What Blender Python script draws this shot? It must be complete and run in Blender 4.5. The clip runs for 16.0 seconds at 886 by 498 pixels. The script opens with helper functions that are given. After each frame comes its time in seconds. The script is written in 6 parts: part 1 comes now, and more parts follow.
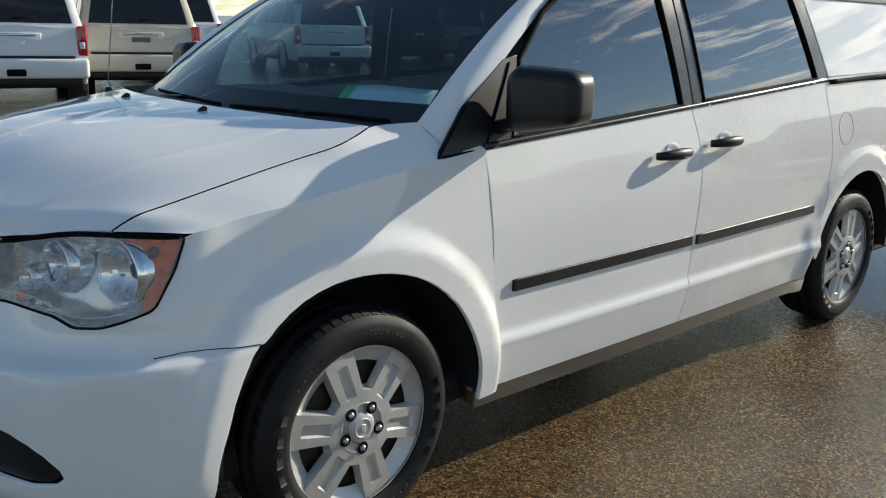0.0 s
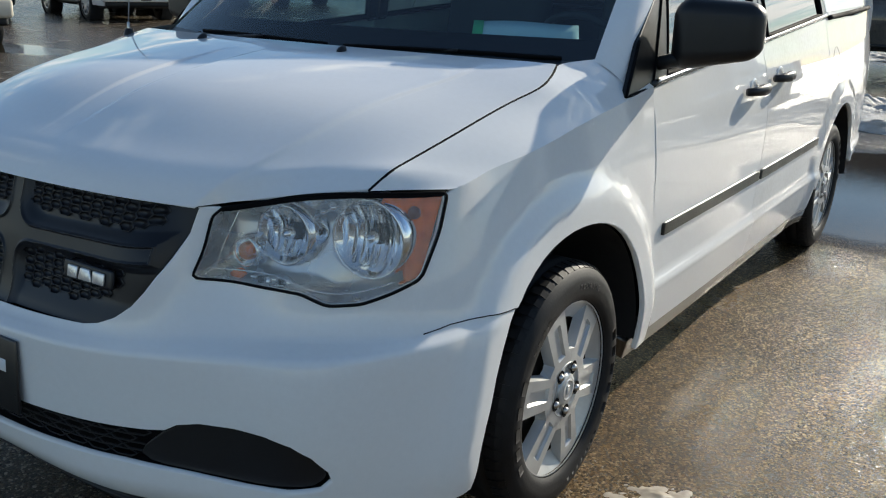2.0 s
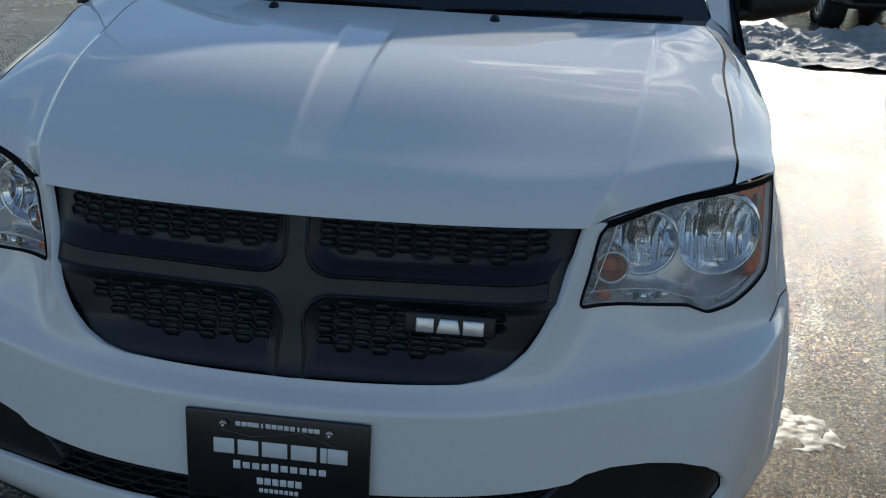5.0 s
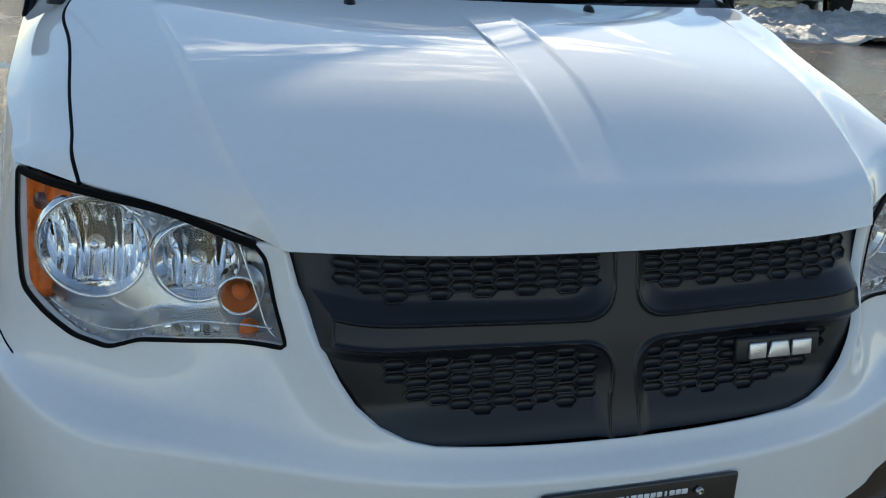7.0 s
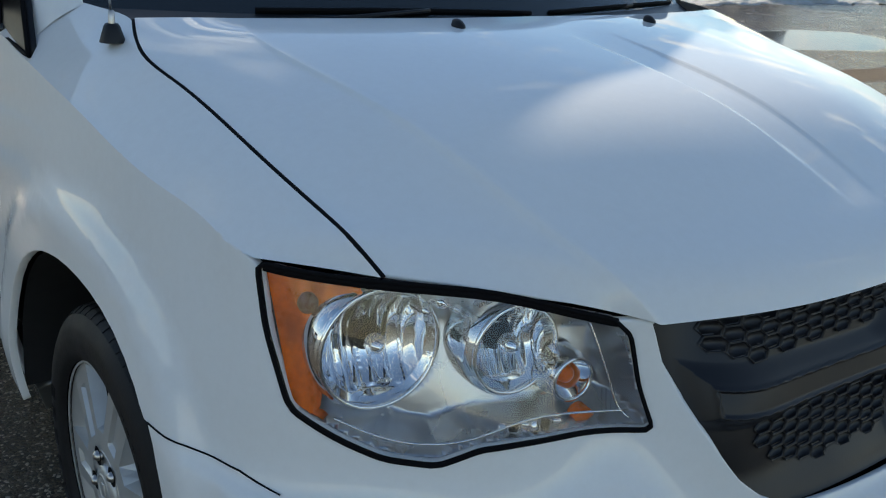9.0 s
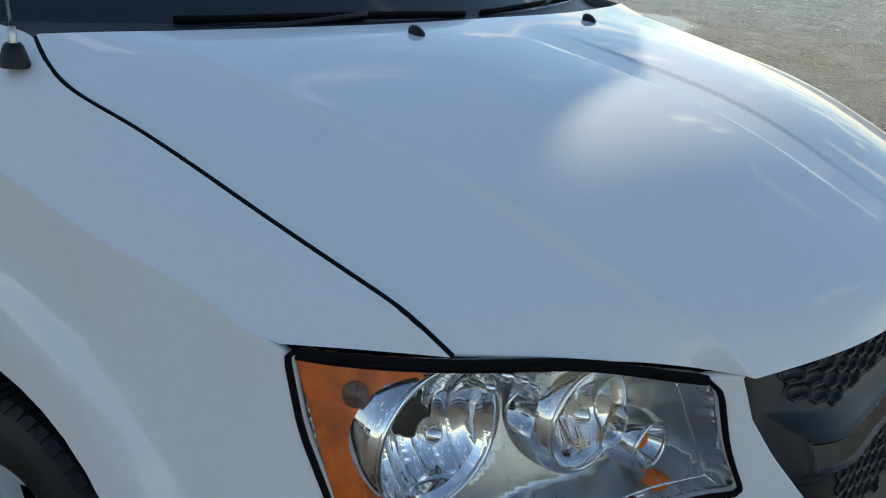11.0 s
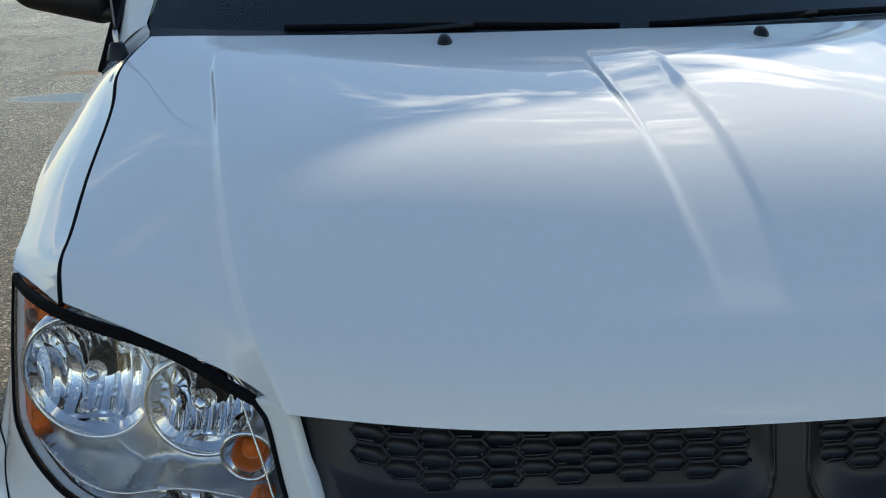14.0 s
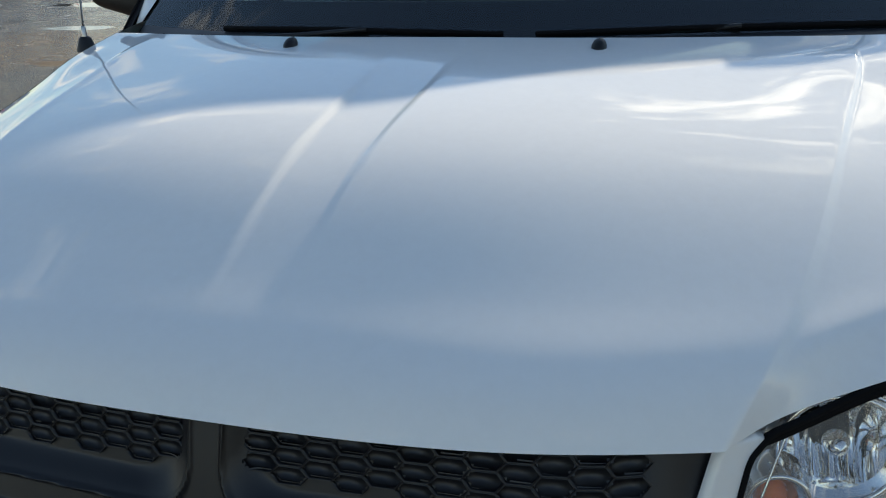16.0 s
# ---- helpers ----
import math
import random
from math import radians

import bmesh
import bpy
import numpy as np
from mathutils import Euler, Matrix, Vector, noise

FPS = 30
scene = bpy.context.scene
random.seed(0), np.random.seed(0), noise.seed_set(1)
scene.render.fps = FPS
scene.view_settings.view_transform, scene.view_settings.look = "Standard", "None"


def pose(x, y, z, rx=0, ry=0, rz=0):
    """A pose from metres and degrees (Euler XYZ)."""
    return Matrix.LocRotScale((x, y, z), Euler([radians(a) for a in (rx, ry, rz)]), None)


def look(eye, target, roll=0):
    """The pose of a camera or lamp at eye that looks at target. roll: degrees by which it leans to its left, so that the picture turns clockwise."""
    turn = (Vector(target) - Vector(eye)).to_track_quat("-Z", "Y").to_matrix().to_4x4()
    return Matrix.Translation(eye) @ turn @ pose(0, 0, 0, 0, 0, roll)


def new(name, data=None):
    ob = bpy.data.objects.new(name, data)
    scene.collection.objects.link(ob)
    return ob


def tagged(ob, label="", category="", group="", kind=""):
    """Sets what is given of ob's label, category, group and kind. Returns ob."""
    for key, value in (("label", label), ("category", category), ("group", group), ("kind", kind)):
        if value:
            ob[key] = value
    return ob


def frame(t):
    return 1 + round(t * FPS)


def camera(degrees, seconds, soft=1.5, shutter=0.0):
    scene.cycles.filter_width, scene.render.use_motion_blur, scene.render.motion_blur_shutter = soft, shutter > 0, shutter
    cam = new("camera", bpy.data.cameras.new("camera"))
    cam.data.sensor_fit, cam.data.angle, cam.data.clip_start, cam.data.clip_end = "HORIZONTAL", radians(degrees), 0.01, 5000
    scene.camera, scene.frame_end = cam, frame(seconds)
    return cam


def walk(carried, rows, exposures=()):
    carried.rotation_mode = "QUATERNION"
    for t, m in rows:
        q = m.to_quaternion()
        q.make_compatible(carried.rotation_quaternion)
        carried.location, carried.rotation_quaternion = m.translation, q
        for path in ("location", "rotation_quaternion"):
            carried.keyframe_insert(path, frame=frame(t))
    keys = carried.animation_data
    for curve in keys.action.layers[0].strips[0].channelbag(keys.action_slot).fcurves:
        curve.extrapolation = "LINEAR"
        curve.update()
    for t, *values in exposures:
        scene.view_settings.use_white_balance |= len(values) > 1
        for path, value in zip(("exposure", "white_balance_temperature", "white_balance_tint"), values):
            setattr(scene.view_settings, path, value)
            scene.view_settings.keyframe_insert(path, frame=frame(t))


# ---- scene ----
cam = camera(51.96, 16.0, 1.1)
PATH = [
    (0, (2.7895, -1.4453, 1.4333), (1.3758, -0.1172, 0.9459), 1.47),
    (0.5, (2.5109, -1.5818, 1.3914), (1.1712, -0.1833, 0.8921), 1.36),
    (1, (2.2993, -1.7178, 1.3836), (1.0526, -0.2536, 0.8342), 1.64),
    (1.5, (2.0764, -1.8991, 1.3939), (0.9374, -0.3587, 0.8197), 1.79),
    (2, (1.8596, -1.9911, 1.3610), (0.8090, -0.3925, 0.7771), 1.78),
    (2.5, (1.6021, -2.0357, 1.3597), (0.6847, -0.3704, 0.7392), 2.11),
    (3, (1.3913, -2.1115, 1.3822), (0.5904, -0.3992, 0.7290), 2.37),
    (3.5, (1.1497, -2.1784, 1.3954), (0.4863, -0.4197, 0.7122), 2.61),
    (4, (0.8976, -2.2449, 1.4092), (0.3867, -0.4439, 0.7053), 2.75),
    (4.5, (0.6415, -2.2902, 1.4163), (0.2930, -0.4550, 0.7018), 2.83),
    (5, (0.3878, -2.2937, 1.4098), (0.2063, -0.4346, 0.6951), 2.89),
    (5.5, (0.1432, -2.2344, 1.3825), (0.1270, -0.3623, 0.6790), 2.96),
    (6, (-0.1104, -2.1146, 1.3281), (0.0275, -0.2449, 0.6315), 3.06),
    (6.5, (-0.3327, -2.0395, 1.3024), (-0.0228, -0.1805, 0.6331), 3.12),
    (7, (-0.6375, -1.9762, 1.3679), (-0.0672, -0.2009, 0.6445), 3.98),
    (7.5, (-0.8385, -1.8712, 1.3185), (-0.1153, -0.1476, 0.6069), 3.92),
    (8, (-0.9991, -1.6838, 1.3178), (-0.1057, -0.0477, 0.5933), 4.25),
    (8.5, (-1.1846, -1.5785, 1.3167), (-0.1936, 0.0124, 0.6189), 4.42),
    (9, (-1.3457, -1.4274, 1.3680), (-0.1707, 0.0239, 0.6517), 4.51),
    (9.5, (-1.4727, -1.2977, 1.3817), (-0.1636, 0.0364, 0.6700), 4.78),
    (10, (-1.5160, -1.1808, 1.3788), (-0.0948, 0.0353, 0.6705), 5.14),
    (10.5, (-1.4892, -1.1006, 1.3679), (-0.0073, 0.0405, 0.6595), 5.35),
    (11, (-1.4057, -1.0811, 1.3580), (0.0613, 0.0751, 0.6430), 5.15),
    (11.5, (-1.2792, -1.1461, 1.3576), (0.0590, 0.1484, 0.6272), 4.27),
    (12, (-1.1783, -1.2849, 1.3796), (-0.0603, 0.1899, 0.6214), 3.08),
    (12.5, (-0.9918, -1.3767, 1.3725), (-0.1222, 0.2506, 0.6006), 1.69),
    (13, (-0.7823, -1.4515, 1.3580), (-0.2325, 0.3055, 0.5767), 0.60),
    (13.5, (-0.5936, -1.5338, 1.3577), (-0.2413, 0.2873, 0.6097), -0.04),
    (14, (-0.3932, -1.6013, 1.3800), (-0.2492, 0.2557, 0.6515), -0.87),
    (14.5, (-0.1570, -1.5850, 1.3620), (-0.1670, 0.2870, 0.6565), -1.05),
    (15, (0.0640, -1.5885, 1.3620), (-0.1885, 0.2640, 0.6540), -1.80),
    (15.5, (0.2765, -1.5870, 1.3515), (-0.1600, 0.2355, 0.6550), -2.05),
    (16, (0.4760, -1.5435, 1.3625), (-0.1110, 0.2360, 0.6640), -2.30),
]
EXPOSURES = [(0.0, 0.26, 6450, 7), (1.5, 0.36, 6400, 7), (2.1, 0.32, 6300, 7), (2.6, 0.02, 6150, 7), (3.2, -0.27, 6050, 7), (5.5, 0.33, 6350, 7), (6.2, 0.78, 6750, 7), (7.0, 0.82, 6850, 7), (9.0, 0.69, 6750, 7), (12.5, 0.74, 6850, 7), (14.5, 0.76, 6900, 7), (16.0, 0.66, 6900, 7)]
walk(cam, [(t, look(eye, target, roll)) for t, eye, target, roll in PATH], EXPOSURES)

# ---- world, sun ----
SUN_AZ, SUN_EL = 12.5, 23.0          # degrees from +y towards +x, and above the horizon
world = bpy.data.worlds.new("sky")
scene.world = world
world.use_nodes = True
wn, wl = world.node_tree.nodes, world.node_tree.links
wn.clear()
w_out = wn.new("ShaderNodeOutputWorld")
w_bg = wn.new("ShaderNodeBackground")
w_sky = wn.new("ShaderNodeTexSky")
w_sky.sky_type, w_sky.sun_disc = "NISHITA", False
w_sky.sun_elevation, w_sky.sun_rotation = radians(SUN_EL), radians(SUN_AZ)
w_sky.air_density, w_sky.dust_density, w_sky.ozone_density = 1.0, 0.06, 2.0
w_co = wn.new("ShaderNodeTexCoord")
w_n = wn.new("ShaderNodeTexNoise")
w_n.inputs["Scale"].default_value = 3.3
w_n.inputs["Detail"].default_value = 10.0
w_n.inputs["Roughness"].default_value = 0.66
w_n.inputs["Distortion"].default_value = 0.5
w_r = wn.new("ShaderNodeValToRGB")
w_r.color_ramp.elements[0].position, w_r.color_ramp.elements[1].position = 0.57, 0.69
w_mix = wn.new("ShaderNodeMix")
w_mix.data_type = "RGBA"
w_sep = wn.new("ShaderNodeSeparateXYZ")
w_high = wn.new("ShaderNodeMath")                                      # the cloud deck is level, so it narrows to streaks low down
w_high.operation, w_high.inputs[1].default_value = "MAXIMUM", 0.0
w_rise = wn.new("ShaderNodeMath")
w_rise.inputs[1].default_value = 0.15
w_deck = wn.new("ShaderNodeCombineXYZ")
wl.new(w_sep.outputs["Z"], w_high.inputs[0])
wl.new(w_high.outputs[0], w_rise.inputs[0])
for w_axis in "XY":
    w_div = wn.new("ShaderNodeMath")
    w_div.operation = "DIVIDE"
    wl.new(w_sep.outputs[w_axis], w_div.inputs[0])
    wl.new(w_rise.outputs[0], w_div.inputs[1])
    wl.new(w_div.outputs[0], w_deck.inputs[w_axis])
w_drift = wn.new("ShaderNodeMapping")                                  # drawn out by the wind
w_drift.inputs["Rotation"].default_value = (0, 0, radians(35))
w_drift.inputs["Scale"].default_value = (0.55, 1.3, 1.0)
wl.new(w_deck.outputs["Vector"], w_drift.inputs["Vector"])
wl.new(w_drift.outputs["Vector"], w_n.inputs["Vector"])
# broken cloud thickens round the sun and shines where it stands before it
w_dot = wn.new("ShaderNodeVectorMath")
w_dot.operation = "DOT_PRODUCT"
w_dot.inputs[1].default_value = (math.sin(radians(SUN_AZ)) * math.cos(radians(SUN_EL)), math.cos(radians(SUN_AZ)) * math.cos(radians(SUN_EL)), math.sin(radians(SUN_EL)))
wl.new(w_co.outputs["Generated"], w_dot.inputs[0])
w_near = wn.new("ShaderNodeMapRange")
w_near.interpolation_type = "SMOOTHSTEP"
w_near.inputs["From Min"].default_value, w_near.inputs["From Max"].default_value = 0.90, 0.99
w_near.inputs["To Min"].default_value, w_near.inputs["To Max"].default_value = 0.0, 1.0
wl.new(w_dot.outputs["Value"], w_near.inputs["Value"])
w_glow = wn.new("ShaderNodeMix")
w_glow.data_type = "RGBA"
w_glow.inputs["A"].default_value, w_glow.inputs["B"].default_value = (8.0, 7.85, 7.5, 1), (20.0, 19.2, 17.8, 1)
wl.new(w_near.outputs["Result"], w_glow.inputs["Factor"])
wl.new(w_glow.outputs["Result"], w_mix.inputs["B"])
w_bank = wn.new("ShaderNodeMapRange")                                  # thicker cloud low over the horizon
w_bank.inputs["From Min"].default_value, w_bank.inputs["From Max"].default_value = 0.10, 0.30
w_bank.inputs["To Min"].default_value, w_bank.inputs["To Max"].default_value = 0.10, 0.0
w_add = wn.new("ShaderNodeMath")
wl.new(w_co.outputs["Generated"], w_sep.inputs["Vector"])
wl.new(w_sep.outputs["Z"], w_bank.inputs["Value"])
wl.new(w_n.outputs["Fac"], w_add.inputs[0])
wl.new(w_bank.outputs["Result"], w_add.inputs[1])
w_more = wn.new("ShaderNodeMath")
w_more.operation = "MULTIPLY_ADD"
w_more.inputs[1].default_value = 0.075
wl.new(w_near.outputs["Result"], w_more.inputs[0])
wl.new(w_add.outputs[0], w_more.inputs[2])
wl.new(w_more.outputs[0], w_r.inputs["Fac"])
w_low = wn.new("ShaderNodeMapRange")                                   # clouds thin out towards the zenith
w_low.inputs["From Min"].default_value, w_low.inputs["From Max"].default_value = 0.55, 0.82
w_low.inputs["To Min"].default_value, w_low.inputs["To Max"].default_value = 1.0, 0.0
w_mul = wn.new("ShaderNodeMath")
w_mul.operation = "MULTIPLY"
wl.new(w_sep.outputs["Z"], w_low.inputs["Value"])
wl.new(w_r.outputs["Color"], w_mul.inputs[0])
wl.new(w_low.outputs["Result"], w_mul.inputs[1])
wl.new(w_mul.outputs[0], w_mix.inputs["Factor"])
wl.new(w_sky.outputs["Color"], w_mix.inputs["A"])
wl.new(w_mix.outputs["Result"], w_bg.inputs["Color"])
wl.new(w_bg.outputs["Background"], w_out.inputs["Surface"])
w_bg.inputs["Strength"].default_value = 0.114

sun_data = bpy.data.lights.new("sun", "SUN")
sun_data.energy, sun_data.angle, sun_data.color = 5.0, radians(0.53), (1.0, 0.90, 0.75)
sun = new("sun", sun_data)
sun.matrix_world = look((60 * math.sin(radians(SUN_AZ)), 60 * math.cos(radians(SUN_AZ)), 60 * math.tan(radians(SUN_EL))), (0, 0, 0))


# ---- materials ----
def material(name):
    m = bpy.data.materials.new(name)
    m.use_nodes = True
    nt = m.node_tree
    return m, nt, nt.nodes["Principled BSDF"]


def noise_node(nt, scale, detail=3.0, rough=0.55, coord="Object", stretch=None):
    co = nt.nodes.new("ShaderNodeTexCoord")
    n = nt.nodes.new("ShaderNodeTexNoise")
    n.inputs["Scale"].default_value, n.inputs["Detail"].default_value, n.inputs["Roughness"].default_value = scale, detail, rough
    if stretch:
        mp = nt.nodes.new("ShaderNodeMapping")
        mp.inputs["Scale"].default_value = stretch
        nt.links.new(co.outputs[coord], mp.inputs["Vector"])
        nt.links.new(mp.outputs["Vector"], n.inputs["Vector"])
    else:
        nt.links.new(co.outputs[coord], n.inputs["Vector"])
    return n


def ramp(nt, fac, stops):
    r = nt.nodes.new("ShaderNodeValToRGB")
    e = r.color_ramp.elements
    while len(e) < len(stops):
        e.new(0.5)
    for k, (pos, col) in enumerate(stops):
        e[k].position = pos
        e[k].color = (col, col, col, 1) if isinstance(col, (int, float)) else (*col, 1)
    nt.links.new(fac, r.inputs["Fac"])
    return r


def bump(nt, bsdf, height, strength=0.2, distance=0.002):
    b = nt.nodes.new("ShaderNodeBump")
    b.inputs["Strength"].default_value, b.inputs["Distance"].default_value = strength, distance
    nt.links.new(height, b.inputs["Height"])
    nt.links.new(b.outputs["Normal"], bsdf.inputs["Normal"])
    return b


def simple(name, col, rough=0.5, metal=0.0, coat=0.0, var=0.15, scale=8.0, bumps=0.0, bscale=200.0, spec=0.5):
    """A surface with two scales of colour variation and some grain."""
    m, nt, b = material(name)
    n = noise_node(nt, scale, 4.0)
    lo = tuple(max(0.0, c * (1 - var)) for c in col)
    hi = tuple(min(1.0, c * (1 + var)) for c in col)
    r = ramp(nt, n.outputs["Fac"], [(0.3, lo), (0.7, hi)])
    nt.links.new(r.outputs["Color"], b.inputs["Base Color"])
    rr = ramp(nt, n.outputs["Fac"], [(0.25, max(0.0, rough * 0.85)), (0.75, min(1.0, rough * 1.2))])
    nt.links.new(rr.outputs["Color"], b.inputs["Roughness"])
    b.inputs["Metallic"].default_value = metal
    b.inputs["Coat Weight"].default_value = coat
    b.inputs["Coat Roughness"].default_value = 0.04
    b.inputs["Specular IOR Level"].default_value = spec
    if bumps:
        bump(nt, b, noise_node(nt, bscale, 2.0).outputs["Fac"], bumps, 0.001)
    return m


def paint(name, col, dirt=0.0, spray=False):
    """Car paint under clear coat, with faint orange peel and a film of road dust."""
    m, nt, b = material(name)
    n1 = noise_node(nt, 2.2, 6.0)
    n2 = noise_node(nt, 60.0, 3.0, 0.7)
    mul = nt.nodes.new("ShaderNodeMath")
    mul.operation = "MULTIPLY"
    nt.links.new(n1.outputs["Fac"], mul.inputs[0])
    nt.links.new(n2.outputs["Fac"], mul.inputs[1])
    dust = tuple(c * (1 - dirt) + d * dirt for c, d in zip(col, (0.36, 0.32, 0.27)))
    r = ramp(nt, mul.outputs[0], [(0.12, col), (0.42, dust)])
    nt.links.new(r.outputs["Color"], b.inputs["Base Color"])
    rr = ramp(nt, n1.outputs["Fac"], [(0.3, 0.55), (0.7, 0.70)])
    nt.links.new(rr.outputs["Color"], b.inputs["Roughness"])
    b.inputs["Specular IOR Level"].default_value = 0.0
    b.inputs["Coat Weight"].default_value = 1.0
    cr = ramp(nt, mul.outputs[0], [(0.15, 0.012), (0.42, 0.012 + 0.10 * dirt)])
    nt.links.new(cr.outputs["Color"], b.inputs["Coat Roughness"])
    pe = noise_node(nt, 240.0, 1.0)
    height = pe.outputs["Fac"]
    if spray:
        # drops thrown up along the foot of the rear doors
        co = nt.nodes.new("ShaderNodeTexCoord").outputs["Object"]
        drops = nt.nodes.new("ShaderNodeTexVoronoi")
        drops.inputs["Scale"].default_value = 150.0
        nt.links.new(co, drops.inputs["Vector"])
        bead = ramp(nt, drops.outputs["Distance"], [(0.05, 1.0), (0.45, 0.0)])
        at = nt.nodes.new("ShaderNodeSeparateXYZ")
        nt.links.new(co, at.inputs["Vector"])
        amount = None
        for axis, a0, a1 in (("Z", 0.62, 0.34), ("Y", 0.7, 2.3)):
            rng = nt.nodes.new("ShaderNodeMapRange")
            rng.inputs["From Min"].default_value, rng.inputs["From Max"].default_value = a0, a1
            nt.links.new(at.outputs[axis], rng.inputs["Value"])
            got = nt.nodes.new("ShaderNodeMath")
            got.operation = "MULTIPLY"
            nt.links.new(rng.outputs["Result"], got.inputs[0])
            nt.links.new((amount or bead).outputs[0], got.inputs[1])
            amount = got
        high = nt.nodes.new("ShaderNodeMath")
        high.operation, high.inputs[1].default_value = "MULTIPLY_ADD", 55.0
        nt.links.new(amount.outputs[0], high.inputs[0])
        nt.links.new(height, high.inputs[2])
        height = high.outputs[0]
    relief = bump(nt, b, height, 0.006, 0.0004)
    if spray:
        nt.links.new(relief.outputs["Normal"], b.inputs["Coat Normal"])
    return m


def glazing(name, tint, haze=0.0, rough=0.0, gloss=0.06):
    """Clear or tinted pane: lets light through, mirrors by angle, and may be hazed by age."""
    m, nt, b = material(name)
    out = nt.nodes["Material Output"]
    nt.nodes.remove(b)
    tr = nt.nodes.new("ShaderNodeBsdfTransparent")
    tr.inputs["Color"].default_value = (*tint, 1)
    gl = nt.nodes.new("ShaderNodeBsdfGlossy")
    gl.inputs["Roughness"].default_value = rough
    lw = nt.nodes.new("ShaderNodeLayerWeight")
    lw.inputs["Blend"].default_value = 0.5
    pw = nt.nodes.new("ShaderNodeMath")
    pw.operation, pw.inputs[1].default_value = "POWER", 5.0
    fr = nt.nodes.new("ShaderNodeMapRange")
    fr.inputs["To Min"].default_value, fr.inputs["To Max"].default_value = gloss, 1.0
    nt.links.new(lw.outputs["Facing"], pw.inputs[0])
    nt.links.new(pw.outputs[0], fr.inputs["Value"])
    mx = nt.nodes.new("ShaderNodeMixShader")
    nt.links.new(fr.outputs["Result"], mx.inputs["Fac"])
    nt.links.new(tr.outputs["BSDF"], mx.inputs[1])
    nt.links.new(gl.outputs["BSDF"], mx.inputs[2])
    last = mx
    if haze:
        n = noise_node(nt, 9.0, 5.0)
        hz = ramp(nt, n.outputs["Fac"], [(0.3, haze * 0.55), (0.75, min(1.0, haze * 1.35))])
        df = nt.nodes.new("ShaderNodeBsdfDiffuse")
        df.inputs["Color"].default_value = (0.74, 0.74, 0.71, 1)
        m2 = nt.nodes.new("ShaderNodeMixShader")
        nt.links.new(hz.outputs["Color"], m2.inputs["Fac"])
        nt.links.new(mx.outputs["Shader"], m2.inputs[1])
        nt.links.new(df.outputs["BSDF"], m2.inputs[2])
        last = m2
    nt.links.new(last.outputs["Shader"], out.inputs["Surface"])
    return m


M_WHITE = paint("white_paint", (0.80, 0.80, 0.79), 0.07, spray=True)
M_WHITE_DIRTY = paint("white_paint_road_film", (0.80, 0.795, 0.78), 0.28)
M_BLACK_PLASTIC = simple("black_grained_plastic", (0.009, 0.0093, 0.0105), 0.40, var=0.25, bumps=0.25, bscale=420, spec=0.35)
M_GRILLE = simple("satin_black_plastic", (0.0075, 0.008, 0.0105), 0.38, var=0.2, bumps=0.1, bscale=300, spec=0.42)
M_GAP = simple("black_rubber_seal", (0.005, 0.005, 0.006), 0.8, spec=0.1)
M_GLOSS_BLACK = simple("gloss_black_trim", (0.024, 0.025, 0.027), 0.22, var=0.2)
M_DARK = simple("dark_underbody", (0.012, 0.012, 0.013), 0.85)
M_TYRE = simple("tyre_rubber", (0.011, 0.011, 0.012), 0.55, var=0.45, scale=14, bumps=0.35, bscale=160, spec=0.25)
M_TYRE_MARK = simple("worn_tyre_relief", (0.06, 0.057, 0.053), 0.6)
M_COVER = simple("silver_wheel_cover", (0.50, 0.50, 0.49), 0.38, metal=0.45, coat=0.25, var=0.08, scale=18)
M_STEEL = simple("rusty_steel_wheel", (0.05, 0.038, 0.03), 0.7, metal=0.3, var=0.5, scale=30)
M_NUT = simple("worn_chrome_nut", (0.5, 0.48, 0.46), 0.3, metal=1.0, var=0.3, scale=60)
M_CHROME = simple("chrome", (0.74, 0.76, 0.79), 0.04, metal=1.0, var=0.03)
M_HOUSING = simple("silvered_housing", (0.50, 0.52, 0.55), 0.27, metal=0.9, var=0.04)
M_AMBER = simple("amber_plastic", (0.80, 0.125, 0.0), 0.28, coat=0.1, var=0.42, scale=30, spec=0.2)
M_AMBER_DARK = simple("dark_amber_reflector", (0.14, 0.04, 0.03), 0.3, coat=0.15, var=0.3, scale=40)
M_GLASS = glazing("windscreen_glass", (0.60, 0.79, 0.82), gloss=0.10)
M_TINT = glazing("tinted_side_glass", (0.14, 0.18, 0.19), gloss=0.26)
M_SIDE = glazing("front_side_glass", (0.36, 0.47, 0.49), gloss=0.23)
M_SILL = simple("wet_sill_plastic", (0.045, 0.043, 0.039), 0.40, coat=1.0, var=0.5, scale=3, bumps=0.2)
M_LENS = glazing("clear_headlight_lens", (0.97, 0.97, 0.97))
M_LENS_HAZE = glazing("hazed_headlight_lens", (0.97, 0.97, 0.96), haze=0.14, rough=0.06)
M_INTERIOR = simple("dark_interior_plastic", (0.016, 0.0165, 0.018), 0.6, bumps=0.2, bscale=300)
M_SEAT = simple("grey_seat_cloth", (0.06, 0.06, 0.062), 0.9, bumps=0.4, bscale=350)
M_PAPER = simple("white_window_sheet", (0.75, 0.78, 0.76), 0.6, var=0.05)
M_GREEN = simple("green_paper", (0.12, 0.55, 0.2), 0.6, var=0.08)
M_WIRE = simple("grey_wire", (0.3, 0.3, 0.3), 0.5, metal=0.6)
M_PLATE = simple("black_plate_card", (0.012, 0.012, 0.013), 0.3, coat=0.4)
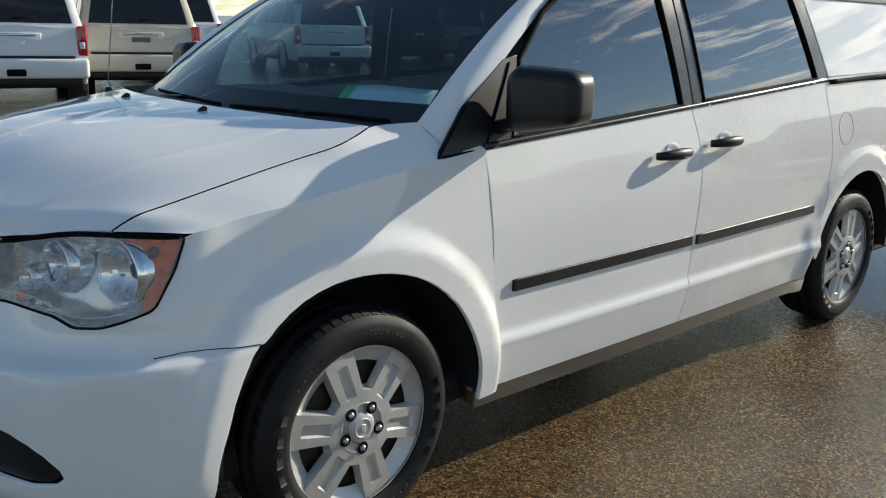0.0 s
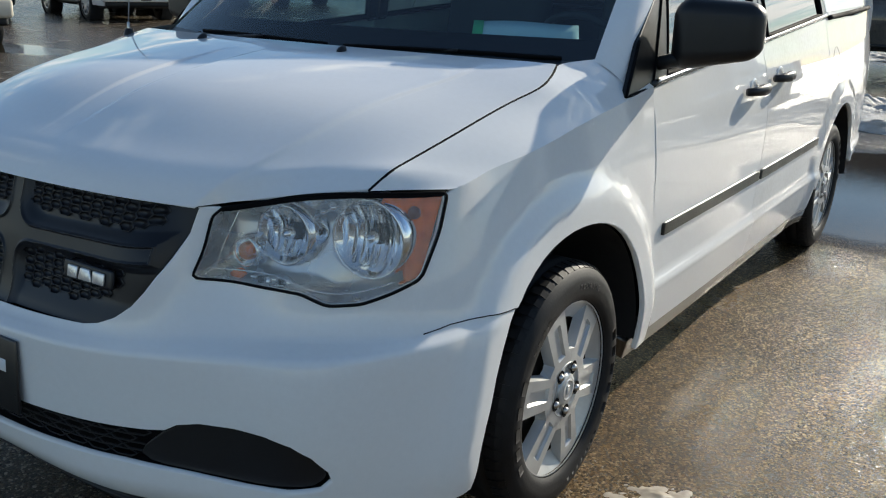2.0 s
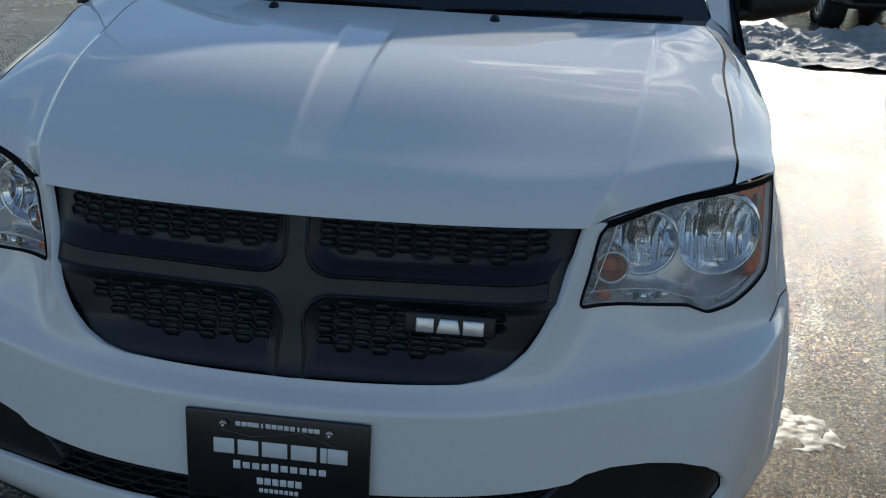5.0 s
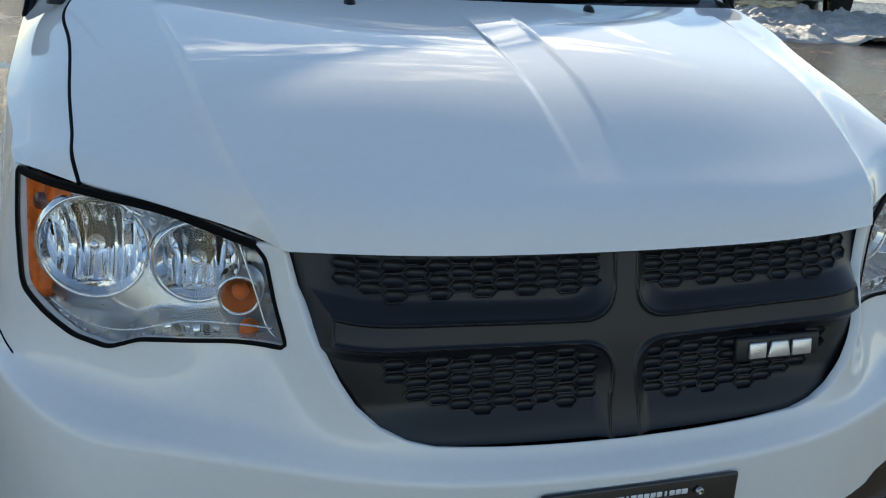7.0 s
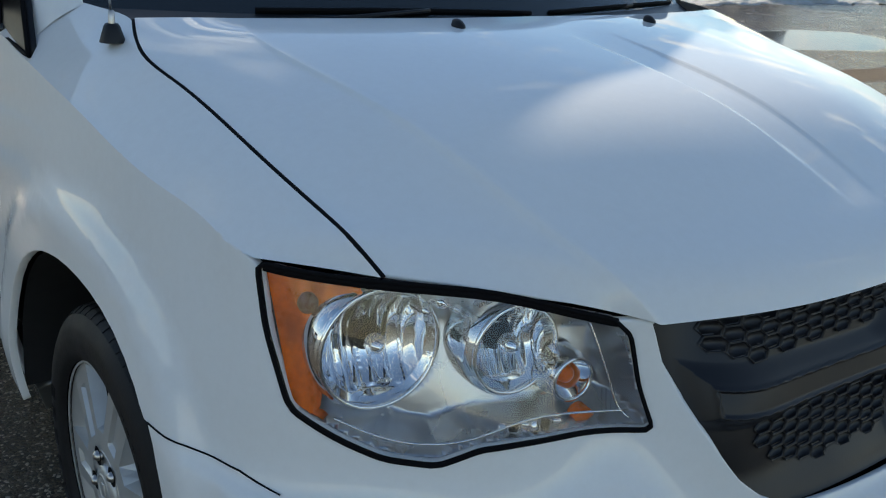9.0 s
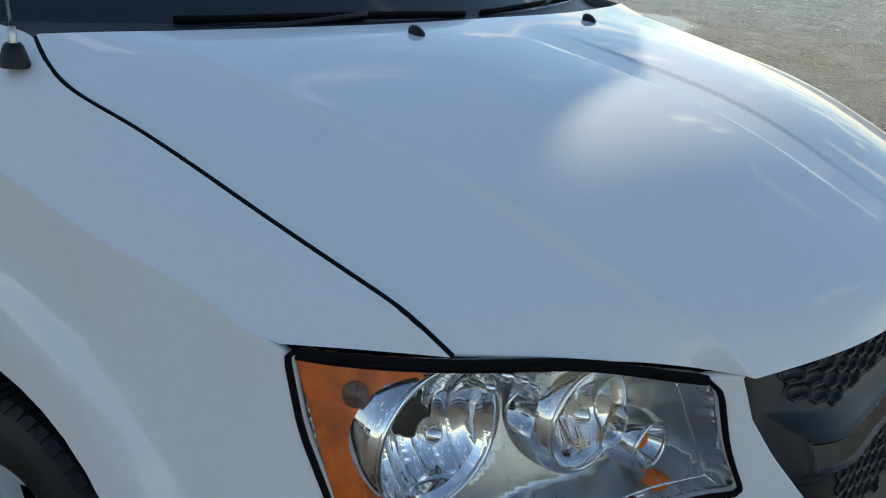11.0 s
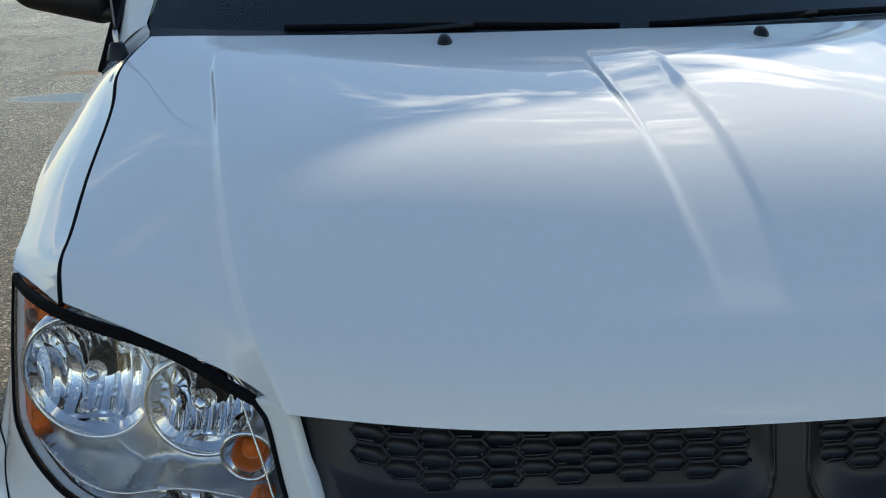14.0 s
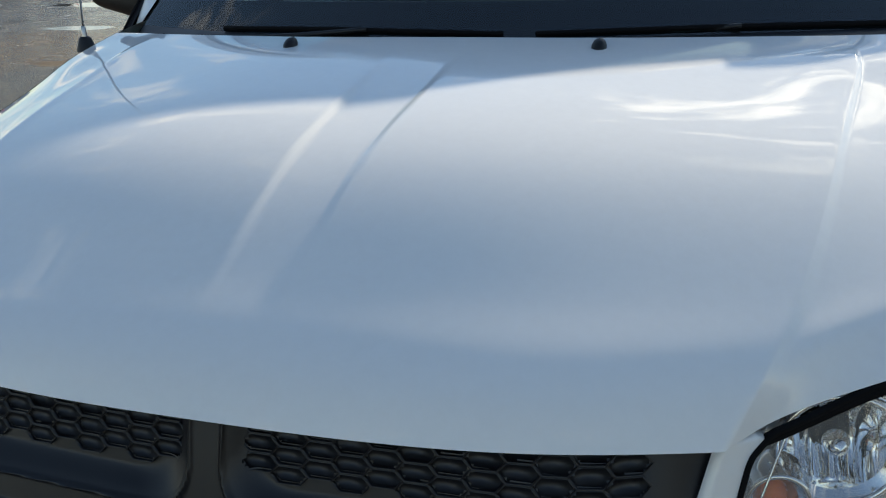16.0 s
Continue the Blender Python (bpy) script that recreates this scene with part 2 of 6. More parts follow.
M_PLATE_WHITE = simple("white_print", (0.72, 0.74, 0.76), 0.4, var=0.06)
M_PLATE_GREY = simple("grey_print", (0.10, 0.095, 0.09), 0.4)
M_BADGE = simple("satin_silver", (0.66, 0.66, 0.66), 0.30, metal=0.75, var=0.1, scale=60)
M_MIRROR = simple("mirror_silver", (0.9, 0.9, 0.9), 0.02, metal=1.0, var=0.01)


# ---- geometry helpers ----
def mesh_of(name, verts, faces, mat, normals=None, smooth=True):
    me = bpy.data.meshes.new(name)
    me.from_pydata([tuple(map(float, v)) for v in verts], [], [tuple(map(int, fc)) for fc in faces])
    me.update()
    for p in me.polygons:
        p.use_smooth = smooth
    if normals is not None:
        nn = np.asarray(normals, float)
        loops = np.zeros(len(me.loops), np.int32)
        me.loops.foreach_get("vertex_index", loops)
        me.normals_split_custom_set([tuple(nn[i]) for i in loops])
    for one in (mat if isinstance(mat, (list, tuple)) else [mat]):
        me.materials.append(one)
    return me


def part(name, bm, mat, parent=None, label="", smooth=True):
    """Links a bmesh, or a (verts, faces[, normals]) tuple, as one mesh object under a thing or a part."""
    if isinstance(bm, tuple):
        me = mesh_of(name, bm[0], bm[1], mat, bm[2] if len(bm) > 2 else None, smooth)
    else:
        me = bpy.data.meshes.new(name)
        bm.to_mesh(me)
        bm.free()
        for p in me.polygons:
            p.use_smooth = smooth
        for one in (mat if isinstance(mat, (list, tuple)) else [mat]):
            me.materials.append(one)
    ob = new(name, me)
    if parent is not None:
        ob.parent = parent
    if label:
        tagged(ob, label)
    return ob


def flip(g):
    """The mirror image of (verts, faces[, normals]) across the plane x = 0."""
    v = np.asarray(g[0], float) * (-1, 1, 1)
    f = [tuple(reversed(fc)) for fc in g[1]]
    return (v, f, np.asarray(g[2], float) * (-1, 1, 1)) if len(g) > 2 else (v, f)


def side(g, s):
    return g if s > 0 else flip(g)


def join(*gs):
    """Several (verts, faces) in one; normals are kept where all have them."""
    v, f, n, k = [], [], [], 0
    keep = all(len(g) > 2 for g in gs)
    for g in gs:
        v.append(np.asarray(g[0], float))
        f += [tuple(int(i) + k for i in fc) for fc in g[1]]
        if keep:
            n.append(np.asarray(g[2], float))
        k += len(g[0])
    return (np.concatenate(v), f, np.concatenate(n)) if keep else (np.concatenate(v), f)


def grid(fn, nu, nv, closed=False):
    """A sheet of fn(u, v) with u and v from 0 to 1."""
    us = np.linspace(0, 1, nu + 1)[: nu if closed else nu + 1]
    vs = np.linspace(0, 1, nv + 1)
    v = [fn(a, b) for b in vs for a in us]
    n = len(us)
    f = []
    for j in range(nv):
        for i in range(n if closed else n - 1):
            k = (i + 1) % n
            f.append((j * n + i, j * n + k, (j + 1) * n + k, (j + 1) * n + i))
    return np.array(v, float), f


def lathe(profile, seg=48, axis="x", centre=(0, 0, 0)):
    """Turns a profile of (along the axis, radius)."""
    v, f = [], []
    for a, r in profile:
        for k in range(seg):
            c, s = math.cos(2 * math.pi * k / seg), math.sin(2 * math.pi * k / seg)
            p = {"x": (a, r * c, r * s), "y": (r * s, a, r * c), "z": (r * c, r * s, a)}[axis]
            v.append(np.add(p, centre))
    for j in range(len(profile) - 1):
        for k in range(seg):
            m = (k + 1) % seg
            f.append((j * seg + k, j * seg + m, (j + 1) * seg + m, (j + 1) * seg + k))
    return np.array(v), f


def tube(points, radius, sides=8, closed=False):
    """A round bar along points; radius may be one number or one for each point."""
    pts = [Vector(p) for p in points]
    n = len(pts)
    rad = [radius] * n if isinstance(radius, (int, float)) else list(radius)
    v, f, up = [], [], None
    for k, p in enumerate(pts):
        a = pts[(k - 1) % n] if closed or k else p
        b = pts[(k + 1) % n] if closed or k < n - 1 else p
        d = (b - a).normalized()
        if up is None:
            up = Vector((0, 0, 1)) if abs(d.z) < 0.9 else Vector((1, 0, 0))
        r = d.cross(up).normalized()
        up = r.cross(d).normalized()
        for j in range(sides):
            w = 2 * math.pi * j / sides
            v.append(p + rad[k] * (math.cos(w) * r + math.sin(w) * up))
    for k in range(n if closed else n - 1):
        m = (k + 1) % n
        for j in range(sides):
            i = (j + 1) % sides
            f.append((k * sides + j, k * sides + i, m * sides + i, m * sides + j))
    if not closed:
        f += [tuple(reversed(range(sides))), tuple((n - 1) * sides + j for j in range(sides))]
    return np.array([tuple(p) for p in v]), f


def rbox(size, centre=(0, 0, 0), r=0.01, seg=3, turn=None, taper=None):
    """A box with rounded edges as a (verts, faces) tuple."""
    bm = bmesh.new()
    bmesh.ops.create_cube(bm, size=1.0)
    for v in bm.verts:
        v.co = Vector((v.co.x * size[0], v.co.y * size[1], v.co.z * size[2]))
    bmesh.ops.bevel(bm, geom=list(bm.edges), offset=min(r, 0.49 * min(size)), segments=seg, profile=0.5, affect="EDGES")
    if taper:
        for v in bm.verts:
            taper(v.co)
    m = Matrix.Translation(centre) @ (turn if turn is not None else Matrix())
    vs = np.array([tuple(m @ v.co) for v in bm.verts])
    fs = [tuple(v.index for v in fc.verts) for fc in bm.faces]
    bm.free()
    return vs, fs


def curve3(points, n=24):
    """A smooth line through a few points."""
    p = np.array(points, float)
    t = np.r_[0, np.cumsum(np.linalg.norm(np.diff(p, axis=0), axis=1))]
    return spline(t, p, np.linspace(0, t[-1], n))


def spline(knots, values, x):
    """Natural cubic spline: values (n, d) at knots, at x."""
    k, y = np.asarray(knots, float), np.asarray(values, float)
    n, h = len(k), np.diff(k)
    a = np.eye(n)
    b = np.zeros((n, y.shape[1]))
    for i in range(1, n - 1):
        a[i, i - 1], a[i, i], a[i, i + 1] = h[i - 1], 2 * (h[i - 1] + h[i]), h[i]
        b[i] = 6 * ((y[i + 1] - y[i]) / h[i] - (y[i] - y[i - 1]) / h[i - 1])
    m = np.linalg.solve(a, b)
    x = np.clip(np.asarray(x, float), k[0], k[-1])
    i = np.clip(np.searchsorted(k, x) - 1, 0, n - 2)
    d, e, hh = (k[i + 1] - x)[:, None], (x - k[i])[:, None], h[i][:, None]
    return (m[i] * d**3 + m[i + 1] * e**3) / (6 * hh) + (y[i] / hh - m[i] * hh / 6) * d + (y[i + 1] / hh - m[i + 1] * hh / 6) * e


def pchip(knots, values, x):
    """Monotone cubic through values (n, ...) at knots; x is one number for each column of values, or shared."""
    k, y, x = np.asarray(knots, float), np.asarray(values, float), np.asarray(x, float)
    h = np.diff(k).reshape(-1, *([1] * (y.ndim - 1)))
    s = np.diff(y, axis=0) / h
    d = np.zeros_like(y)
    up = s[:-1] * s[1:] > 0
    w1, w2 = 2 * h[1:] + h[:-1], h[1:] + 2 * h[:-1]
    with np.errstate(divide="ignore", invalid="ignore"):
        d[1:-1] = np.where(up, (w1 + w2) / (w1 / s[:-1] + w2 / s[1:]), 0)
    d[0], d[-1] = s[0], s[-1]
    x = np.clip(x, k[0], k[-1])
    i = np.clip(np.searchsorted(k, x) - 1, 0, len(k) - 2)
    if y.ndim == 1:
        g = lambda q, j: q[j]
        t, hh = (x - k[i]) / (k[i + 1] - k[i]), k[i + 1] - k[i]
    else:
        c = np.arange(y.shape[1])
        g = lambda q, j: q[j, c]
        t, hh = ((x - k[i]) / (k[i + 1] - k[i]))[:, None], (k[i + 1] - k[i])[:, None]
    return (2 * t**3 - 3 * t**2 + 1) * g(y, i) + (t**3 - 2 * t**2 + t) * hh * g(d, i) + (-2 * t**3 + 3 * t**2) * g(y, i + 1) + (t**3 - t**2) * hh * g(d, i + 1)


def normals_of(fn, u, v, e=1e-4):
    """Outward normals of a sheet fn(u, v) -> (n, 3)."""
    du, dv = fn(u + e, v) - fn(u - e, v), fn(u, v + e) - fn(u, v - e)
    n = np.cross(du, dv)
    return n / np.maximum(np.linalg.norm(n, axis=1, keepdims=True), 1e-12)


def find_uv(fn, target, axes, start, rounds=40):
    """The (u, v) at which two coordinates of fn take the target's values."""
    p = np.array(start, float)
    for _ in range(rounds):
        u, v = np.array([p[0]]), np.array([p[1]])
        r = (np.asarray(target, float) - fn(u, v)[0])[list(axes)]
        e = 1e-4
        ju = (fn(u + e, v) - fn(u - e, v))[0][list(axes)] / (2 * e)
        jv = (fn(u, v + e) - fn(u, v - e))[0][list(axes)] / (2 * e)
        step = np.linalg.lstsq(np.stack([ju, jv], 1), r, rcond=None)[0]
        p = p + np.clip(step, -0.15, 0.15)
        if abs(step).max() < 1e-6:
            break
    return p


def dense(points, step=0.012, closed=False):
    """A polyline of (u, v) with points no further apart than step."""
    out = []
    n = len(points)
    for k in range(n if closed else n - 1):
        a, b = np.array(points[k], float), np.array(points[(k + 1) % n], float)
        m = max(1, int(np.ceil(np.linalg.norm(b - a) / step)))
        out += [a + (b - a) * j / m for j in range(m)]
    if not closed:
        out.append(np.array(points[-1], float))
    return out


def trimmed(fn, outline, du, dv, rim=0.012, turned=1):
    """A panel of the sheet fn inside an outline of (u, v), cut into cells of du by dv, with an edge folded inwards."""
    bm = bmesh.new()
    pts = []
    for p in outline:
        if not pts or np.linalg.norm(np.subtract(p, pts[-1])) > 1e-4:
            pts.append(p)
    if np.linalg.norm(np.subtract(pts[0], pts[-1])) < 1e-4:
        pts.pop()
    bm.faces.new([bm.verts.new((p[0], p[1], 0)) for p in pts])
    bm.normal_update()
    a = np.array(pts)
    for axis, step in ((0, du), (1, dv)):
        lo, hi = a[:, axis].min(), a[:, axis].max()
        for c in np.arange(math.ceil((lo + 1e-5) / step) * step, hi - 1e-5, step):
            co, no = [0, 0, 0], [0, 0, 0]
            co[axis], no[axis] = c + 1.7e-5, 1
            bmesh.ops.bisect_plane(bm, geom=list(bm.verts) + list(bm.edges) + list(bm.faces), dist=1e-6, plane_co=co, plane_no=no)
    bmesh.ops.triangulate(bm, faces=[fc for fc in bm.faces if len(fc.verts) > 4])
    bm.verts.index_update()
    uv = np.array([(v.co.x, v.co.y) for v in bm.verts])
    faces = [tuple(v.index for v in fc.verts) for fc in bm.faces]
    area = sum(fc.normal.z * fc.calc_area() for fc in bm.faces)
    if area * turned < 0:
        faces = [tuple(reversed(fc)) for fc in faces]
    if rim:
        edges = {}
        for fc in faces:
            for k in range(len(fc)):
                e = (fc[k], fc[(k + 1) % len(fc)])
                if (e[1], e[0]) in edges:
                    edges.pop((e[1], e[0]))
                else:
                    edges[e] = 1
    v = fn(uv[:, 0], uv[:, 1])
    n = normals_of(fn, uv[:, 0], uv[:, 1]) * turned
    bm.free()
    if not rim:
        return v, faces, n
    ring = sorted({i for e in edges for i in e})
    at = {i: len(v) + k for k, i in enumerate(ring)}
    inner = {i: len(v) + len(ring) + k for k, i in enumerate(ring)}
    out_n = np.zeros((len(ring), 3))
    for a0, b0 in edges:
        e = v[b0] - v[a0]
        w = np.cross(e, n[a0])
        for i in (a0, b0):
            out_n[at[i] - len(v)] += w / max(np.linalg.norm(w), 1e-9)
    ln = np.maximum(np.linalg.norm(out_n, axis=1, keepdims=True), 1e-9)
    out_n = out_n / ln
    first = v[ring]
    soft = 0.6 * out_n + 0.8 * n[ring]
    faces = faces + [(b0, a0, at[a0], at[b0]) for a0, b0 in edges] + [(at[b0], at[a0], inner[a0], inner[b0]) for a0, b0 in edges]
    lip = first + 0.0022 * out_n - 0.0022 * n[ring]
    return (np.concatenate([v, lip, lip - rim * n[ring]]), faces, np.concatenate([n, soft / np.linalg.norm(soft, axis=1, keepdims=True), out_n]))


def ribbon(fn, line, width, lift=0.0006):
    """A narrow strip on the sheet fn along a line of (u, v), as for a panel gap: a shallow dark channel."""
    line = np.array(line, float)
    p = fn(line[:, 0], line[:, 1])
    n = normals_of(fn, line[:, 0], line[:, 1])
    t = np.gradient(p, axis=0)
    s = np.cross(n, t)
    s /= np.maximum(np.linalg.norm(s, axis=1, keepdims=True), 1e-9)
    m = len(p)
    v = np.concatenate([p - s * width / 2 + n * lift, p + s * width / 2 + n * lift, p - s * width / 2 - n * 0.004, p + s * width / 2 - n * 0.004])
    f = []
    for k in range(m - 1):
        f += [(k, k + 1, m + k + 1, m + k), (k, 2 * m + k, 2 * m + k + 1, k + 1), (m + k + 1, 3 * m + k + 1, 3 * m + k, m + k)]
    return v, f


def solid(v, f, d):
    """Gives a sheet the thickness d (a vector)."""
    n = len(v)
    edges = {}
    for fc in f:
        for k in range(len(fc)):
            e = (fc[k], fc[(k + 1) % len(fc)])
            if (e[1], e[0]) in edges:
                edges.pop((e[1], e[0]))
            else:
                edges[e] = 1
    v2 = np.asarray(v) + np.asarray(d)
    return np.concatenate([v, v2]), list(f) + [tuple(reversed([i + n for i in fc])) for fc in f] + [(b, a, a + n, b + n) for a, b in edges]


def smooth01(a, b, x):
    t = np.clip((np.asarray(x, float) - a) / (b - a), 0, 1)
    return t * t * (3 - 2 * t)


# ---- the minivan: shape of its body ----
U_KNOTS = [0, 0.30, 0.44, 0.51, 0.69, 0.86, 0.98, 1.25, 1.55, 1.84, 2.06]
V_KNOTS = [0, 0.12, 0.25, 0.40, 0.46, 0.60, 0.76]
LOWER_XY = {   # rows from the chin upwards: across, along
    0: ((0, 0.30, 0.43, 0.50, 0.67, 0.79, 0.865, 0.915, 0.92, 0.92, 0.915), (-0.93, -0.92, -0.893, -0.87, -0.80, -0.72, -0.63, -0.46, 0.0, 0.30, 0.525)),
    1: ((0, 0.30, 0.43, 0.50, 0.68, 0.805, 0.885, 0.945, 0.952, 0.952, 0.948), (-1.0, -0.985, -0.955, -0.93, -0.855, -0.768, -0.65, -0.46, 0.0, 0.30, 0.52)),
    2: ((0, 0.30, 0.43, 0.50, 0.68, 0.812, 0.895, 0.952, 0.960, 0.962, 0.965), (-1.012, -0.988, -0.953, -0.925, -0.855, -0.775, -0.64, -0.42, 0.0, 0.30, 0.512)),
}
UPPER_XY = {
    3: ((0, 0.30, 0.43, 0.50, 0.668, 0.807, 0.890, 0.948, 0.958, 0.960, 0.957), (-1.010, -0.988, -0.951, -0.922, -0.848, -0.762, -0.630, -0.36, 0.0, 0.30, 0.498)),
    4: ((0, 0.30, 0.43, 0.495, 0.655, 0.795, 0.876, 0.946, 0.957, 0.960, 0.957), (-0.965, -0.950, -0.913, -0.868, -0.765, -0.665, -0.578, -0.335, 0.0, 0.30, 0.495)),
    5: ((0, 0.30, 0.44, 0.487, 0.65, 0.80, 0.872, 0.932, 0.953, 0.958, 0.957), (-0.922, -0.914, -0.884, -0.822, -0.737, -0.630, -0.538, -0.28, 0.0, 0.29, 0.483)),
    6: ((0, 0.30, 0.42, 0.487, 0.628, 0.77, 0.867, 0.905, 0.924, 0.934, 0.935), (-0.888, -0.870, -0.836, -0.800, -0.686, -0.602, -0.462, -0.24, 0.0, 0.27, 0.455)),
}
ROW_Z = {
    0: (0.235, 0.23, 0.23, 0.23, 0.225, 0.22, 0.215, 0.21, 0.21, 0.21, 0.21),
    1: (0.345, 0.34, 0.34, 0.34, 0.335, 0.33, 0.325, 0.32, 0.32, 0.32, 0.325),
    2: (0.46, 0.46, 0.46, 0.46, 0.46, 0.46, 0.46, 0.46, 0.46, 0.46, 0.46),
    3: (0.605, 0.607, 0.610, 0.612, 0.617, 0.622, 0.626, 0.63, 0.63, 0.63, 0.63),
    4: (0.637, 0.645, 0.652, 0.655, 0.66, 0.66, 0.657, 0.657, 0.66, 0.665, 0.67),
    5: (0.785, 0.782, 0.776, 0.768, 0.76, 0.76, 0.765, 0.78, 0.80, 0.80, 0.80),
    6: (0.905, 0.902, 0.898, 0.899, 0.9225, 0.938, 0.933, 0.972, 1.012, 1.050, 1.073),
}
NET = np.array([np.stack([*{**LOWER_XY, **UPPER_XY}[r], ROW_Z[r]], 1) for r in range(7)])       # rows, columns, xyz
NET_U = np.r_[-np.array(U_KNOTS[:0:-1]), U_KNOTS]
NET = np.concatenate([NET[:, :0:-1] * (-1, 1, 1), NET], 1)
WHEEL_R, WHEEL_Z, BASE, ARCH = 0.336, 0.3345, 3.078, 0.440


def bends(knots, values):
    """Second differences of a natural cubic spline with values (n, ...) at knots."""
    k, y = np.asarray(knots, float), np.asarray(values, float)
    n, h = len(k), np.diff(k)
    a, b = np.eye(n), np.zeros((n, y[0].size))
    f = y.reshape(n, -1)
    for i in range(1, n - 1):
        a[i, i - 1], a[i, i], a[i, i + 1] = h[i - 1], 2 * (h[i - 1] + h[i]), h[i]
        b[i] = 6 * ((f[i + 1] - f[i]) / h[i] - (f[i] - f[i - 1]) / h[i - 1])
    return np.linalg.solve(a, b).reshape(y.shape)


NET_C = np.moveaxis(NET, 1, 0)
NET_M = bends(NET_U, NET_C)


def net_rows(u):
    """All rows of the net at u: (rows, n, 3)."""
    x = np.clip(u, NET_U[0], NET_U[-1])
    i = np.clip(np.searchsorted(NET_U, x) - 1, 0, len(NET_U) - 2)
    h = NET_U[i + 1] - NET_U[i]
    d, e = (NET_U[i + 1] - x)[:, None, None], (x - NET_U[i])[:, None, None]
    h = h[:, None, None]
    m0, m1, y0, y1 = NET_M[i], NET_M[i + 1], NET_C[i], NET_C[i + 1]
    q = (m0 * d**3 + m1 * e**3) / (6 * h) + (y0 / h - m0 * h / 6) * d + (y1 / h - m1 * h / 6) * e
    return np.moveaxis(q, 1, 0)


# one more column behind the lamp, where the shoulder line runs straight on
extra = net_rows(np.array([1.09]))[:, 0]
k_front, k_back = int(np.argmin(np.abs(NET_U - 0.98))), int(np.argmin(np.abs(NET_U - 1.25)))
extra[6] = NET[6, k_front] * 0.58 + NET[6, k_back] * 0.42
NET = np.insert(NET, k_back, extra, 1)
NET = np.insert(NET, NET.shape[1] - k_back - 1, extra * (-1, 1, 1), 1)
NET_U = np.insert(np.insert(NET_U, k_back, 1.09), len(NET_U) - k_back, -1.09)
NET_C = np.moveaxis(NET, 1, 0)
NET_M = bends(NET_U, NET_C)


def flare(y, z, cy, rise=0.020):
    """How far the body stands out round a wheel opening."""
    r = np.hypot(y - cy, (z - 0.335))
    return rise * (1 - smooth01(0.50, 0.575, r))


def nose(u, v):
    """The front and the wings up to the doors."""
    u, v = np.asarray(u, float), np.asarray(v, float)
    rows = net_rows(u)
    p = np.stack([pchip_rows(rows[:, :, k], v) for k in range(3)], 1)
    out = flare(p[:, 1], p[:, 2], 0.0) * smooth01(0.80, 0.93, np.abs(p[:, 0]))
    p[:, 0] += np.sign(p[:, 0]) * out
    return p


def pchip_rows(vals, v):
    """Monotone cubic down each column of vals (rows, n) at v (n)."""
    k = np.array(V_KNOTS, float)
    h = np.diff(k)[:, None]
    s = np.diff(vals, axis=0) / h
    d = np.zeros_like(vals)
    up = s[:-1] * s[1:] > 0
    w1, w2 = 2 * h[1:] + h[:-1], h[1:] + 2 * h[:-1]
    safe0, safe1 = np.where(up, s[:-1], 1.0), np.where(up, s[1:], 1.0)
    d[1:-1] = np.where(up, (w1 + w2) / (w1 / safe0 + w2 / safe1), 0)
    d[0], d[-1] = s[0], s[-1]
    v = np.clip(v, k[0], k[-1])
    i = np.clip(np.searchsorted(k, v) - 1, 0, len(k) - 2)
    c = np.arange(vals.shape[1])
    hh = k[i + 1] - k[i]
    t = (v - k[i]) / hh
    return (2 * t**3 - 3 * t**2 + 1) * vals[i, c] + (t**3 - 2 * t**2 + t) * hh * d[i, c] + (-2 * t**3 + 3 * t**2) * vals[i + 1, c] + (t**3 - t**2) * hh * d[i + 1, c]


SIDE_Z = [0.20, 0.30, 0.34, 0.445, 0.458, 0.463, 0.492, 0.498, 0.62, 0.80, 0.95, 1.05, 1.13, 1.25]
SIDE_X = [0.915, 0.945, 0.954, 0.9735, 0.9758, 0.9752, 0.9627, 0.962, 0.965, 0.968, 0.958, 0.942, 0.924, 0.90]
PLAN_Y = [-1.0, 0.5, 1.2, 1.8, 2.8, 3.6, 4.0, 4.2]
PLAN_F = [0.985, 0.990, 0.998, 1.0, 0.998, 0.985, 0.955, 0.90]


def flank(y, z):
    """The body side behind the front wings; u is along, v is up."""
    y, z = np.asarray(y, float), np.asarray(z, float)
    x = pchip(SIDE_Z, np.array(SIDE_X), z) * pchip(PLAN_Y, np.array(PLAN_F), y)
    x = x + flare(y, z, BASE, 0.018)
    return np.stack([x, y, z], 1)


def upper(y, z):
    """The side glass and the pillars, leaning in."""
    y, z = np.asarray(y, float), np.asarray(z, float)
    d = z - 1.10
    x = 0.928 * pchip(PLAN_Y, np.array(PLAN_F), y) - 0.20 * d - 0.16 * d * np.abs(d)
    return np.stack([x, y, z], 1)


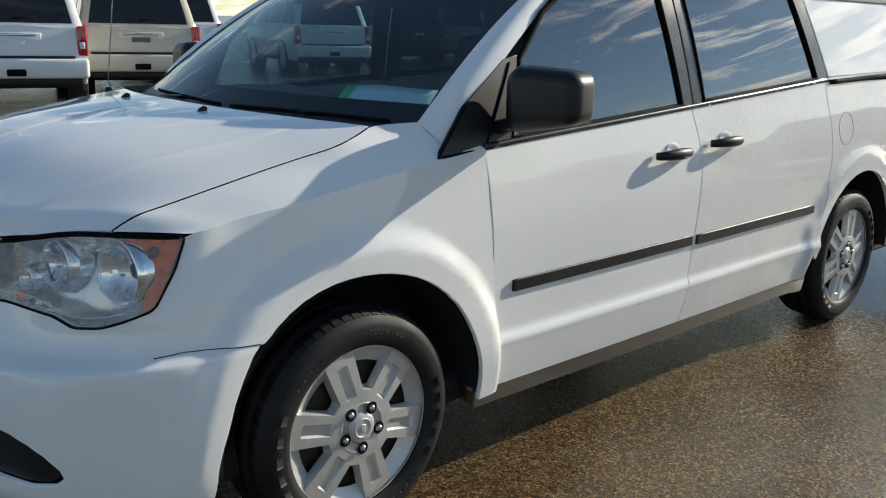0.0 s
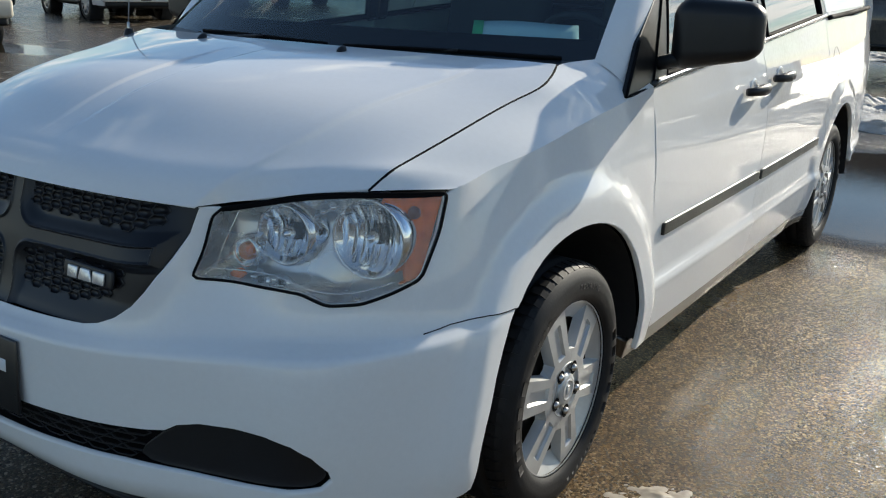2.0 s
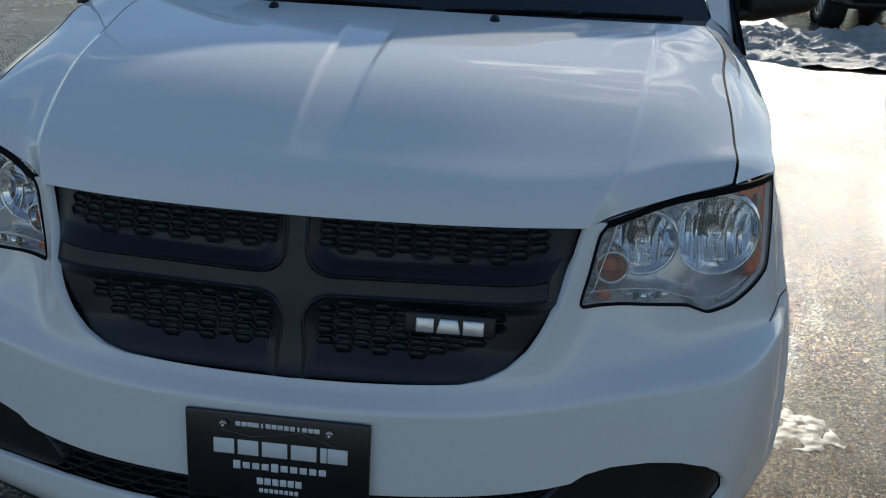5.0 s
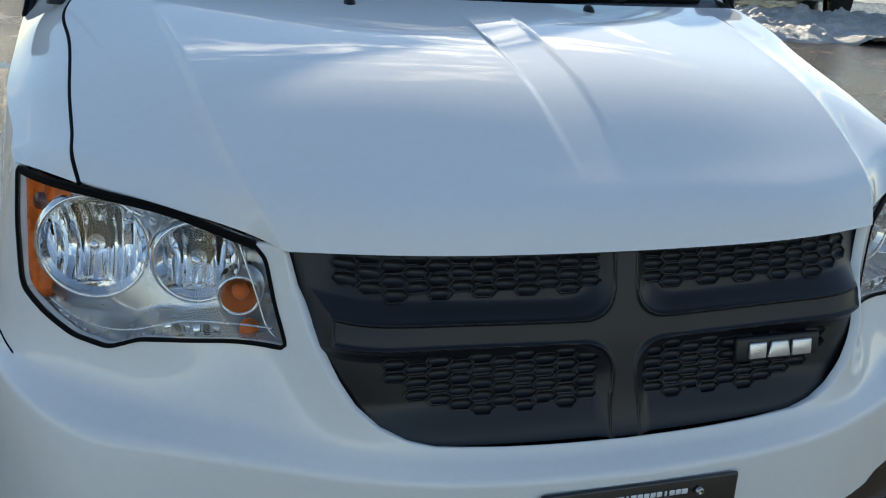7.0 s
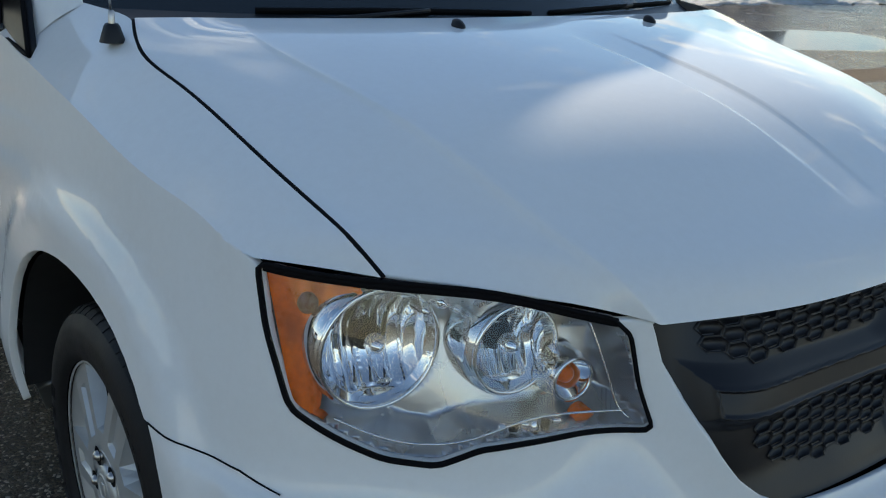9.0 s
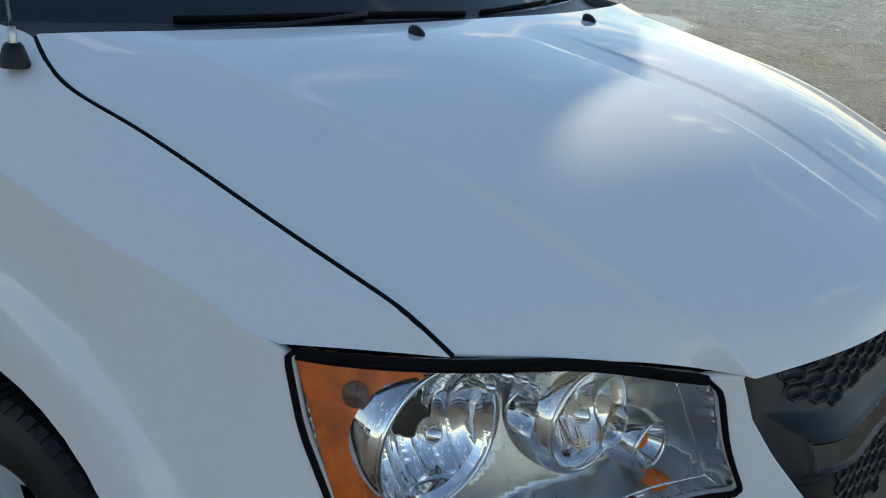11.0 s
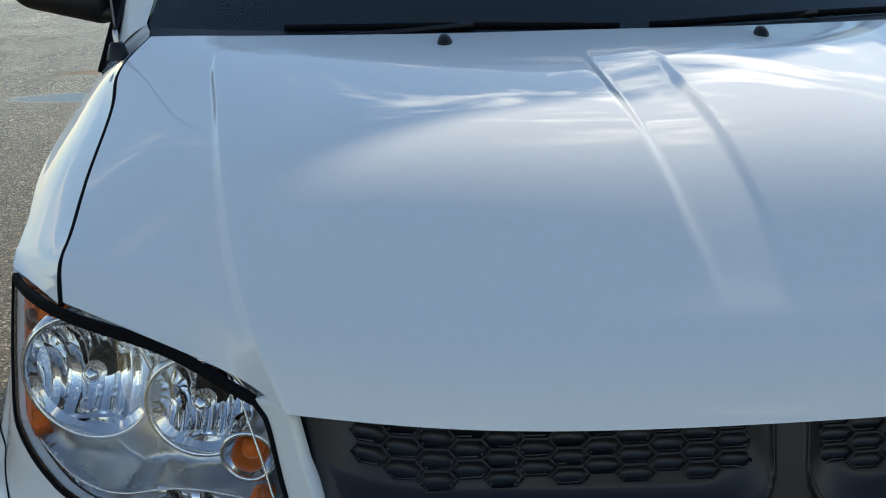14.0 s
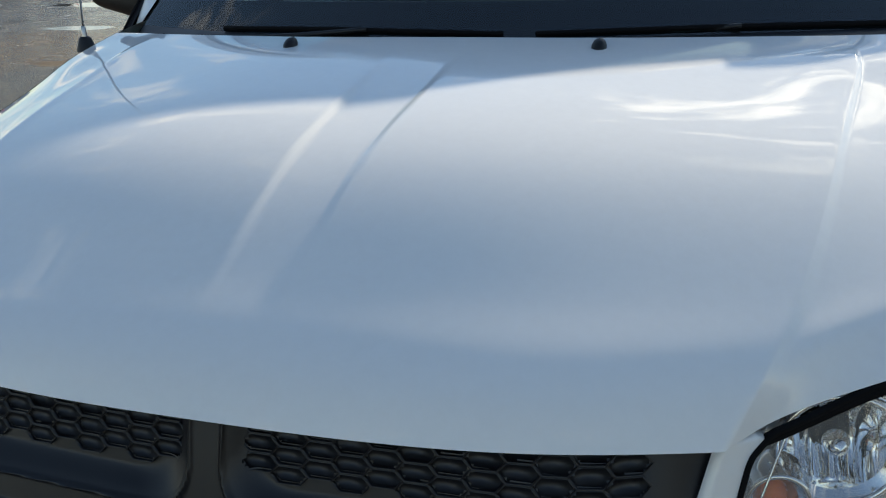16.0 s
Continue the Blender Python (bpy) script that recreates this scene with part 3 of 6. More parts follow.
H_U, H_V = [0, 0.37, 0.65625, 0.73, 0.85, 1.0], [0, 0.09, 0.25, 0.5, 0.76, 0.93, 1.0]
HOOD_ROWS = [
    [(0, -0.888, 0.910), (0.30, -0.870, 0.909), (0.491, -0.808, 0.901), (0.534, -0.755, 0.908), (0.636, -0.684, 0.9275), (0.7610, -0.600, 0.943)],
    [(0, -0.860, 0.947), (0.30, -0.845, 0.945), (0.512, -0.770, 0.938), (0.553, -0.722, 0.946), (0.645, -0.643, 0.957), (0.7705, -0.560, 0.967)],
    [(0, -0.763, 0.9965), (0.30, -0.750, 0.9925), (0.545, -0.672, 0.983), (0.581, -0.640, 0.983), (0.663, -0.575, 0.986), (0.7745, -0.500, 0.985)],
    [(0, -0.550, 1.0815), (0.30, -0.540, 1.077), (0.588, -0.455, 1.058), (0.619, -0.435, 1.0535), (0.692, -0.390, 1.043), (0.7885, -0.330, 1.026)],
    [(0, -0.280, 1.130), (0.30, -0.272, 1.127), (0.628, -0.190, 1.107), (0.655, -0.175, 1.104), (0.718, -0.140, 1.0962), (0.8065, -0.090, 1.0812)],
    [(0, -0.095, 1.152), (0.30, -0.085, 1.150), (0.645, -0.010, 1.1365), (0.670, -0.001, 1.1345), (0.728, 0.020, 1.1290), (0.8135, 0.052, 1.1180)],
    [(0, -0.030, 1.158), (0.30, -0.015, 1.156), (0.635, 0.070, 1.149), (0.658, 0.079, 1.1485), (0.712, 0.100, 1.147), (0.790, 0.133, 1.143)],
]
HOOD_NET = np.array(HOOD_ROWS, float)
HOOD_UU = np.r_[-np.array(H_U[:0:-1]), H_U]
HOOD_NET = np.concatenate([HOOD_NET[:, :0:-1] * (-1, 1, 1), HOOD_NET], 1)


HU_C = H_U[2]        # the creases part the middle of the bonnet from its sides


def bonnet(u, v):
    """The bonnet, across (-1 to 1) and from its front edge (0) to the cowl (1)."""
    u, v = np.asarray(u, float), np.asarray(v, float)
    rows = np.zeros((7, len(u), 3))                          # rows, n, 3
    for sel, cols in ((np.abs(u) <= HU_C, slice(3, 8)), (u > HU_C, slice(7, 11)), (u < -HU_C, slice(0, 4))):
        if sel.any():
            for r in range(7):
                rows[r, sel] = spline(HOOD_UU[cols], HOOD_NET[r, cols], u[sel])
    p = np.stack([spline_cols(H_V, rows[:, :, k], v) for k in range(3)], 1)
    a = np.abs(p[:, 0])
    # a shallow channel down the middle, wider to the rear and shut before the cowl
    half = 0.034 + 0.026 * v
    deep = 0.0058 * smooth01(0.15, 0.62, v) * (1 - smooth01(0.62, 0.90, v))
    p[:, 2] -= deep * (1 - smooth01(half - 0.009, half + 0.009, a))
    # the crease on each side
    d = (np.abs(u) - HU_C) / 0.017
    fade = smooth01(0.0, 0.10, v) * (1 - smooth01(0.80, 0.96, v))
    p[:, 2] += (0.0009 * np.exp(-d * d) - 0.0042 * smooth01(HU_C - 0.004, HU_C + 0.040, np.abs(u)) * (1 - smooth01(HU_C + 0.10, 0.97, np.abs(u)))) * fade
    return p


def spline_cols(knots, vals, v):
    """Natural cubic spline down each column of vals (rows, n) at v (n)."""
    k = np.array(knots, float)
    n, h = len(k), np.diff(k)
    a, b = np.eye(n), np.zeros_like(vals)
    for i in range(1, n - 1):
        a[i, i - 1], a[i, i], a[i, i + 1] = h[i - 1], 2 * (h[i - 1] + h[i]), h[i]
        b[i] = 6 * ((vals[i + 1] - vals[i]) / h[i] - (vals[i] - vals[i - 1]) / h[i - 1])
    m = np.linalg.solve(a, b)
    v = np.clip(v, k[0], k[-1])
    i = np.clip(np.searchsorted(k, v) - 1, 0, n - 2)
    c = np.arange(vals.shape[1])
    d, e, hh = k[i + 1] - v, v - k[i], h[i]
    return (m[i, c] * d**3 + m[i + 1, c] * e**3) / (6 * hh) + (vals[i, c] / hh - m[i, c] * hh / 6) * d + (vals[i + 1, c] / hh - m[i + 1, c] * hh / 6) * e


WING_INNER = np.concatenate([bonnet(np.full(13, 1.0), np.linspace(0, 1, 13)) + (0.007, 0.0, -0.004), [(0.813, 0.220, 1.147), (0.838, 0.330, 1.150)]])


def wing_top(u, v):
    """The top of the wing between the shoulder line (v = 0) and the bonnet (v = 1)."""
    u, v = np.asarray(u, float), np.asarray(v, float)
    w = np.clip(u, 0, 1)
    low = nose(0.98 + w * 1.08, np.full_like(w, 0.76))
    p = WING_INNER
    t = np.r_[0, np.cumsum(np.linalg.norm(np.diff(p, axis=0), axis=1))]
    high = spline(t / t[-1], p, w)
    q = low + (high - low) * v[:, None]
    q[:, 2] += 0.007 * np.sin(np.pi * np.clip(v, 0, 1)) * smooth01(-0.1, 0.4, w)
    return q


def off(fn, d):
    """The sheet fn moved outwards by d."""
    return lambda u, v: fn(u, v) + d * normals_of(fn, np.asarray(u, float), np.asarray(v, float))


def nose_uv(p, axes="xz", start=(0.6, 0.4)):
    return find_uv(nose, p, ["xyz".index(a) for a in axes], start)


van = tagged(new("minivan"), "white cargo minivan with black grille and wheel covers", "minivan")

# outlines on the nose
LAMP = [nose_uv((0.488, 0, 0.755), "xz", (0.5, 0.58)), nose_uv((0.565, 0, 0.750), "xz", (0.58, 0.58)), nose_uv((0.648, 0, 0.743), "xz", (0.68, 0.58)),
        nose_uv((0.690, 0, 0.737), "xz", (0.72, 0.55)), nose_uv((0.735, 0, 0.714), "xz", (0.78, 0.53)), nose_uv((0.785, 0, 0.717), "xz", (0.83, 0.53)),
        nose_uv((0.825, 0, 0.735), "xz", (0.9, 0.56)), nose_uv((0, -0.552, 0.763), "yz", (0.97, 0.59)),
        nose_uv((0, -0.500, 0.850), "yz", (0.98, 0.68)), nose_uv((0, -0.467, 0.930), "yz", (0.98, 0.757))]
LAMP += [np.array((0.90, 0.757)), np.array((0.82, 0.757)), np.array((0.70, 0.757)), np.array((0.60, 0.755)),
         nose_uv((0.530, 0, 0.899), "xz", (0.55, 0.745)), nose_uv((0.513, 0, 0.880), "xz", (0.53, 0.72)), nose_uv((0.502, 0, 0.815), "xz", (0.51, 0.65))]


def rounded(points, pull=0.25, rounds=2):
    """Cuts the corners of a closed outline."""
    p = [np.array(q, float) for q in points]
    for _ in range(rounds):
        q = []
        for k in range(len(p)):
            a, b = p[k], p[(k + 1) % len(p)]
            q += [a + pull * (b - a), b - pull * (b - a)] if np.linalg.norm(b - a) > 0.004 else [a]
        p = q
    return p


LAMP_R = dense(rounded(LAMP, 0.12, 2), 0.02, True)
GRILLE_XZ = [(0.493, 0.896), (0.482, 0.845), (0.468, 0.805), (0.454, 0.768), (0.435, 0.732), (0.411, 0.700), (0.376, 0.673), (0.336, 0.656), (0.296, 0.648), (0.20, 0.643), (0.10, 0.640), (0.0, 0.639)]
GRILLE = [nose_uv((x, 0, z), "xz", (min(x + 0.01, 0.5), 0.47 + (z - 0.64) * 1.1)) for x, z in GRILLE_XZ]
INTAKE_XZ = [(0.0, 0.452), (0.17, 0.453), (0.35, 0.456), (0.46, 0.459), (0.50, 0.463), (0.525, 0.478), (0.57, 0.487), (0.64, 0.487), (0.70, 0.480), (0.752, 0.464), (0.785, 0.440), (0.808, 0.405), (0.812, 0.378),
             (0.795, 0.358), (0.74, 0.352), (0.66, 0.357), (0.55, 0.368), (0.40, 0.376), (0.25, 0.374), (0.10, 0.367), (0.0, 0.365)]
INTAKE = [nose_uv((x, 0, z), "xz", (x * 1.06, 0.25 + (z - 0.46) * 1.0)) for x, z in INTAKE_XZ]
ARCH_FRONT = [nose_uv((0, y, z), "yz", (1.1, 0.4)) for y, z in ((-0.334, 0.657), (-0.368, 0.61), (-0.412, 0.52), (-0.445, 0.42), (-0.463, 0.33), (-0.472, 0.27))]
ARCH_OVER = [nose_uv((0, r * math.sin(a), 0.335 + r * math.cos(a)), "yz", (1.55, 0.5)) for a, r in ((q, 0.44 + 0.016 * float(smooth01(0.2, -0.6, q))) for q in np.radians(np.linspace(95, -45, 24)))]
JOINT = [nose_uv((0, -0.334, 0.657), "yz", (1.2, 0.46)), nose_uv((0, -0.42, 0.661), "yz", (1.1, 0.46)), nose_uv((0, -0.51, 0.661), "yz", (1.05, 0.46)), nose_uv((0, -0.572, 0.652), "yz", (0.98, 0.45))]

# front bumper: both halves in one
i_out = min(range(len(LAMP_R)), key=lambda k: np.linalg.norm(LAMP_R[k] - LAMP[7]))
i_in = min(range(len(LAMP_R)), key=lambda k: np.linalg.norm(LAMP_R[k] - LAMP[14]))
i_top = min(range(len(LAMP_R)), key=lambda k: np.linalg.norm(LAMP_R[k] - LAMP[9]))


def stretch_of(i, j):
    """The lamp outline from point i backwards to point j."""
    out, k = [], i
    while k != j:
        out.append(LAMP_R[k])
        k = (k - 1) % len(LAMP_R)
    return out + [LAMP_R[j]]


chin = [np.array((0.0, 0.065)), np.array((0.3, 0.065)), np.array((0.6, 0.055)), np.array((0.8, 0.05)), np.array((0.95, 0.05))]
bump_line = dense(chin + [ARCH_FRONT[-1]] + ARCH_FRONT[-2::-1] + JOINT[1:] + [LAMP_R[i_out]], 0.03)
bump_line += stretch_of(i_out, i_in)
bump_line += dense([LAMP_R[i_in], np.array((0.515, 0.757)), GRILLE[0]] + GRILLE[1:], 0.02)
bump_line += dense([GRILLE[-1], INTAKE[0]], 0.02)[1:] + dense(INTAKE, 0.02)[1:] + dense([INTAKE[-1], chin[0]], 0.02)[1:]
half = trimmed(nose, bump_line, 0.03, 0.02, 0.014)
bumper = part("front_bumper", join(half, flip(half)), M_WHITE, van, "white painted bumper with wide lower intake")

# wings
wing_line = dense([JOINT[0]] + JOINT[1:] + [LAMP_R[i_out]], 0.02)
k = i_out
while k != i_top:
    wing_line.append(LAMP_R[k])
    k = (k + 1) % len(LAMP_R)
wing_line += dense([LAMP_R[i_top], np.array((1.0, 0.76)), np.array((2.06, 0.76)), np.array((2.06, 0.095)), ARCH_OVER[0]] + ARCH_OVER + [JOINT[0]], 0.025)
wing_low = trimmed(nose, wing_line[::-1], 0.03, 0.02, 0.014)
wu = dense([(0, 0), (1, 0), (1, 1), (0, 1)], 0.02, True)
wing_high = trimmed(wing_top, wu, 0.03, 0.1, 0)
for s in (1, -1):
    fender = part("fender", side(join(wing_low, wing_high), s), M_WHITE, van, "white front wing with flared wheel opening")
    part("panel_gap", side(ribbon(nose, dense(JOINT, 0.006), 0.0022, 0.0016), s), M_GAP, fender, "thin black joint line")
    part("panel_gap", side(ribbon(nose, dense([(2.062, 0.757), (2.062, 0.10)], 0.02), 0.006), s), M_GAP, fender, "dark gap at the door")

# bonnet
hu = np.linspace(-1, 1, 257)
hv = np.linspace(0, 1, 73)
HU, HV = np.meshgrid(hu, hv)
hv_pts = bonnet(HU.ravel(), HV.ravel())
hn = normals_of(bonnet, np.clip(HU.ravel(), -0.9998, 0.9998), np.clip(HV.ravel(), 0.0002, 0.9998))
hf = [(j * 257 + i, j * 257 + i + 1, (j + 1) * 257 + i + 1, (j + 1) * 257 + i) for j in range(72) for i in range(256)]
edge = [i for i in range(257)] + [(j + 1) * 257 + 256 for j in range(72)] + [72 * 257 + i for i in range(255, -1, -1)] + [j * 257 for j in range(71, 0, -1)]
m0 = len(hv_pts)
ring_v, ring_n = hv_pts[edge], hn[edge]
ctr = np.array((0, -0.4, 1.0))
outw = ring_v - ctr
outw[:, 2] = 0
outw /= np.linalg.norm(outw, axis=1, keepdims=True)
lip = ring_v + 0.003 * outw - 0.003 * ring_n
low = lip - 0.010 * ring_n - 0.003 * outw
ne = len(edge)
hf += [(edge[(k + 1) % ne], edge[k], m0 + k, m0 + (k + 1) % ne) for k in range(ne)]
hf += [(m0 + (k + 1) % ne, m0 + k, m0 + ne + k, m0 + ne + (k + 1) % ne) for k in range(ne)]
lipn = 0.7 * outw + 0.7 * ring_n
hood = part("hood", (np.concatenate([hv_pts, lip, low]), hf, np.concatenate([hn, lipn, outw])), M_WHITE, van, "white bonnet with creases and a shallow middle channel")
for s in (1, -1):
    e = bonnet(np.full(60, 1.0), np.linspace(0.0, 1, 60)) + (0.0035, 0, -0.005)
    part("hood_gap", side(tube(e, 0.0036, 6), s), M_GAP, hood, "black gap along the bonnet edge")

# bonnet washer jets
for s in (1, -1):
    base_p = bonnet(np.array([0.355]), np.array([0.92]))[0]
    jet = lathe([(-0.004, 0.0125), (0.005, 0.0120), (0.011, 0.0092), (0.0145, 0.0050), (0.0155, 0.0)], 20, "z")
    jv = np.asarray(jet[0]) * (1.0, 1.25, 1.0)
    jv[:, 1] += 0.55 * np.maximum(jv[:, 2], 0)
    jet = (jv + (s * 0.268, -0.092, base_p[2]), jet[1])
    part("washer_jet", jet, M_BLACK_PLASTIC, hood, "small black washer jet")


# ---- grille ----
def grille_y(x, z):
    """Depth of the grille's face at a place across and up."""
    u, v = find_uv(nose, (abs(x), 0, z), (0, 2), (min(abs(x) + 0.01, 0.5), 0.47 + (z - 0.64) * 1.1))
    return float(nose(np.array([u]), np.array([v]))[0, 1])


def grille_face(u, v):
    """The grille's moulded shell, behind the bumper's face."""
    p = nose(u, v)
    d = pocket_depth(p[:, 0], p[:, 2])
    p[:, 1] += d
    return p


back_g = trimmed(off(nose, -0.07), dense([(0, 0.42), (0.52, 0.44), (0.52, 0.759), (0, 0.759)], 0.03, True), 0.06, 0.04, 0)
grille = tagged(new("grille"), "black plastic grille with crossed bars and hexagon mesh")
grille.parent = van


def pocket_depth(x, z):
    """How far the shell lies behind the face: none on the crossed bars, deep in the four pockets."""
    ax = np.abs(x)
    zc = 0.789 + 0.014 * (ax / 0.42) ** 2
    a = ax - (0.0135 + 0.006 * smooth01(0.735, 0.67, z))
    b = np.abs(z - zc) - 0.0120
    b = np.maximum(b, ax - 0.428)
    h = np.maximum(0.055 - np.abs(a - b), 0) / 0.055
    d = np.minimum(a, b) - h * h * 0.055 / 4
    ridge = 0.0052 * np.exp(-(((d - 0.0045) / 0.0022) ** 2))
    return 0.008 + 0.013 * np.clip(1 - (ax / 0.43) ** 2, 0, 1) + 0.017 * smooth01(0.004, 0.030, d) * (1 - 0.65 * smooth01(0.70, 0.648, z)) - ridge


g_uv = dense([GRILLE[k] + np.array((0.012 if k < 9 else 0.0, -0.008 if k > 2 else 0.0)) for k in range(len(GRILLE))][::-1] + [np.array((0.50, 0.759)), np.array((0.30, 0.759)), np.array((0.0, 0.759))], 0.012, True)
g_half = trimmed(grille_face, g_uv, 0.0031, 0.0026, 0)
part("grille_back", join(back_g, flip(back_g)), M_GAP, grille)


def inside(x, z, poly):
    c = False
    for (x1, z1), (x2, z2) in zip(poly, poly[1:] + poly[:1]):
        if (z1 > z) != (z2 > z) and x < (x2 - x1) * (z - z1) / (z2 - z1) + x1:
            c = not c
    return c


def hexagons(poly, bar, depth, y_of):
    """A mesh of flat-topped hexagons: raised rings with dark wells."""
    v, f, wells = [], [], []
    shape = [(-0.62, 0.0), (-0.36, -0.5), (0.36, -0.5), (0.62, 0.0), (0.36, 0.5), (-0.36, 0.5)]
    for cx, cz in hex_centres(poly):
        k = len(v)
        for sc, dy in ((1.0, 0.0), (1.0 - bar, -0.003), (1.0 - 2.2 * bar, 0.0), (1.0 - 2.4 * bar, depth)):
            for a, b in shape:
                x, z = cx + a * HEX_PITCH * 1.05 * sc, cz + b * HEX_RISE * sc
                v.append((x, y_of(x, z) + dy, z))
        for q in range(3):
            for e in range(6):
                g = (e + 1) % 6
                (f if q < 2 else wells).append((k + q * 6 + e, k + q * 6 + g, k + q * 6 + 6 + g, k + q * 6 + 6 + e))
        wells.append(tuple(k + 18 + e for e in range(6)))
    return (np.array(v), f), (np.array(v), wells)


TOP_POCKET = [(0.052, 0.837), (0.395, 0.841), (0.43, 0.895), (0.052, 0.899)]
LOW_POCKET = [(0.056, 0.672), (0.25, 0.674), (0.325, 0.70), (0.385, 0.757), (0.056, 0.760)]
HEX_PITCH, HEX_RISE = 0.0325, 0.0185


def hex_centres(poly):
    """Centres of the hexagons that fill a pocket."""
    x0, x1 = min(p[0] for p in poly), max(p[0] for p in poly)
    z0, z1 = min(p[1] for p in poly), max(p[1] for p in poly)
    every = [(x0 + i * HEX_PITCH, z0 + (j + 0.5 * (i % 2)) * HEX_RISE) for i in range(int((x1 - x0) / HEX_PITCH) + 2) for j in range(int((z1 - z0) / HEX_RISE) + 2)]
    return [c for c in every if inside(*c, poly)]


g_cut = np.asarray(g_half[0], float)
g_open = np.zeros(len(g_cut), bool)
for pocket in (TOP_POCKET, LOW_POCKET):
    for cx, cz in hex_centres(pocket):
        hx, hz = np.abs(np.abs(g_cut[:, 0]) - cx) / (HEX_PITCH * 1.05), np.abs(g_cut[:, 2] - cz) / HEX_RISE
        g_open |= (hz < 0.47) & (hx < 0.59 - 0.49 * hz)
g_half = (g_half[0], [fc for fc in g_half[1] if not all(g_open[i] for i in fc)], *g_half[2:])
part("grille_shell", join(g_half, flip(g_half)), M_GRILLE, grille)
mesh_x, mesh_z = np.linspace(0.0, 0.46, 24), np.linspace(0.645, 0.90, 12)
mesh_tab = np.array([[grille_y(a, b) for b in mesh_z] for a in mesh_x])


def mesh_y(x, z):
    """Depth of the hexagon mesh, from a table of the face."""
    i = min(22, max(0, int(abs(x) / 0.02)))
    j = min(10, max(0, int((z - 0.645) / (0.255 / 11))))
    a, b = (abs(x) - mesh_x[i]) / 0.02, (z - mesh_z[j]) / (0.255 / 11)
    q = mesh_tab
    return (q[i, j] * (1 - a) + q[i + 1, j] * a) * (1 - b) + (q[i, j + 1] * (1 - a) + q[i + 1, j + 1] * a) * b + 0.024 + 0.012 * max(0.0, 1 - (x / 0.43) ** 2)

for s in (1, -1):
    for pocket in (TOP_POCKET, LOW_POCKET):
        rings, wells = hexagons(pocket, 0.045, 0.006, mesh_y)
        tagged(part("hexagon_mesh", side(rings, s), M_GRILLE, grille), kind="stuff")
        tagged(part("mesh_well", side(wells, s), M_GRILLE, grille), kind="stuff")
# maker's badge as three plain bright blocks on a dark backing
b_mid = grille_y(0.279, 0.740) + 0.010
yaw_b = math.atan2(grille_y(0.35, 0.737) - grille_y(0.22, 0.737), 0.13)
turn_b = Matrix.Rotation(yaw_b, 4, "Z") @ Matrix.Rotation(radians(-11), 4, "X")
badge = part("badge", rbox((0.156, 0.012, 0.040), (0.270, b_mid + 0.010, 0.740), 0.005, 3, turn_b), M_GRILLE, grille, "dark badge plate with three bright blocks")
for k, dx in enumerate((-0.041, -0.001, 0.041)):
    p0 = Vector((0.270, b_mid + 0.001, 0.740)) + turn_b @ Vector((dx, 0, 0))
    w = (0.031, 0.036, 0.036)[k]
    part("badge_block", rbox((w, 0.006, 0.026), p0, 0.0025, 2, turn_b, (lambda c: setattr(c, "x", c.x * (1 - 14 * c.z))) if k == 1 else None), M_BADGE, badge, "bright satin block")

# lower intake: black back, slats, fog-lamp blanks
int_back = trimmed(off(nose, -0.045), dense([INTAKE[0]] + INTAKE[1:], 0.03) + dense([INTAKE[-1], INTAKE[0]], 0.03)[1:-1], 0.06, 0.04, 0)
part("lower_intake", join(int_back, flip(int_back)), M_GAP, van, "black lower air intake")
wall = [nose(np.array([p[0]]), np.array([p[1]]))[0] for p in dense(INTAKE, 0.02)]
wback = [off(nose, -0.05)(np.array([p[0]]), np.array([p[1]]))[0] for p in dense(INTAKE, 0.02)]
n_w = len(wall)
i_wall = (np.array(wall + wback), [(k, n_w + k, n_w + k + 1, k + 1) for k in range(n_w - 1)])
part("intake_wall", join(i_wall, flip(i_wall)), M_GRILLE, van)
FOG_XZ = [(0.505, 0.458), (0.57, 0.481), (0.64, 0.482), (0.70, 0.475), (0.75, 0.459), (0.782, 0.435), (0.802, 0.403), (0.803, 0.380), (0.78, 0.362), (0.70, 0.361), (0.60, 0.370), (0.47, 0.38), (0.44, 0.40)]
fog = [nose_uv((x, 0, z), "xz", (x * 1.06, 0.25 + (z - 0.46))) for x, z in FOG_XZ]
fog_g = trimmed(off(nose, -0.016), dense(rounded(fog[::-1], 0.2, 1), 0.02, True), 0.04, 0.03, 0.03)
for s in (1, -1):
    part("fog_lamp_blank", side(fog_g, s), M_GRILLE, van, "satin black blanking panel")
sl_v = []
for row in range(4):
    for col in range(14):
        u0 = -0.47 + col * 0.0675 + (row % 2) * 0.033
        cell = [off(nose, -0.022)(np.array([u0 + a * 0.033]), np.array([0.172 + row * 0.019 + 0.0085 * b]))[0] for a, b, e in ((-1, 0, 0), (-0.55, -1, 0), (0.55, -1, 0), (1, 0, 0), (0.55, 1, 0), (-0.55, 1, 0))]
        sl_v.append(tube(cell, 0.0022, 4, True))
part("intake_mesh", join(*sl_v), M_DARK, van)
valance = trimmed(off(nose, -0.012), dense([(0, 0.0), (0.98, 0.0), (1.08, 0.02), (1.1, 0.06), (0.95, 0.056), (0.8, 0.056), (0.6, 0.06), (0.3, 0.07), (0, 0.07)], 0.03, True), 0.06, 0.03, 0.02)
part("valance", join(valance, flip(valance)), M_BLACK_PLASTIC, van, "black plastic chin below the bumper")

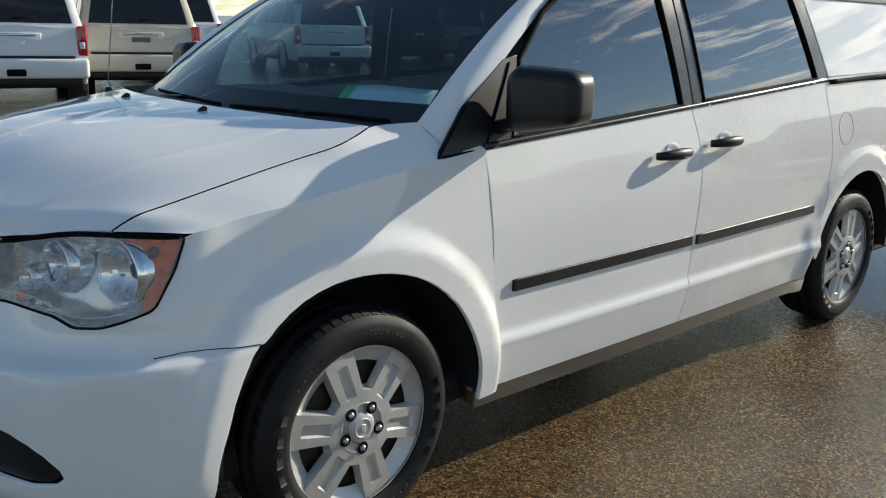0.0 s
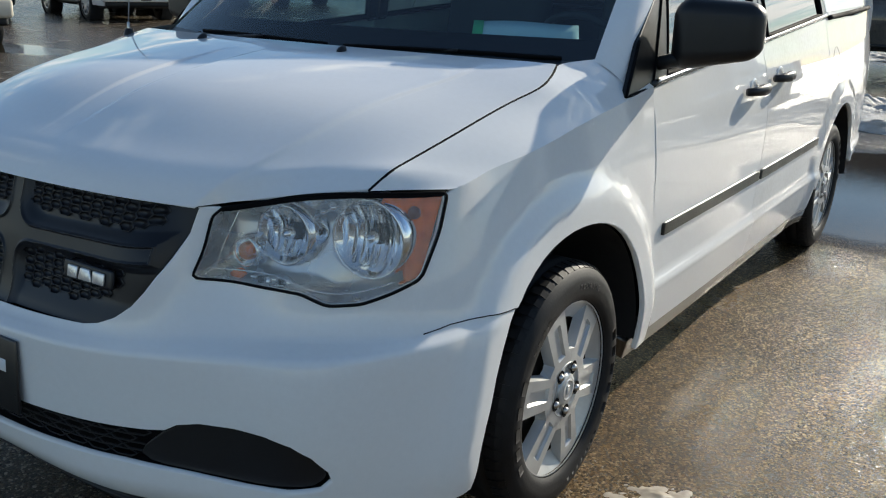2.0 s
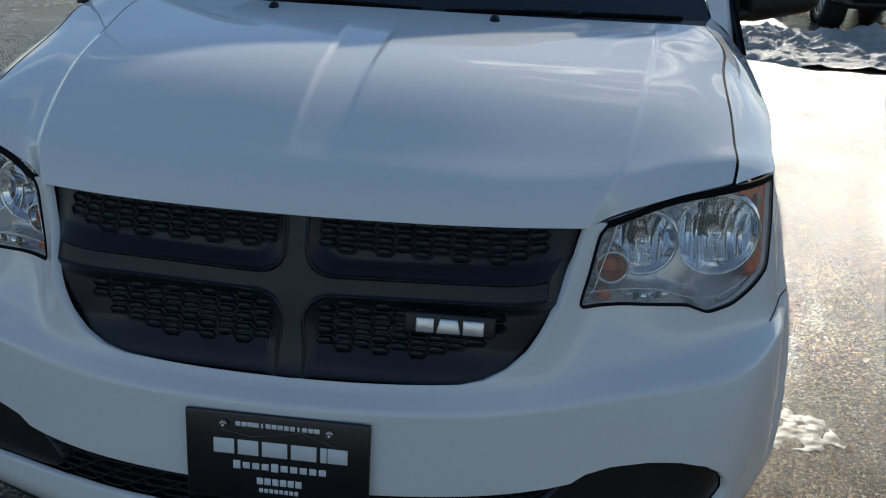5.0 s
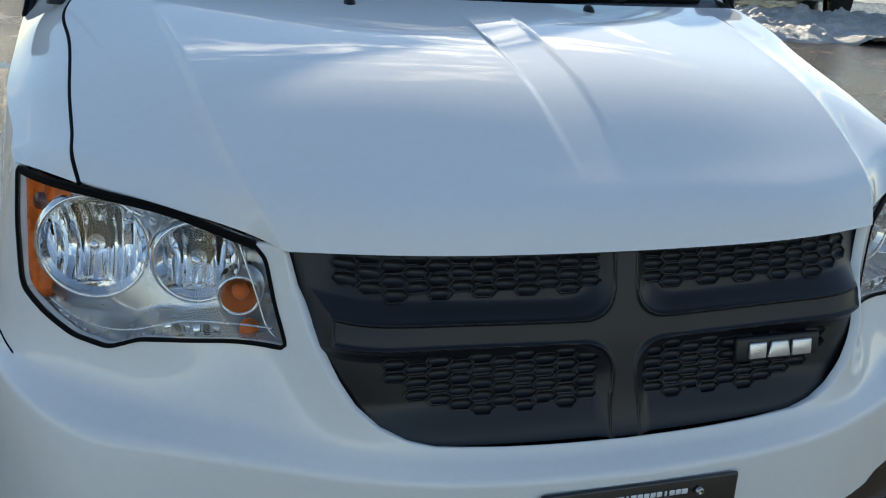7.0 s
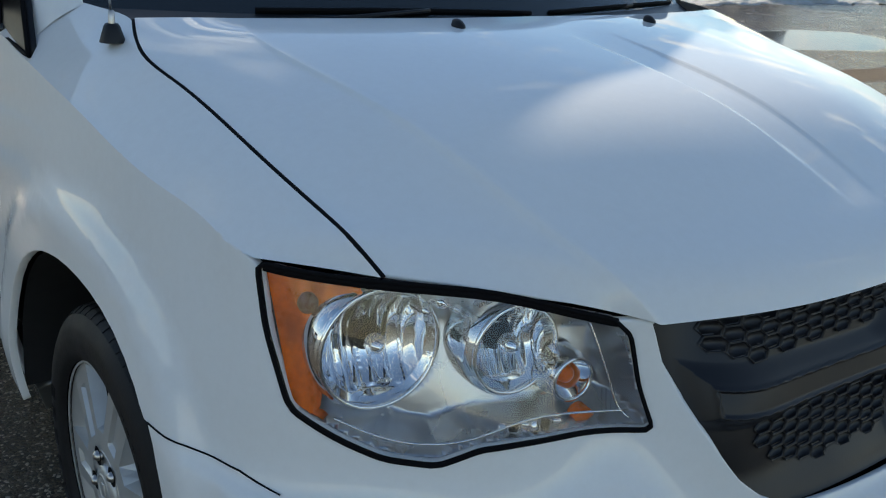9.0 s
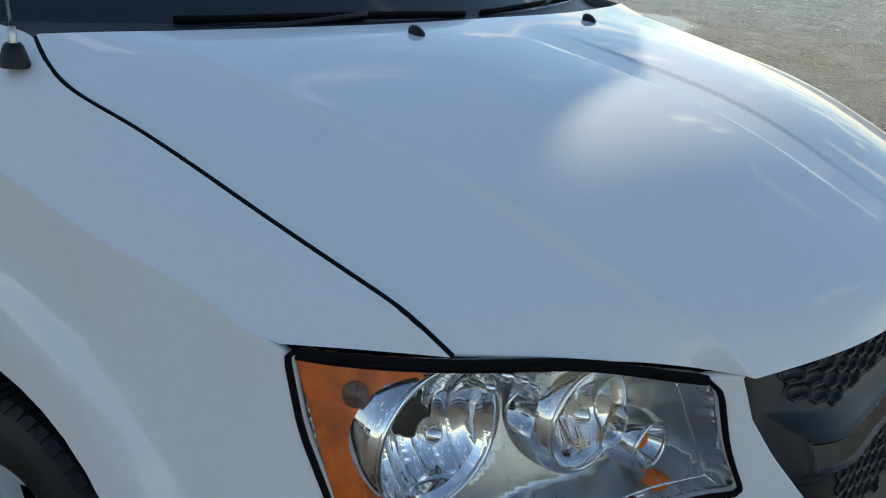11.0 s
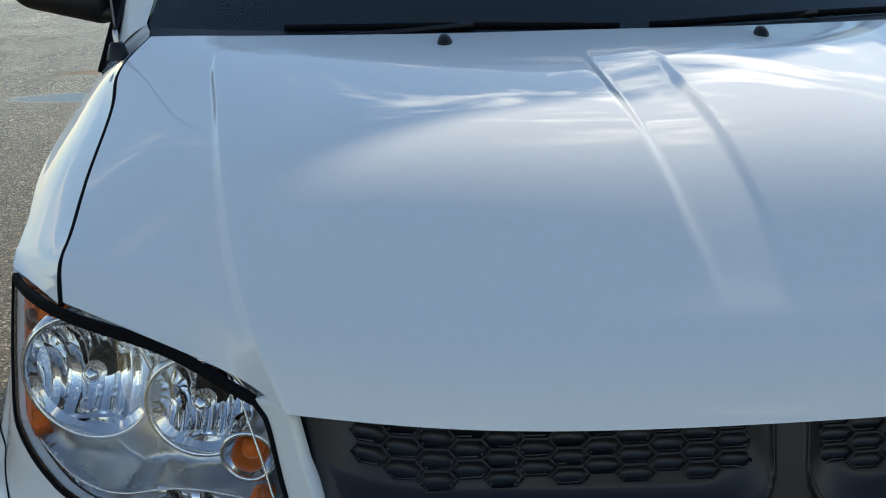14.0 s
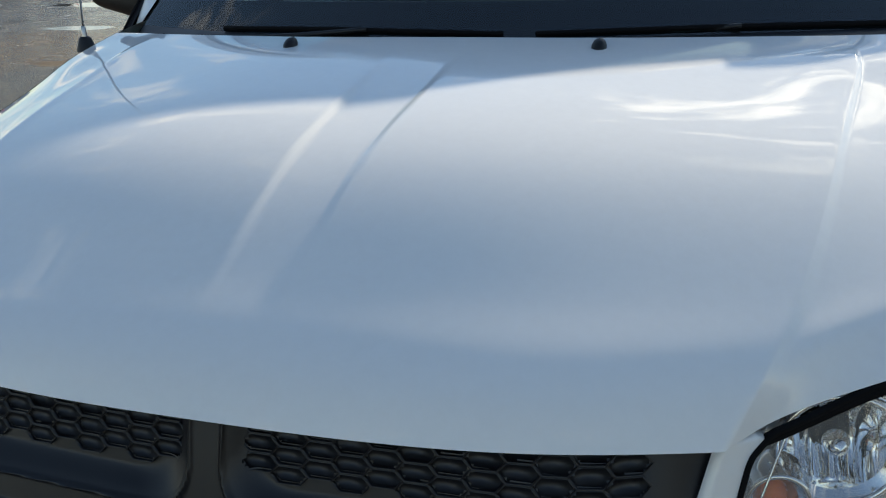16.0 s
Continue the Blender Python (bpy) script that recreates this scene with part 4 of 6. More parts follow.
# dealer card on the front
plate = tagged(new("plate_card"), "black dealer card with white print in a plate holder")
plate.parent = van
py = -1.018
turn_p = Matrix.Rotation(radians(-3), 4, "X")
part("card", rbox((0.318, 0.008, 0.168), (0.0, py, 0.512), 0.0035, 2, turn_p), M_PLATE, plate)


def plate_bar(x, z, w, h, mat, tilt=0.0, lean=0.0):
    t = turn_p @ Matrix.Rotation(radians(tilt), 4, "Y")
    p = Vector((0.0, py, 0.512)) + turn_p @ Vector((x, -0.0045, z))
    return part("print_bar", rbox((w, 0.0016, h), p, 0.0006, 1, t, (lambda c: setattr(c, "x", c.x + lean * c.z)) if lean else None), mat, plate)


for k, w in enumerate((0.012, 0.012, 0.014, 0.014, 0.005, 0.012, 0.012, 0.012, 0.012, 0.012, 0.005, 0.012, 0.012, 0.014)):
    plate_bar(-0.067 + k * 0.0104, 0.064, w * 0.72, 0.0085, M_PLATE_WHITE)
for k, (x, w) in enumerate(((-0.092, 0.036), (-0.050, 0.036), (-0.004, 0.044), (0.046, 0.044), (0.080, 0.011), (0.104, 0.034))):
    plate_bar(x, 0.020, w, 0.028, M_PLATE_WHITE)
for k in range(10):
    plate_bar(-0.070 + k * 0.0165, -0.014, 0.0125, 0.016 if k in (0, 4) else 0.012, M_PLATE_WHITE)
for k in range(6):
    plate_bar(-0.030 + k * 0.0135, -0.042, 0.011, 0.013, M_PLATE_WHITE)
for k in range(8):
    plate_bar(-0.028 + k * 0.0088, -0.060, 0.0068, 0.008, M_PLATE_WHITE)
for x, z, w, tl in ((-0.07, 0.046, 0.05, 10), (-0.025, 0.045, 0.045, -8), (0.02, 0.054, 0.05, -12), (0.065, 0.050, 0.05, 18), (0.10, 0.036, 0.035, 22)):
    plate_bar(x, z, w, 0.0014, M_PLATE_GREY, tl)
for s in (1, -1):
    part("screw", lathe([(-0.0, 0.0), (-0.0035, 0.0035), (-0.0025, 0.0062), (0.003, 0.0066)], 16, "y", (s * 0.0905, py - 0.006, 0.576)), M_NUT, plate, "bright screw head")


# ---- headlights ----
def bowl(centre, r, depth, ahead, flutes=0, seg=128, rings=36):
    """A bright reflector bowl that opens along the way ahead, pressed into upright facets."""
    ahead = Vector(ahead).normalized()
    right = ahead.cross(Vector((0, 0, 1))).normalized()
    up = right.cross(ahead).normalized()
    v, f = [], []
    for j in range(rings + 1):
        q = j / rings
        rr = r * (0.10 + 0.90 * q)
        for k in range(seg):
            w = 2 * math.pi * k / seg
            d = -depth * (1 - q**2)
            x, z = rr * math.cos(w), rr * math.sin(w)
            if flutes and q < 0.985:
                sx, sz = x / r, z / r
                if abs(sz - 0.02) < 0.78 and abs(sx) < 0.90:
                    cell = (sx * flutes * 0.5 + 0.5) % 1.0
                    d += 0.0034 * (1 - (2 * cell - 1) ** 2) - 0.004 * (int(sx * flutes * 0.5 + 10.5) % 2)
                else:
                    cell = (abs(sz) * 5.0) % 1.0
                    d += 0.0022 * (1 - (2 * cell - 1) ** 2)
            v.append(Vector(centre) + right * x + up * z + ahead * d)
    for j in range(rings):
        for k in range(seg):
            m = (k + 1) % seg
            f.append((j * seg + k, j * seg + m, (j + 1) * seg + m, (j + 1) * seg + k))
    return np.array([tuple(p) for p in v]), f


def ribbed_ring(centre, r, ahead, a0, a1, n):
    """A narrow bright band just inside a bowl's rim, cut into fine ribs."""
    ahead = Vector(ahead).normalized()
    right = ahead.cross(Vector((0, 0, 1))).normalized()
    up = right.cross(ahead).normalized()
    v, f = [], []
    for k in range(2 * n + 1):
        w = radians(a0 + (a1 - a0) * k / (2 * n))
        for rr, d in ((r - 0.010, -0.010), (r - 0.001, -0.002)):
            v.append(Vector(centre) + (right * math.cos(w) + up * math.sin(w)) * rr + ahead * (d + (0.0016 if k % 2 else 0.0)))
    for k in range(2 * n):
        f.append((2 * k, 2 * k + 2, 2 * k + 3, 2 * k + 1))
    return np.array([tuple(p) for p in v]), f


def ring_at(centre, r, thick, ahead, seg=56):
    ahead = Vector(ahead).normalized()
    right = ahead.cross(Vector((0, 0, 1))).normalized()
    up = right.cross(ahead).normalized()
    pts = [Vector(centre) + right * r * math.cos(2 * math.pi * k / seg) + up * r * math.sin(2 * math.pi * k / seg) for k in range(seg)]
    return tube([tuple(p) for p in pts], thick, 8, True)


def aim(g, centre, ahead):
    """Turns a lathe made along +y at the origin so that +y points ahead, at a centre."""
    q = Vector((0, 1, 0)).rotation_difference(Vector(ahead).normalized()).to_matrix()
    m = np.array(q)
    return np.asarray(g[0]) @ m.T + np.asarray(centre), g[1]


AHEAD = (0.16, -1.0, 0.03)
lens_g = trimmed(off(nose, 0.001), LAMP_R, 0.03, 0.03, 0)
tub_line = dense(rounded(LAMP, 0.12, 2), 0.012, True)
BOWLS = (((0.753, -0.586, 0.832), 0.080, 0.055, 9), ((0.604, -0.676, 0.835), 0.060, 0.050, 7))
EDGE_UV = np.array(dense(rounded(LAMP, 0.12, 2), 0.003, True))


def pan(u, v):
    """The silvered pan behind the lens: shallow at the edges, deep in the middle and round the bowls."""
    u, v = np.asarray(u, float), np.asarray(v, float)
    p, n = nose(u, v), normals_of(nose, u, v)
    near = np.sqrt(np.min((u[:, None] - EDGE_UV[None, :, 0]) ** 2 + (v[:, None] - EDGE_UV[None, :, 1]) ** 2, axis=1))
    d = 0.010 + 0.075 * smooth01(-0.012, 0.045, near)
    p = p - n * d[:, None]
    way = np.array(AHEAD) / np.linalg.norm(AHEAD)
    for c, r, _, _ in BOWLS:
        rel = p - np.array(c)
        rel = rel - np.outer(rel @ way, way)
        p = p - way * (0.10 * (1 - smooth01(r * 0.70, r * 1.05, np.linalg.norm(rel, axis=1))))[:, None]
    return p


tub_g = trimmed(pan, tub_line, 0.007, 0.007, 0)
for s in (1, -1):
    lamp = tagged(new("headlight"), "hazed, yellowing headlight with amber side marker" if s > 0 else "clear headlight with two bowls and amber side marker")
    lamp.parent = van
    part("lens", side(lens_g, s), M_LENS_HAZE if s > 0 else M_LENS, lamp, "scuffed hazy plastic lens" if s > 0 else "clear plastic lens")
    part("gasket", side(ribbon(off(nose, 0.0), [np.array(p) for p in LAMP_R + [LAMP_R[0]]], 0.0056, 0.0025), s), M_GAP, lamp, "black rubber edge")
    part("housing", side(tub_g, s), M_HOUSING, lamp)
    for (c, r, dep, fl) in BOWLS:
        refl = part("reflector", side(bowl(c, r, dep, AHEAD, fl), s), M_CHROME, lamp, "chrome bowl with upright facets")
        part("bezel", side(ring_at(c, r + 0.002, 0.0036, AHEAD), s), M_CHROME, refl)
        part("ribbed_ring", side(ribbed_ring(c, r, AHEAD, 150, 400, 110), s), M_CHROME, refl, "fine bright ribs inside the rim")
        collar = aim(lathe([(-0.060, r + 0.013), (-0.022, r + 0.012), (-0.004, r + 0.0085), (0.0, r + 0.004)], 56, "y"), c, AHEAD)
        part("collar", side(collar, s), M_CHROME, refl, "bright collar round the bowl")
        socket = aim(lathe([(-0.056, 0.021), (-0.044, 0.020), (-0.042, 0.015), (-0.050, 0.0)], 24, "y"), c, AHEAD)
        part("socket", side(socket, s), M_GAP, refl, "dark bulb socket")
        bulb = aim(lathe([(-0.050, 0.009), (-0.032, 0.010), (-0.030, 0.0125), (-0.018, 0.0140), (-0.008, 0.0115), (-0.002, 0.006), (0.0, 0.0)], 24, "y"), c, AHEAD)
        part("bulb", side(bulb, s), M_CHROME, refl, "bulb with a bright cap")
    # bright pressed knobs between the bowls
    for kx, ky, kz, kr in ((0.683, -0.632, 0.894, 0.0100), (0.664, -0.640, 0.884, 0.0070), (0.700, -0.622, 0.882, 0.0085)):
        part("pressed_knob", side(aim(lathe([(-0.030, kr * 1.2), (-0.006, kr), (0.0, kr * 0.75), (0.003, 0.0)], 20, "y"), (kx, ky + 0.012, kz), AHEAD), s), M_CHROME, lamp)
    ca = (0.546, -0.728, 0.800)
    amber = part("turn_signal", side(bowl(ca, 0.028, 0.03, AHEAD), s), M_CHROME, lamp, "small amber turn signal")
    part("bezel", side(ring_at(ca, 0.0295, 0.0030, AHEAD), s), M_CHROME, amber)
    part("collar", side(aim(lathe([(-0.040, 0.036), (-0.012, 0.035), (0.0, 0.031)], 36, "y"), ca, AHEAD), s), M_CHROME, amber)
    part("amber_bulb", side(aim(lathe([(-0.030, 0.010), (-0.022, 0.013), (-0.012, 0.011), (-0.008, 0.006), (-0.007, 0.0)], 20, "y"), ca, AHEAD), s), M_AMBER, amber, "amber bulb")
    # amber outer panel, behind the lens
    amb_uv = [nose_uv((0, y, z), "yz", (0.97, 0.65)) for y, z in ((-0.474, 0.922), (-0.548, 0.770), (-0.590, 0.752))] + \
             [nose_uv((x, 0, z), "xz", (x * 1.1, z - 0.17)) for x, z in ((0.850, 0.757), (0.846, 0.775), (0.845, 0.805), (0.845, 0.835), (0.838, 0.866), (0.820, 0.890), (0.790, 0.913))] + [np.array((0.885, 0.750))]
    amb = trimmed(off(nose, -0.012), dense(amb_uv, 0.02, True), 0.03, 0.03, 0.02)
    side_amber = part("side_marker", side(amb, s), M_AMBER, lamp, "amber side marker panel")
    mk = off(nose, -0.008)(*[np.array([q]) for q in nose_uv((0.836, 0, 0.893), "xz", (0.93, 0.72))])[0]
    part("marker_reflector", side(aim(lathe([(-0.006, 0.014), (0.002, 0.013), (0.004, 0.0)], 24, "y"), mk, (0.72, -0.66, 0.2)), s), M_AMBER_DARK, side_amber, "dark oval reflector")
    # lower lamp sill: small amber window and fluted plate
    sm = off(nose, -0.034)(*[np.array([q]) for q in nose_uv((0.549, 0, 0.757), "xz", (0.56, 0.59))])[0]
    part("amber_window", side(aim(lathe([(-0.02, 0.015), (0.0, 0.014), (0.004, 0.0)], 20, "y"), sm, AHEAD), s), M_AMBER, lamp)
    for q in range(4):
        a = off(nose, -0.004)(*[np.array([e]) for e in nose_uv((0.524 + q * 0.005, 0, 0.775), "xz", (0.54, 0.6))])[0]
        b = off(nose, -0.004)(*[np.array([e]) for e in nose_uv((0.524 + q * 0.005, 0, 0.805), "xz", (0.54, 0.63))])[0]
        part("lens_rib", side(tube([a, b], 0.0010, 5), s), M_LENS, lamp)
    low_line = [off(nose, -0.010)(*[np.array([e]) for e in nose_uv((x, 0, z), "xz", (x * 1.05, 0.6))])[0] for x, z in ((0.51, 0.775), (0.58, 0.773), (0.64, 0.768), (0.69, 0.750), (0.74, 0.738), (0.79, 0.742), (0.83, 0.758))]
    part("inner_trim_line", side(tube(curve3(low_line, 30), 0.0016, 6), s), M_CHROME, lamp)
    top_seal = ribbon(nose, [np.array((u, 0.7535 - 0.0025 * (0.95 - u) / 0.4)) for u in np.linspace(0.556, 0.968, 40)], 0.010, 0.0020)
    part("top_seal", side(top_seal, s), M_GAP, lamp, "wide black seal under the bonnet edge")
    for q in range(6):
        fx = 0.588 + 0.014 * q
        fp = off(nose, -0.024)(*[np.array([e]) for e in nose_uv((fx, 0, 0.760 - 0.0006 * q), "xz", (fx * 1.05, 0.6))])[0]
        part("ledge_facet", side(rbox((0.012, 0.006, 0.015), tuple(fp), 0.002, 1, Matrix.Rotation(radians(30 + 30 * math.sin(q * 2.3)), 4, "Z") @ Matrix.Rotation(radians(24 * math.cos(q * 1.7)), 4, "X")), s), M_GAP if q in (1, 4) else M_CHROME, lamp)
    # slanted trim line beside the turn signal
    edge_line = [off(nose, -0.010)(*[np.array([e]) for e in nose_uv((x, 0, z), "xz", (x * 1.05, 0.6 + (z - 0.77)))])[0] for x, z in ((0.553, 0.892), (0.540, 0.850), (0.527, 0.805), (0.518, 0.776), (0.506, 0.762))]
    part("inner_trim_line", side(tube(curve3(edge_line, 20), 0.0014, 6), s), M_CHROME, lamp)


# ---- body sides ----
def belt(y):
    return 1.066 + 0.062 * (y - 0.45)


def arch_pts(cy, a0, a1, n=20):
    return [(cy + 0.44 * math.sin(a), 0.335 + 0.44 * math.cos(a)) for a in np.radians(np.linspace(a0, a1, n))]


front_line = [(0.524, 0.31), (1.553, 0.31), (1.572, 0.46), (1.588, 0.63), (1.602, 0.80), (1.608, 0.92), (1.590, 1.03), (1.560, belt(1.55)), (1.0, belt(1.0)), (0.462, belt(0.46)), (0.472, 0.95), (0.488, 0.756), (0.511, 0.48)]
slide_line = [(1.559, 0.31), (2.57, 0.31), (2.60, 0.42), (2.635, 0.56), (2.690, 0.70), (2.715, 0.82), (2.712, 0.95), (2.665, belt(2.66)), (1.566, belt(1.57)), (1.596, 1.03), (1.614, 0.92), (1.608, 0.80), (1.594, 0.63), (1.578, 0.46)]
rear_line = [(2.606, 0.42), (2.641, 0.56)] + [(2.696, 0.70), (2.721, 0.82), (2.718, 0.95), (2.671, belt(2.66))] + [(3.4, 1.20), (4.18, 1.23), (4.19, 0.8), (4.16, 0.43), (3.535, 0.40)] + arch_pts(BASE, 80, -82)
front_g = trimmed(flank, dense(front_line, 0.03, True), 0.08, 0.0145, 0.012)
slide_g = trimmed(flank, dense(slide_line, 0.03, True), 0.08, 0.0145, 0.012)
rear_g = trimmed(flank, dense(rear_line[::-1], 0.03, True), 0.06, 0.03, 0.02)
def mirror_shape(c):
    """Gives the mirror's block a foot that drops to the arm, a falling top and a rounded inner shoulder."""
    if c.z < 0:
        c.z += (0.19 * c.x + 0.004) * (-c.z / 0.092)
    else:
        c.z -= (0.07 * (c.x + 0.03) + 2.6 * max(0.0, -0.04 - c.x) ** 2) * (c.z / 0.092)
    c.x *= 1 - 0.3 * max(0.0, -c.y)


for s in (1, -1):
    door = part("front_door", side(front_g, s), M_WHITE, van, "white front door with a black pull handle")
    slider = part("sliding_door", side(slide_g, s), M_WHITE_DIRTY, van, "white sliding door flecked with road spray")
    quarter = part("rear_quarter", side(rear_g, s), M_WHITE_DIRTY, van, "white rear quarter with flared wheel opening")
    for owner, y0, y1, h in ((door, 0.578, 1.566, 1.0), (slider, 1.606, 2.575, 1.0)):
        z0, z1 = 0.622, 0.655
        strip = trimmed(off(flank, 0.011), dense([(y0, z0), (y1, z0 + 0.003), (y1, z1 + 0.003), (y0, z1)], 0.05, True), 0.1, 0.011, 0.013)
        part("rub_strip", side(strip, s), M_BLACK_PLASTIC, owner, "black side rub strip")
    for owner, y0, z in ((door, 1.295, 0.985), (slider, 1.655, 1.005)):
        c = np.linspace(0, 1, 14)
        yy = y0 + 0.215 * c
        xs = flank(yy, np.full(14, z))[:, 0]
        lift = 0.012 + 0.034 * np.sin(np.pi * np.clip(c * 1.04, 0, 1)) ** 0.55
        grip = tube(np.stack([xs + lift, yy, z + 0.004 * np.sin(np.pi * c)], 1), [0.011 + 0.006 * math.sin(math.pi * q) for q in c], 10)
        gv = np.asarray(grip[0])
        gv[:, 2] = z + (gv[:, 2] - z) * 1.25
        part("door_handle", side((gv, grip[1]), s), M_BLACK_PLASTIC, owner, "black pull handle")
        cup = lathe([(0.0035, 0.030), (0.003, 0.033), (-0.001, 0.036)], 28, "x", (0, 0, 0))
        cv = np.asarray(cup[0]) * (1, 1.45, 1.0) + (float(flank(np.array([y0 + 0.11]), np.array([z]))[0, 0]), y0 + 0.115, z + 0.004)
        part("handle_cup", side((cv, cup[1]), s), M_WHITE, owner)
    part("sill", side(trimmed(off(flank, -0.006), dense([(0.470, 0.240), (2.62, 0.235), (2.60, 0.309), (0.449, 0.306)], 0.05, True), 0.2, 0.02, 0.05), s), M_SILL, van, "dark dirty sill under the doors")
    # black belt moulding and side glass
    yb = np.linspace(0.462, 2.70, 60)
    bp = np.stack([flank(yb, belt(yb))[:, 0] - 0.004, yb, belt(yb) + 0.010], 1)
    part("belt_moulding", side(tube(bp, 0.011, 8), s), M_GLOSS_BLACK, van, "black belt line moulding")
    win_f = [(0.585, belt(0.58) + 0.02), (1.505, belt(1.5) + 0.02), (1.45, 1.56), (0.95, 1.55), (0.80, 1.465), (0.66, 1.325)]
    win_s = [(1.655, belt(1.65) + 0.02), (2.60, belt(2.6) + 0.02), (2.47, 1.57), (1.61, 1.565)]
    for owner, w, nm in ((door, win_f, "front door glass"), (slider, win_s, "dark tinted sliding door glass")):
        gl = trimmed(off(upper, -0.006), dense(w, 0.04, True), 0.08, 0.06, 0)
        pane = part("window", side(gl, s), M_TINT if owner is slider else M_SIDE, owner, nm)
        loop = np.array([off(upper, -0.002)(np.array([p[0]]), np.array([p[1]]))[0] for p in dense(w, 0.05, True)])
        part("window_seal", side(tube(loop, 0.010, 6, True), s), M_GAP, pane, "black rubber seal")
    frame_f = [(1.512, belt(1.5)), (1.575, belt(1.57)), (1.530, 1.60), (1.455, 1.60)]
    frame_s = [(1.588, belt(1.57)), (1.645, belt(1.64)), (1.605, 1.60), (1.542, 1.60)]
    frame_r = [(2.612, belt(2.6)), (2.70, belt(2.7)), (2.565, 1.60), (2.475, 1.60)]
    for owner, fr in ((door, frame_f), (slider, frame_s), (slider, frame_r)):
        part("pillar_trim", side(trimmed(upper, dense(fr, 0.05, True), 0.1, 0.08, 0.015), s), M_GLOSS_BLACK, owner, "glossy black pillar")
    blank = trimmed(off(upper, -0.004), dense([(2.73, belt(2.7) + 0.025), (3.95, 1.25), (3.80, 1.56), (2.60, 1.56)], 0.05, True), 0.1, 0.06, 0.01)
    part("blank_panel", side(blank, s), M_WHITE, quarter, "white blanked-out rear window")
    part("rear_side_panel", side(trimmed(off(upper, -0.010), dense([(2.69, belt(2.7)), (4.13, 1.225), (4.05, 1.60), (2.57, 1.60)], 0.06, True), 0.1, 0.06, 0.0), s), M_WHITE, quarter)
    part("slide_rail", side(tube(np.stack([flank(np.linspace(2.72, 3.9, 20), np.full(20, 1.19))[:, 0] + 0.0, np.linspace(2.72, 3.9, 20), 1.205 + 0.03 * np.linspace(0, 1, 20)], 1), 0.012, 6), s), M_GAP, quarter, "dark sliding door rail")
    fl = flank(np.array([2.88]), np.array([1.0]))[0]
    if s > 0:
        loop = [tuple(flank(np.array([2.86 + 0.075 * math.cos(a)]), np.array([0.99 + 0.075 * math.sin(a)]))[0]) for a in np.linspace(0, 2 * math.pi, 32, endpoint=False)]
        part("fuel_flap", tube(loop, 0.0009, 5, True), M_GAP, quarter, "thin outline of the fuel flap")
    # sail panel at the foot of the pillar
    sail = trimmed(off(upper, 0.004), dense([(0.275, belt(0.28) + 0.002), (0.575, belt(0.57) + 0.004), (0.648, 1.335), (0.588, 1.322), (0.40, 1.195)], 0.03, True), 0.06, 0.05, 0.012)
    seal = [off(upper, 0.005)(np.array([p[0]]), np.array([p[1]]))[0] for p in dense([(0.400, 1.195), (0.275, belt(0.28) + 0.002), (0.575, belt(0.57) + 0.004)], 0.03)]
    sail_ob = part("sail_panel", side(sail, s), M_BLACK_PLASTIC, van, "black triangular panel ahead of the door glass")
    sv = np.array([off(upper, 0.006)(np.array([p[0]]), np.array([p[1]]))[0] for p in dense([(0.463, belt(0.46) + 0.004), (0.61, 1.315)], 0.03)])
    part("sail_seal", side(tube(seal, 0.0045, 6), s), M_GAP, sail_ob, "black rubber seal along the lower edge")
    part("sail_gap", side(tube(sv, 0.003, 5), s), M_GAP, sail_ob)
    # door mirror
    mirror = part("door_mirror", side(rbox((0.245, 0.145, 0.184), (1.058, 0.588, 1.222), 0.046, 8, Matrix.Rotation(radians(14), 4, "Z"), mirror_shape), s), M_BLACK_PLASTIC, van, "black grained plastic door mirror")
    part("mirror_arm", side(rbox((0.12, 0.075, 0.040), (0.952, 0.545, 1.140), 0.018, 4, Matrix.Rotation(radians(-14), 4, "Y")), s), M_BLACK_PLASTIC, mirror)
    part("mirror_glass", side(rbox((0.185, 0.004, 0.135), (1.052, 0.659, 1.220), 0.002, 1, Matrix.Rotation(radians(14), 4, "Z")), s), M_MIRROR, mirror, "mirror glass")

# windscreen, pillars, roof
def screen(a, b):
    """Windscreen: across -1 to 1, from its foot (0) to the roof (1)."""
    foot = np.array((0.828 * a, 0.075 + 0.205 * a * a, 1.142))
    head = np.array((0.700 * a, 0.86 + 0.15 * a * a, 1.665 - 0.045 * a * a))
    p = foot + (head - foot) * b
    p[2] += 0.028 * math.sin(math.pi * b)
    p[1] -= 0.010 * math.sin(math.pi * b)
    return tuple(p)


shield = part("windscreen", grid(lambda u, v: screen(2 * u - 1, v), 32, 20), M_GLASS, van, "curved windscreen glass")
part("screen_band", join(grid(lambda u, v: tuple(np.add(screen(2 * u - 1, 0.10 * v), (0, 0.004, -0.004))), 32, 2), grid(lambda u, v: tuple(np.add(screen(2 * u - 1, 1 - 0.06 * v), (0, 0.004, -0.004))), 32, 2)), M_GAP, shield, "black border of the glass")


def quad_line(p0, p1, p2, t):
    """A bow through p0, p1 (at the middle) and p2."""
    p0, p1, p2 = map(np.array, (p0, p1, p2))
    return p0 * (1 - t) * (1 - 2 * t) + p1 * 4 * t * (1 - t) + p2 * t * (2 * t - 1)


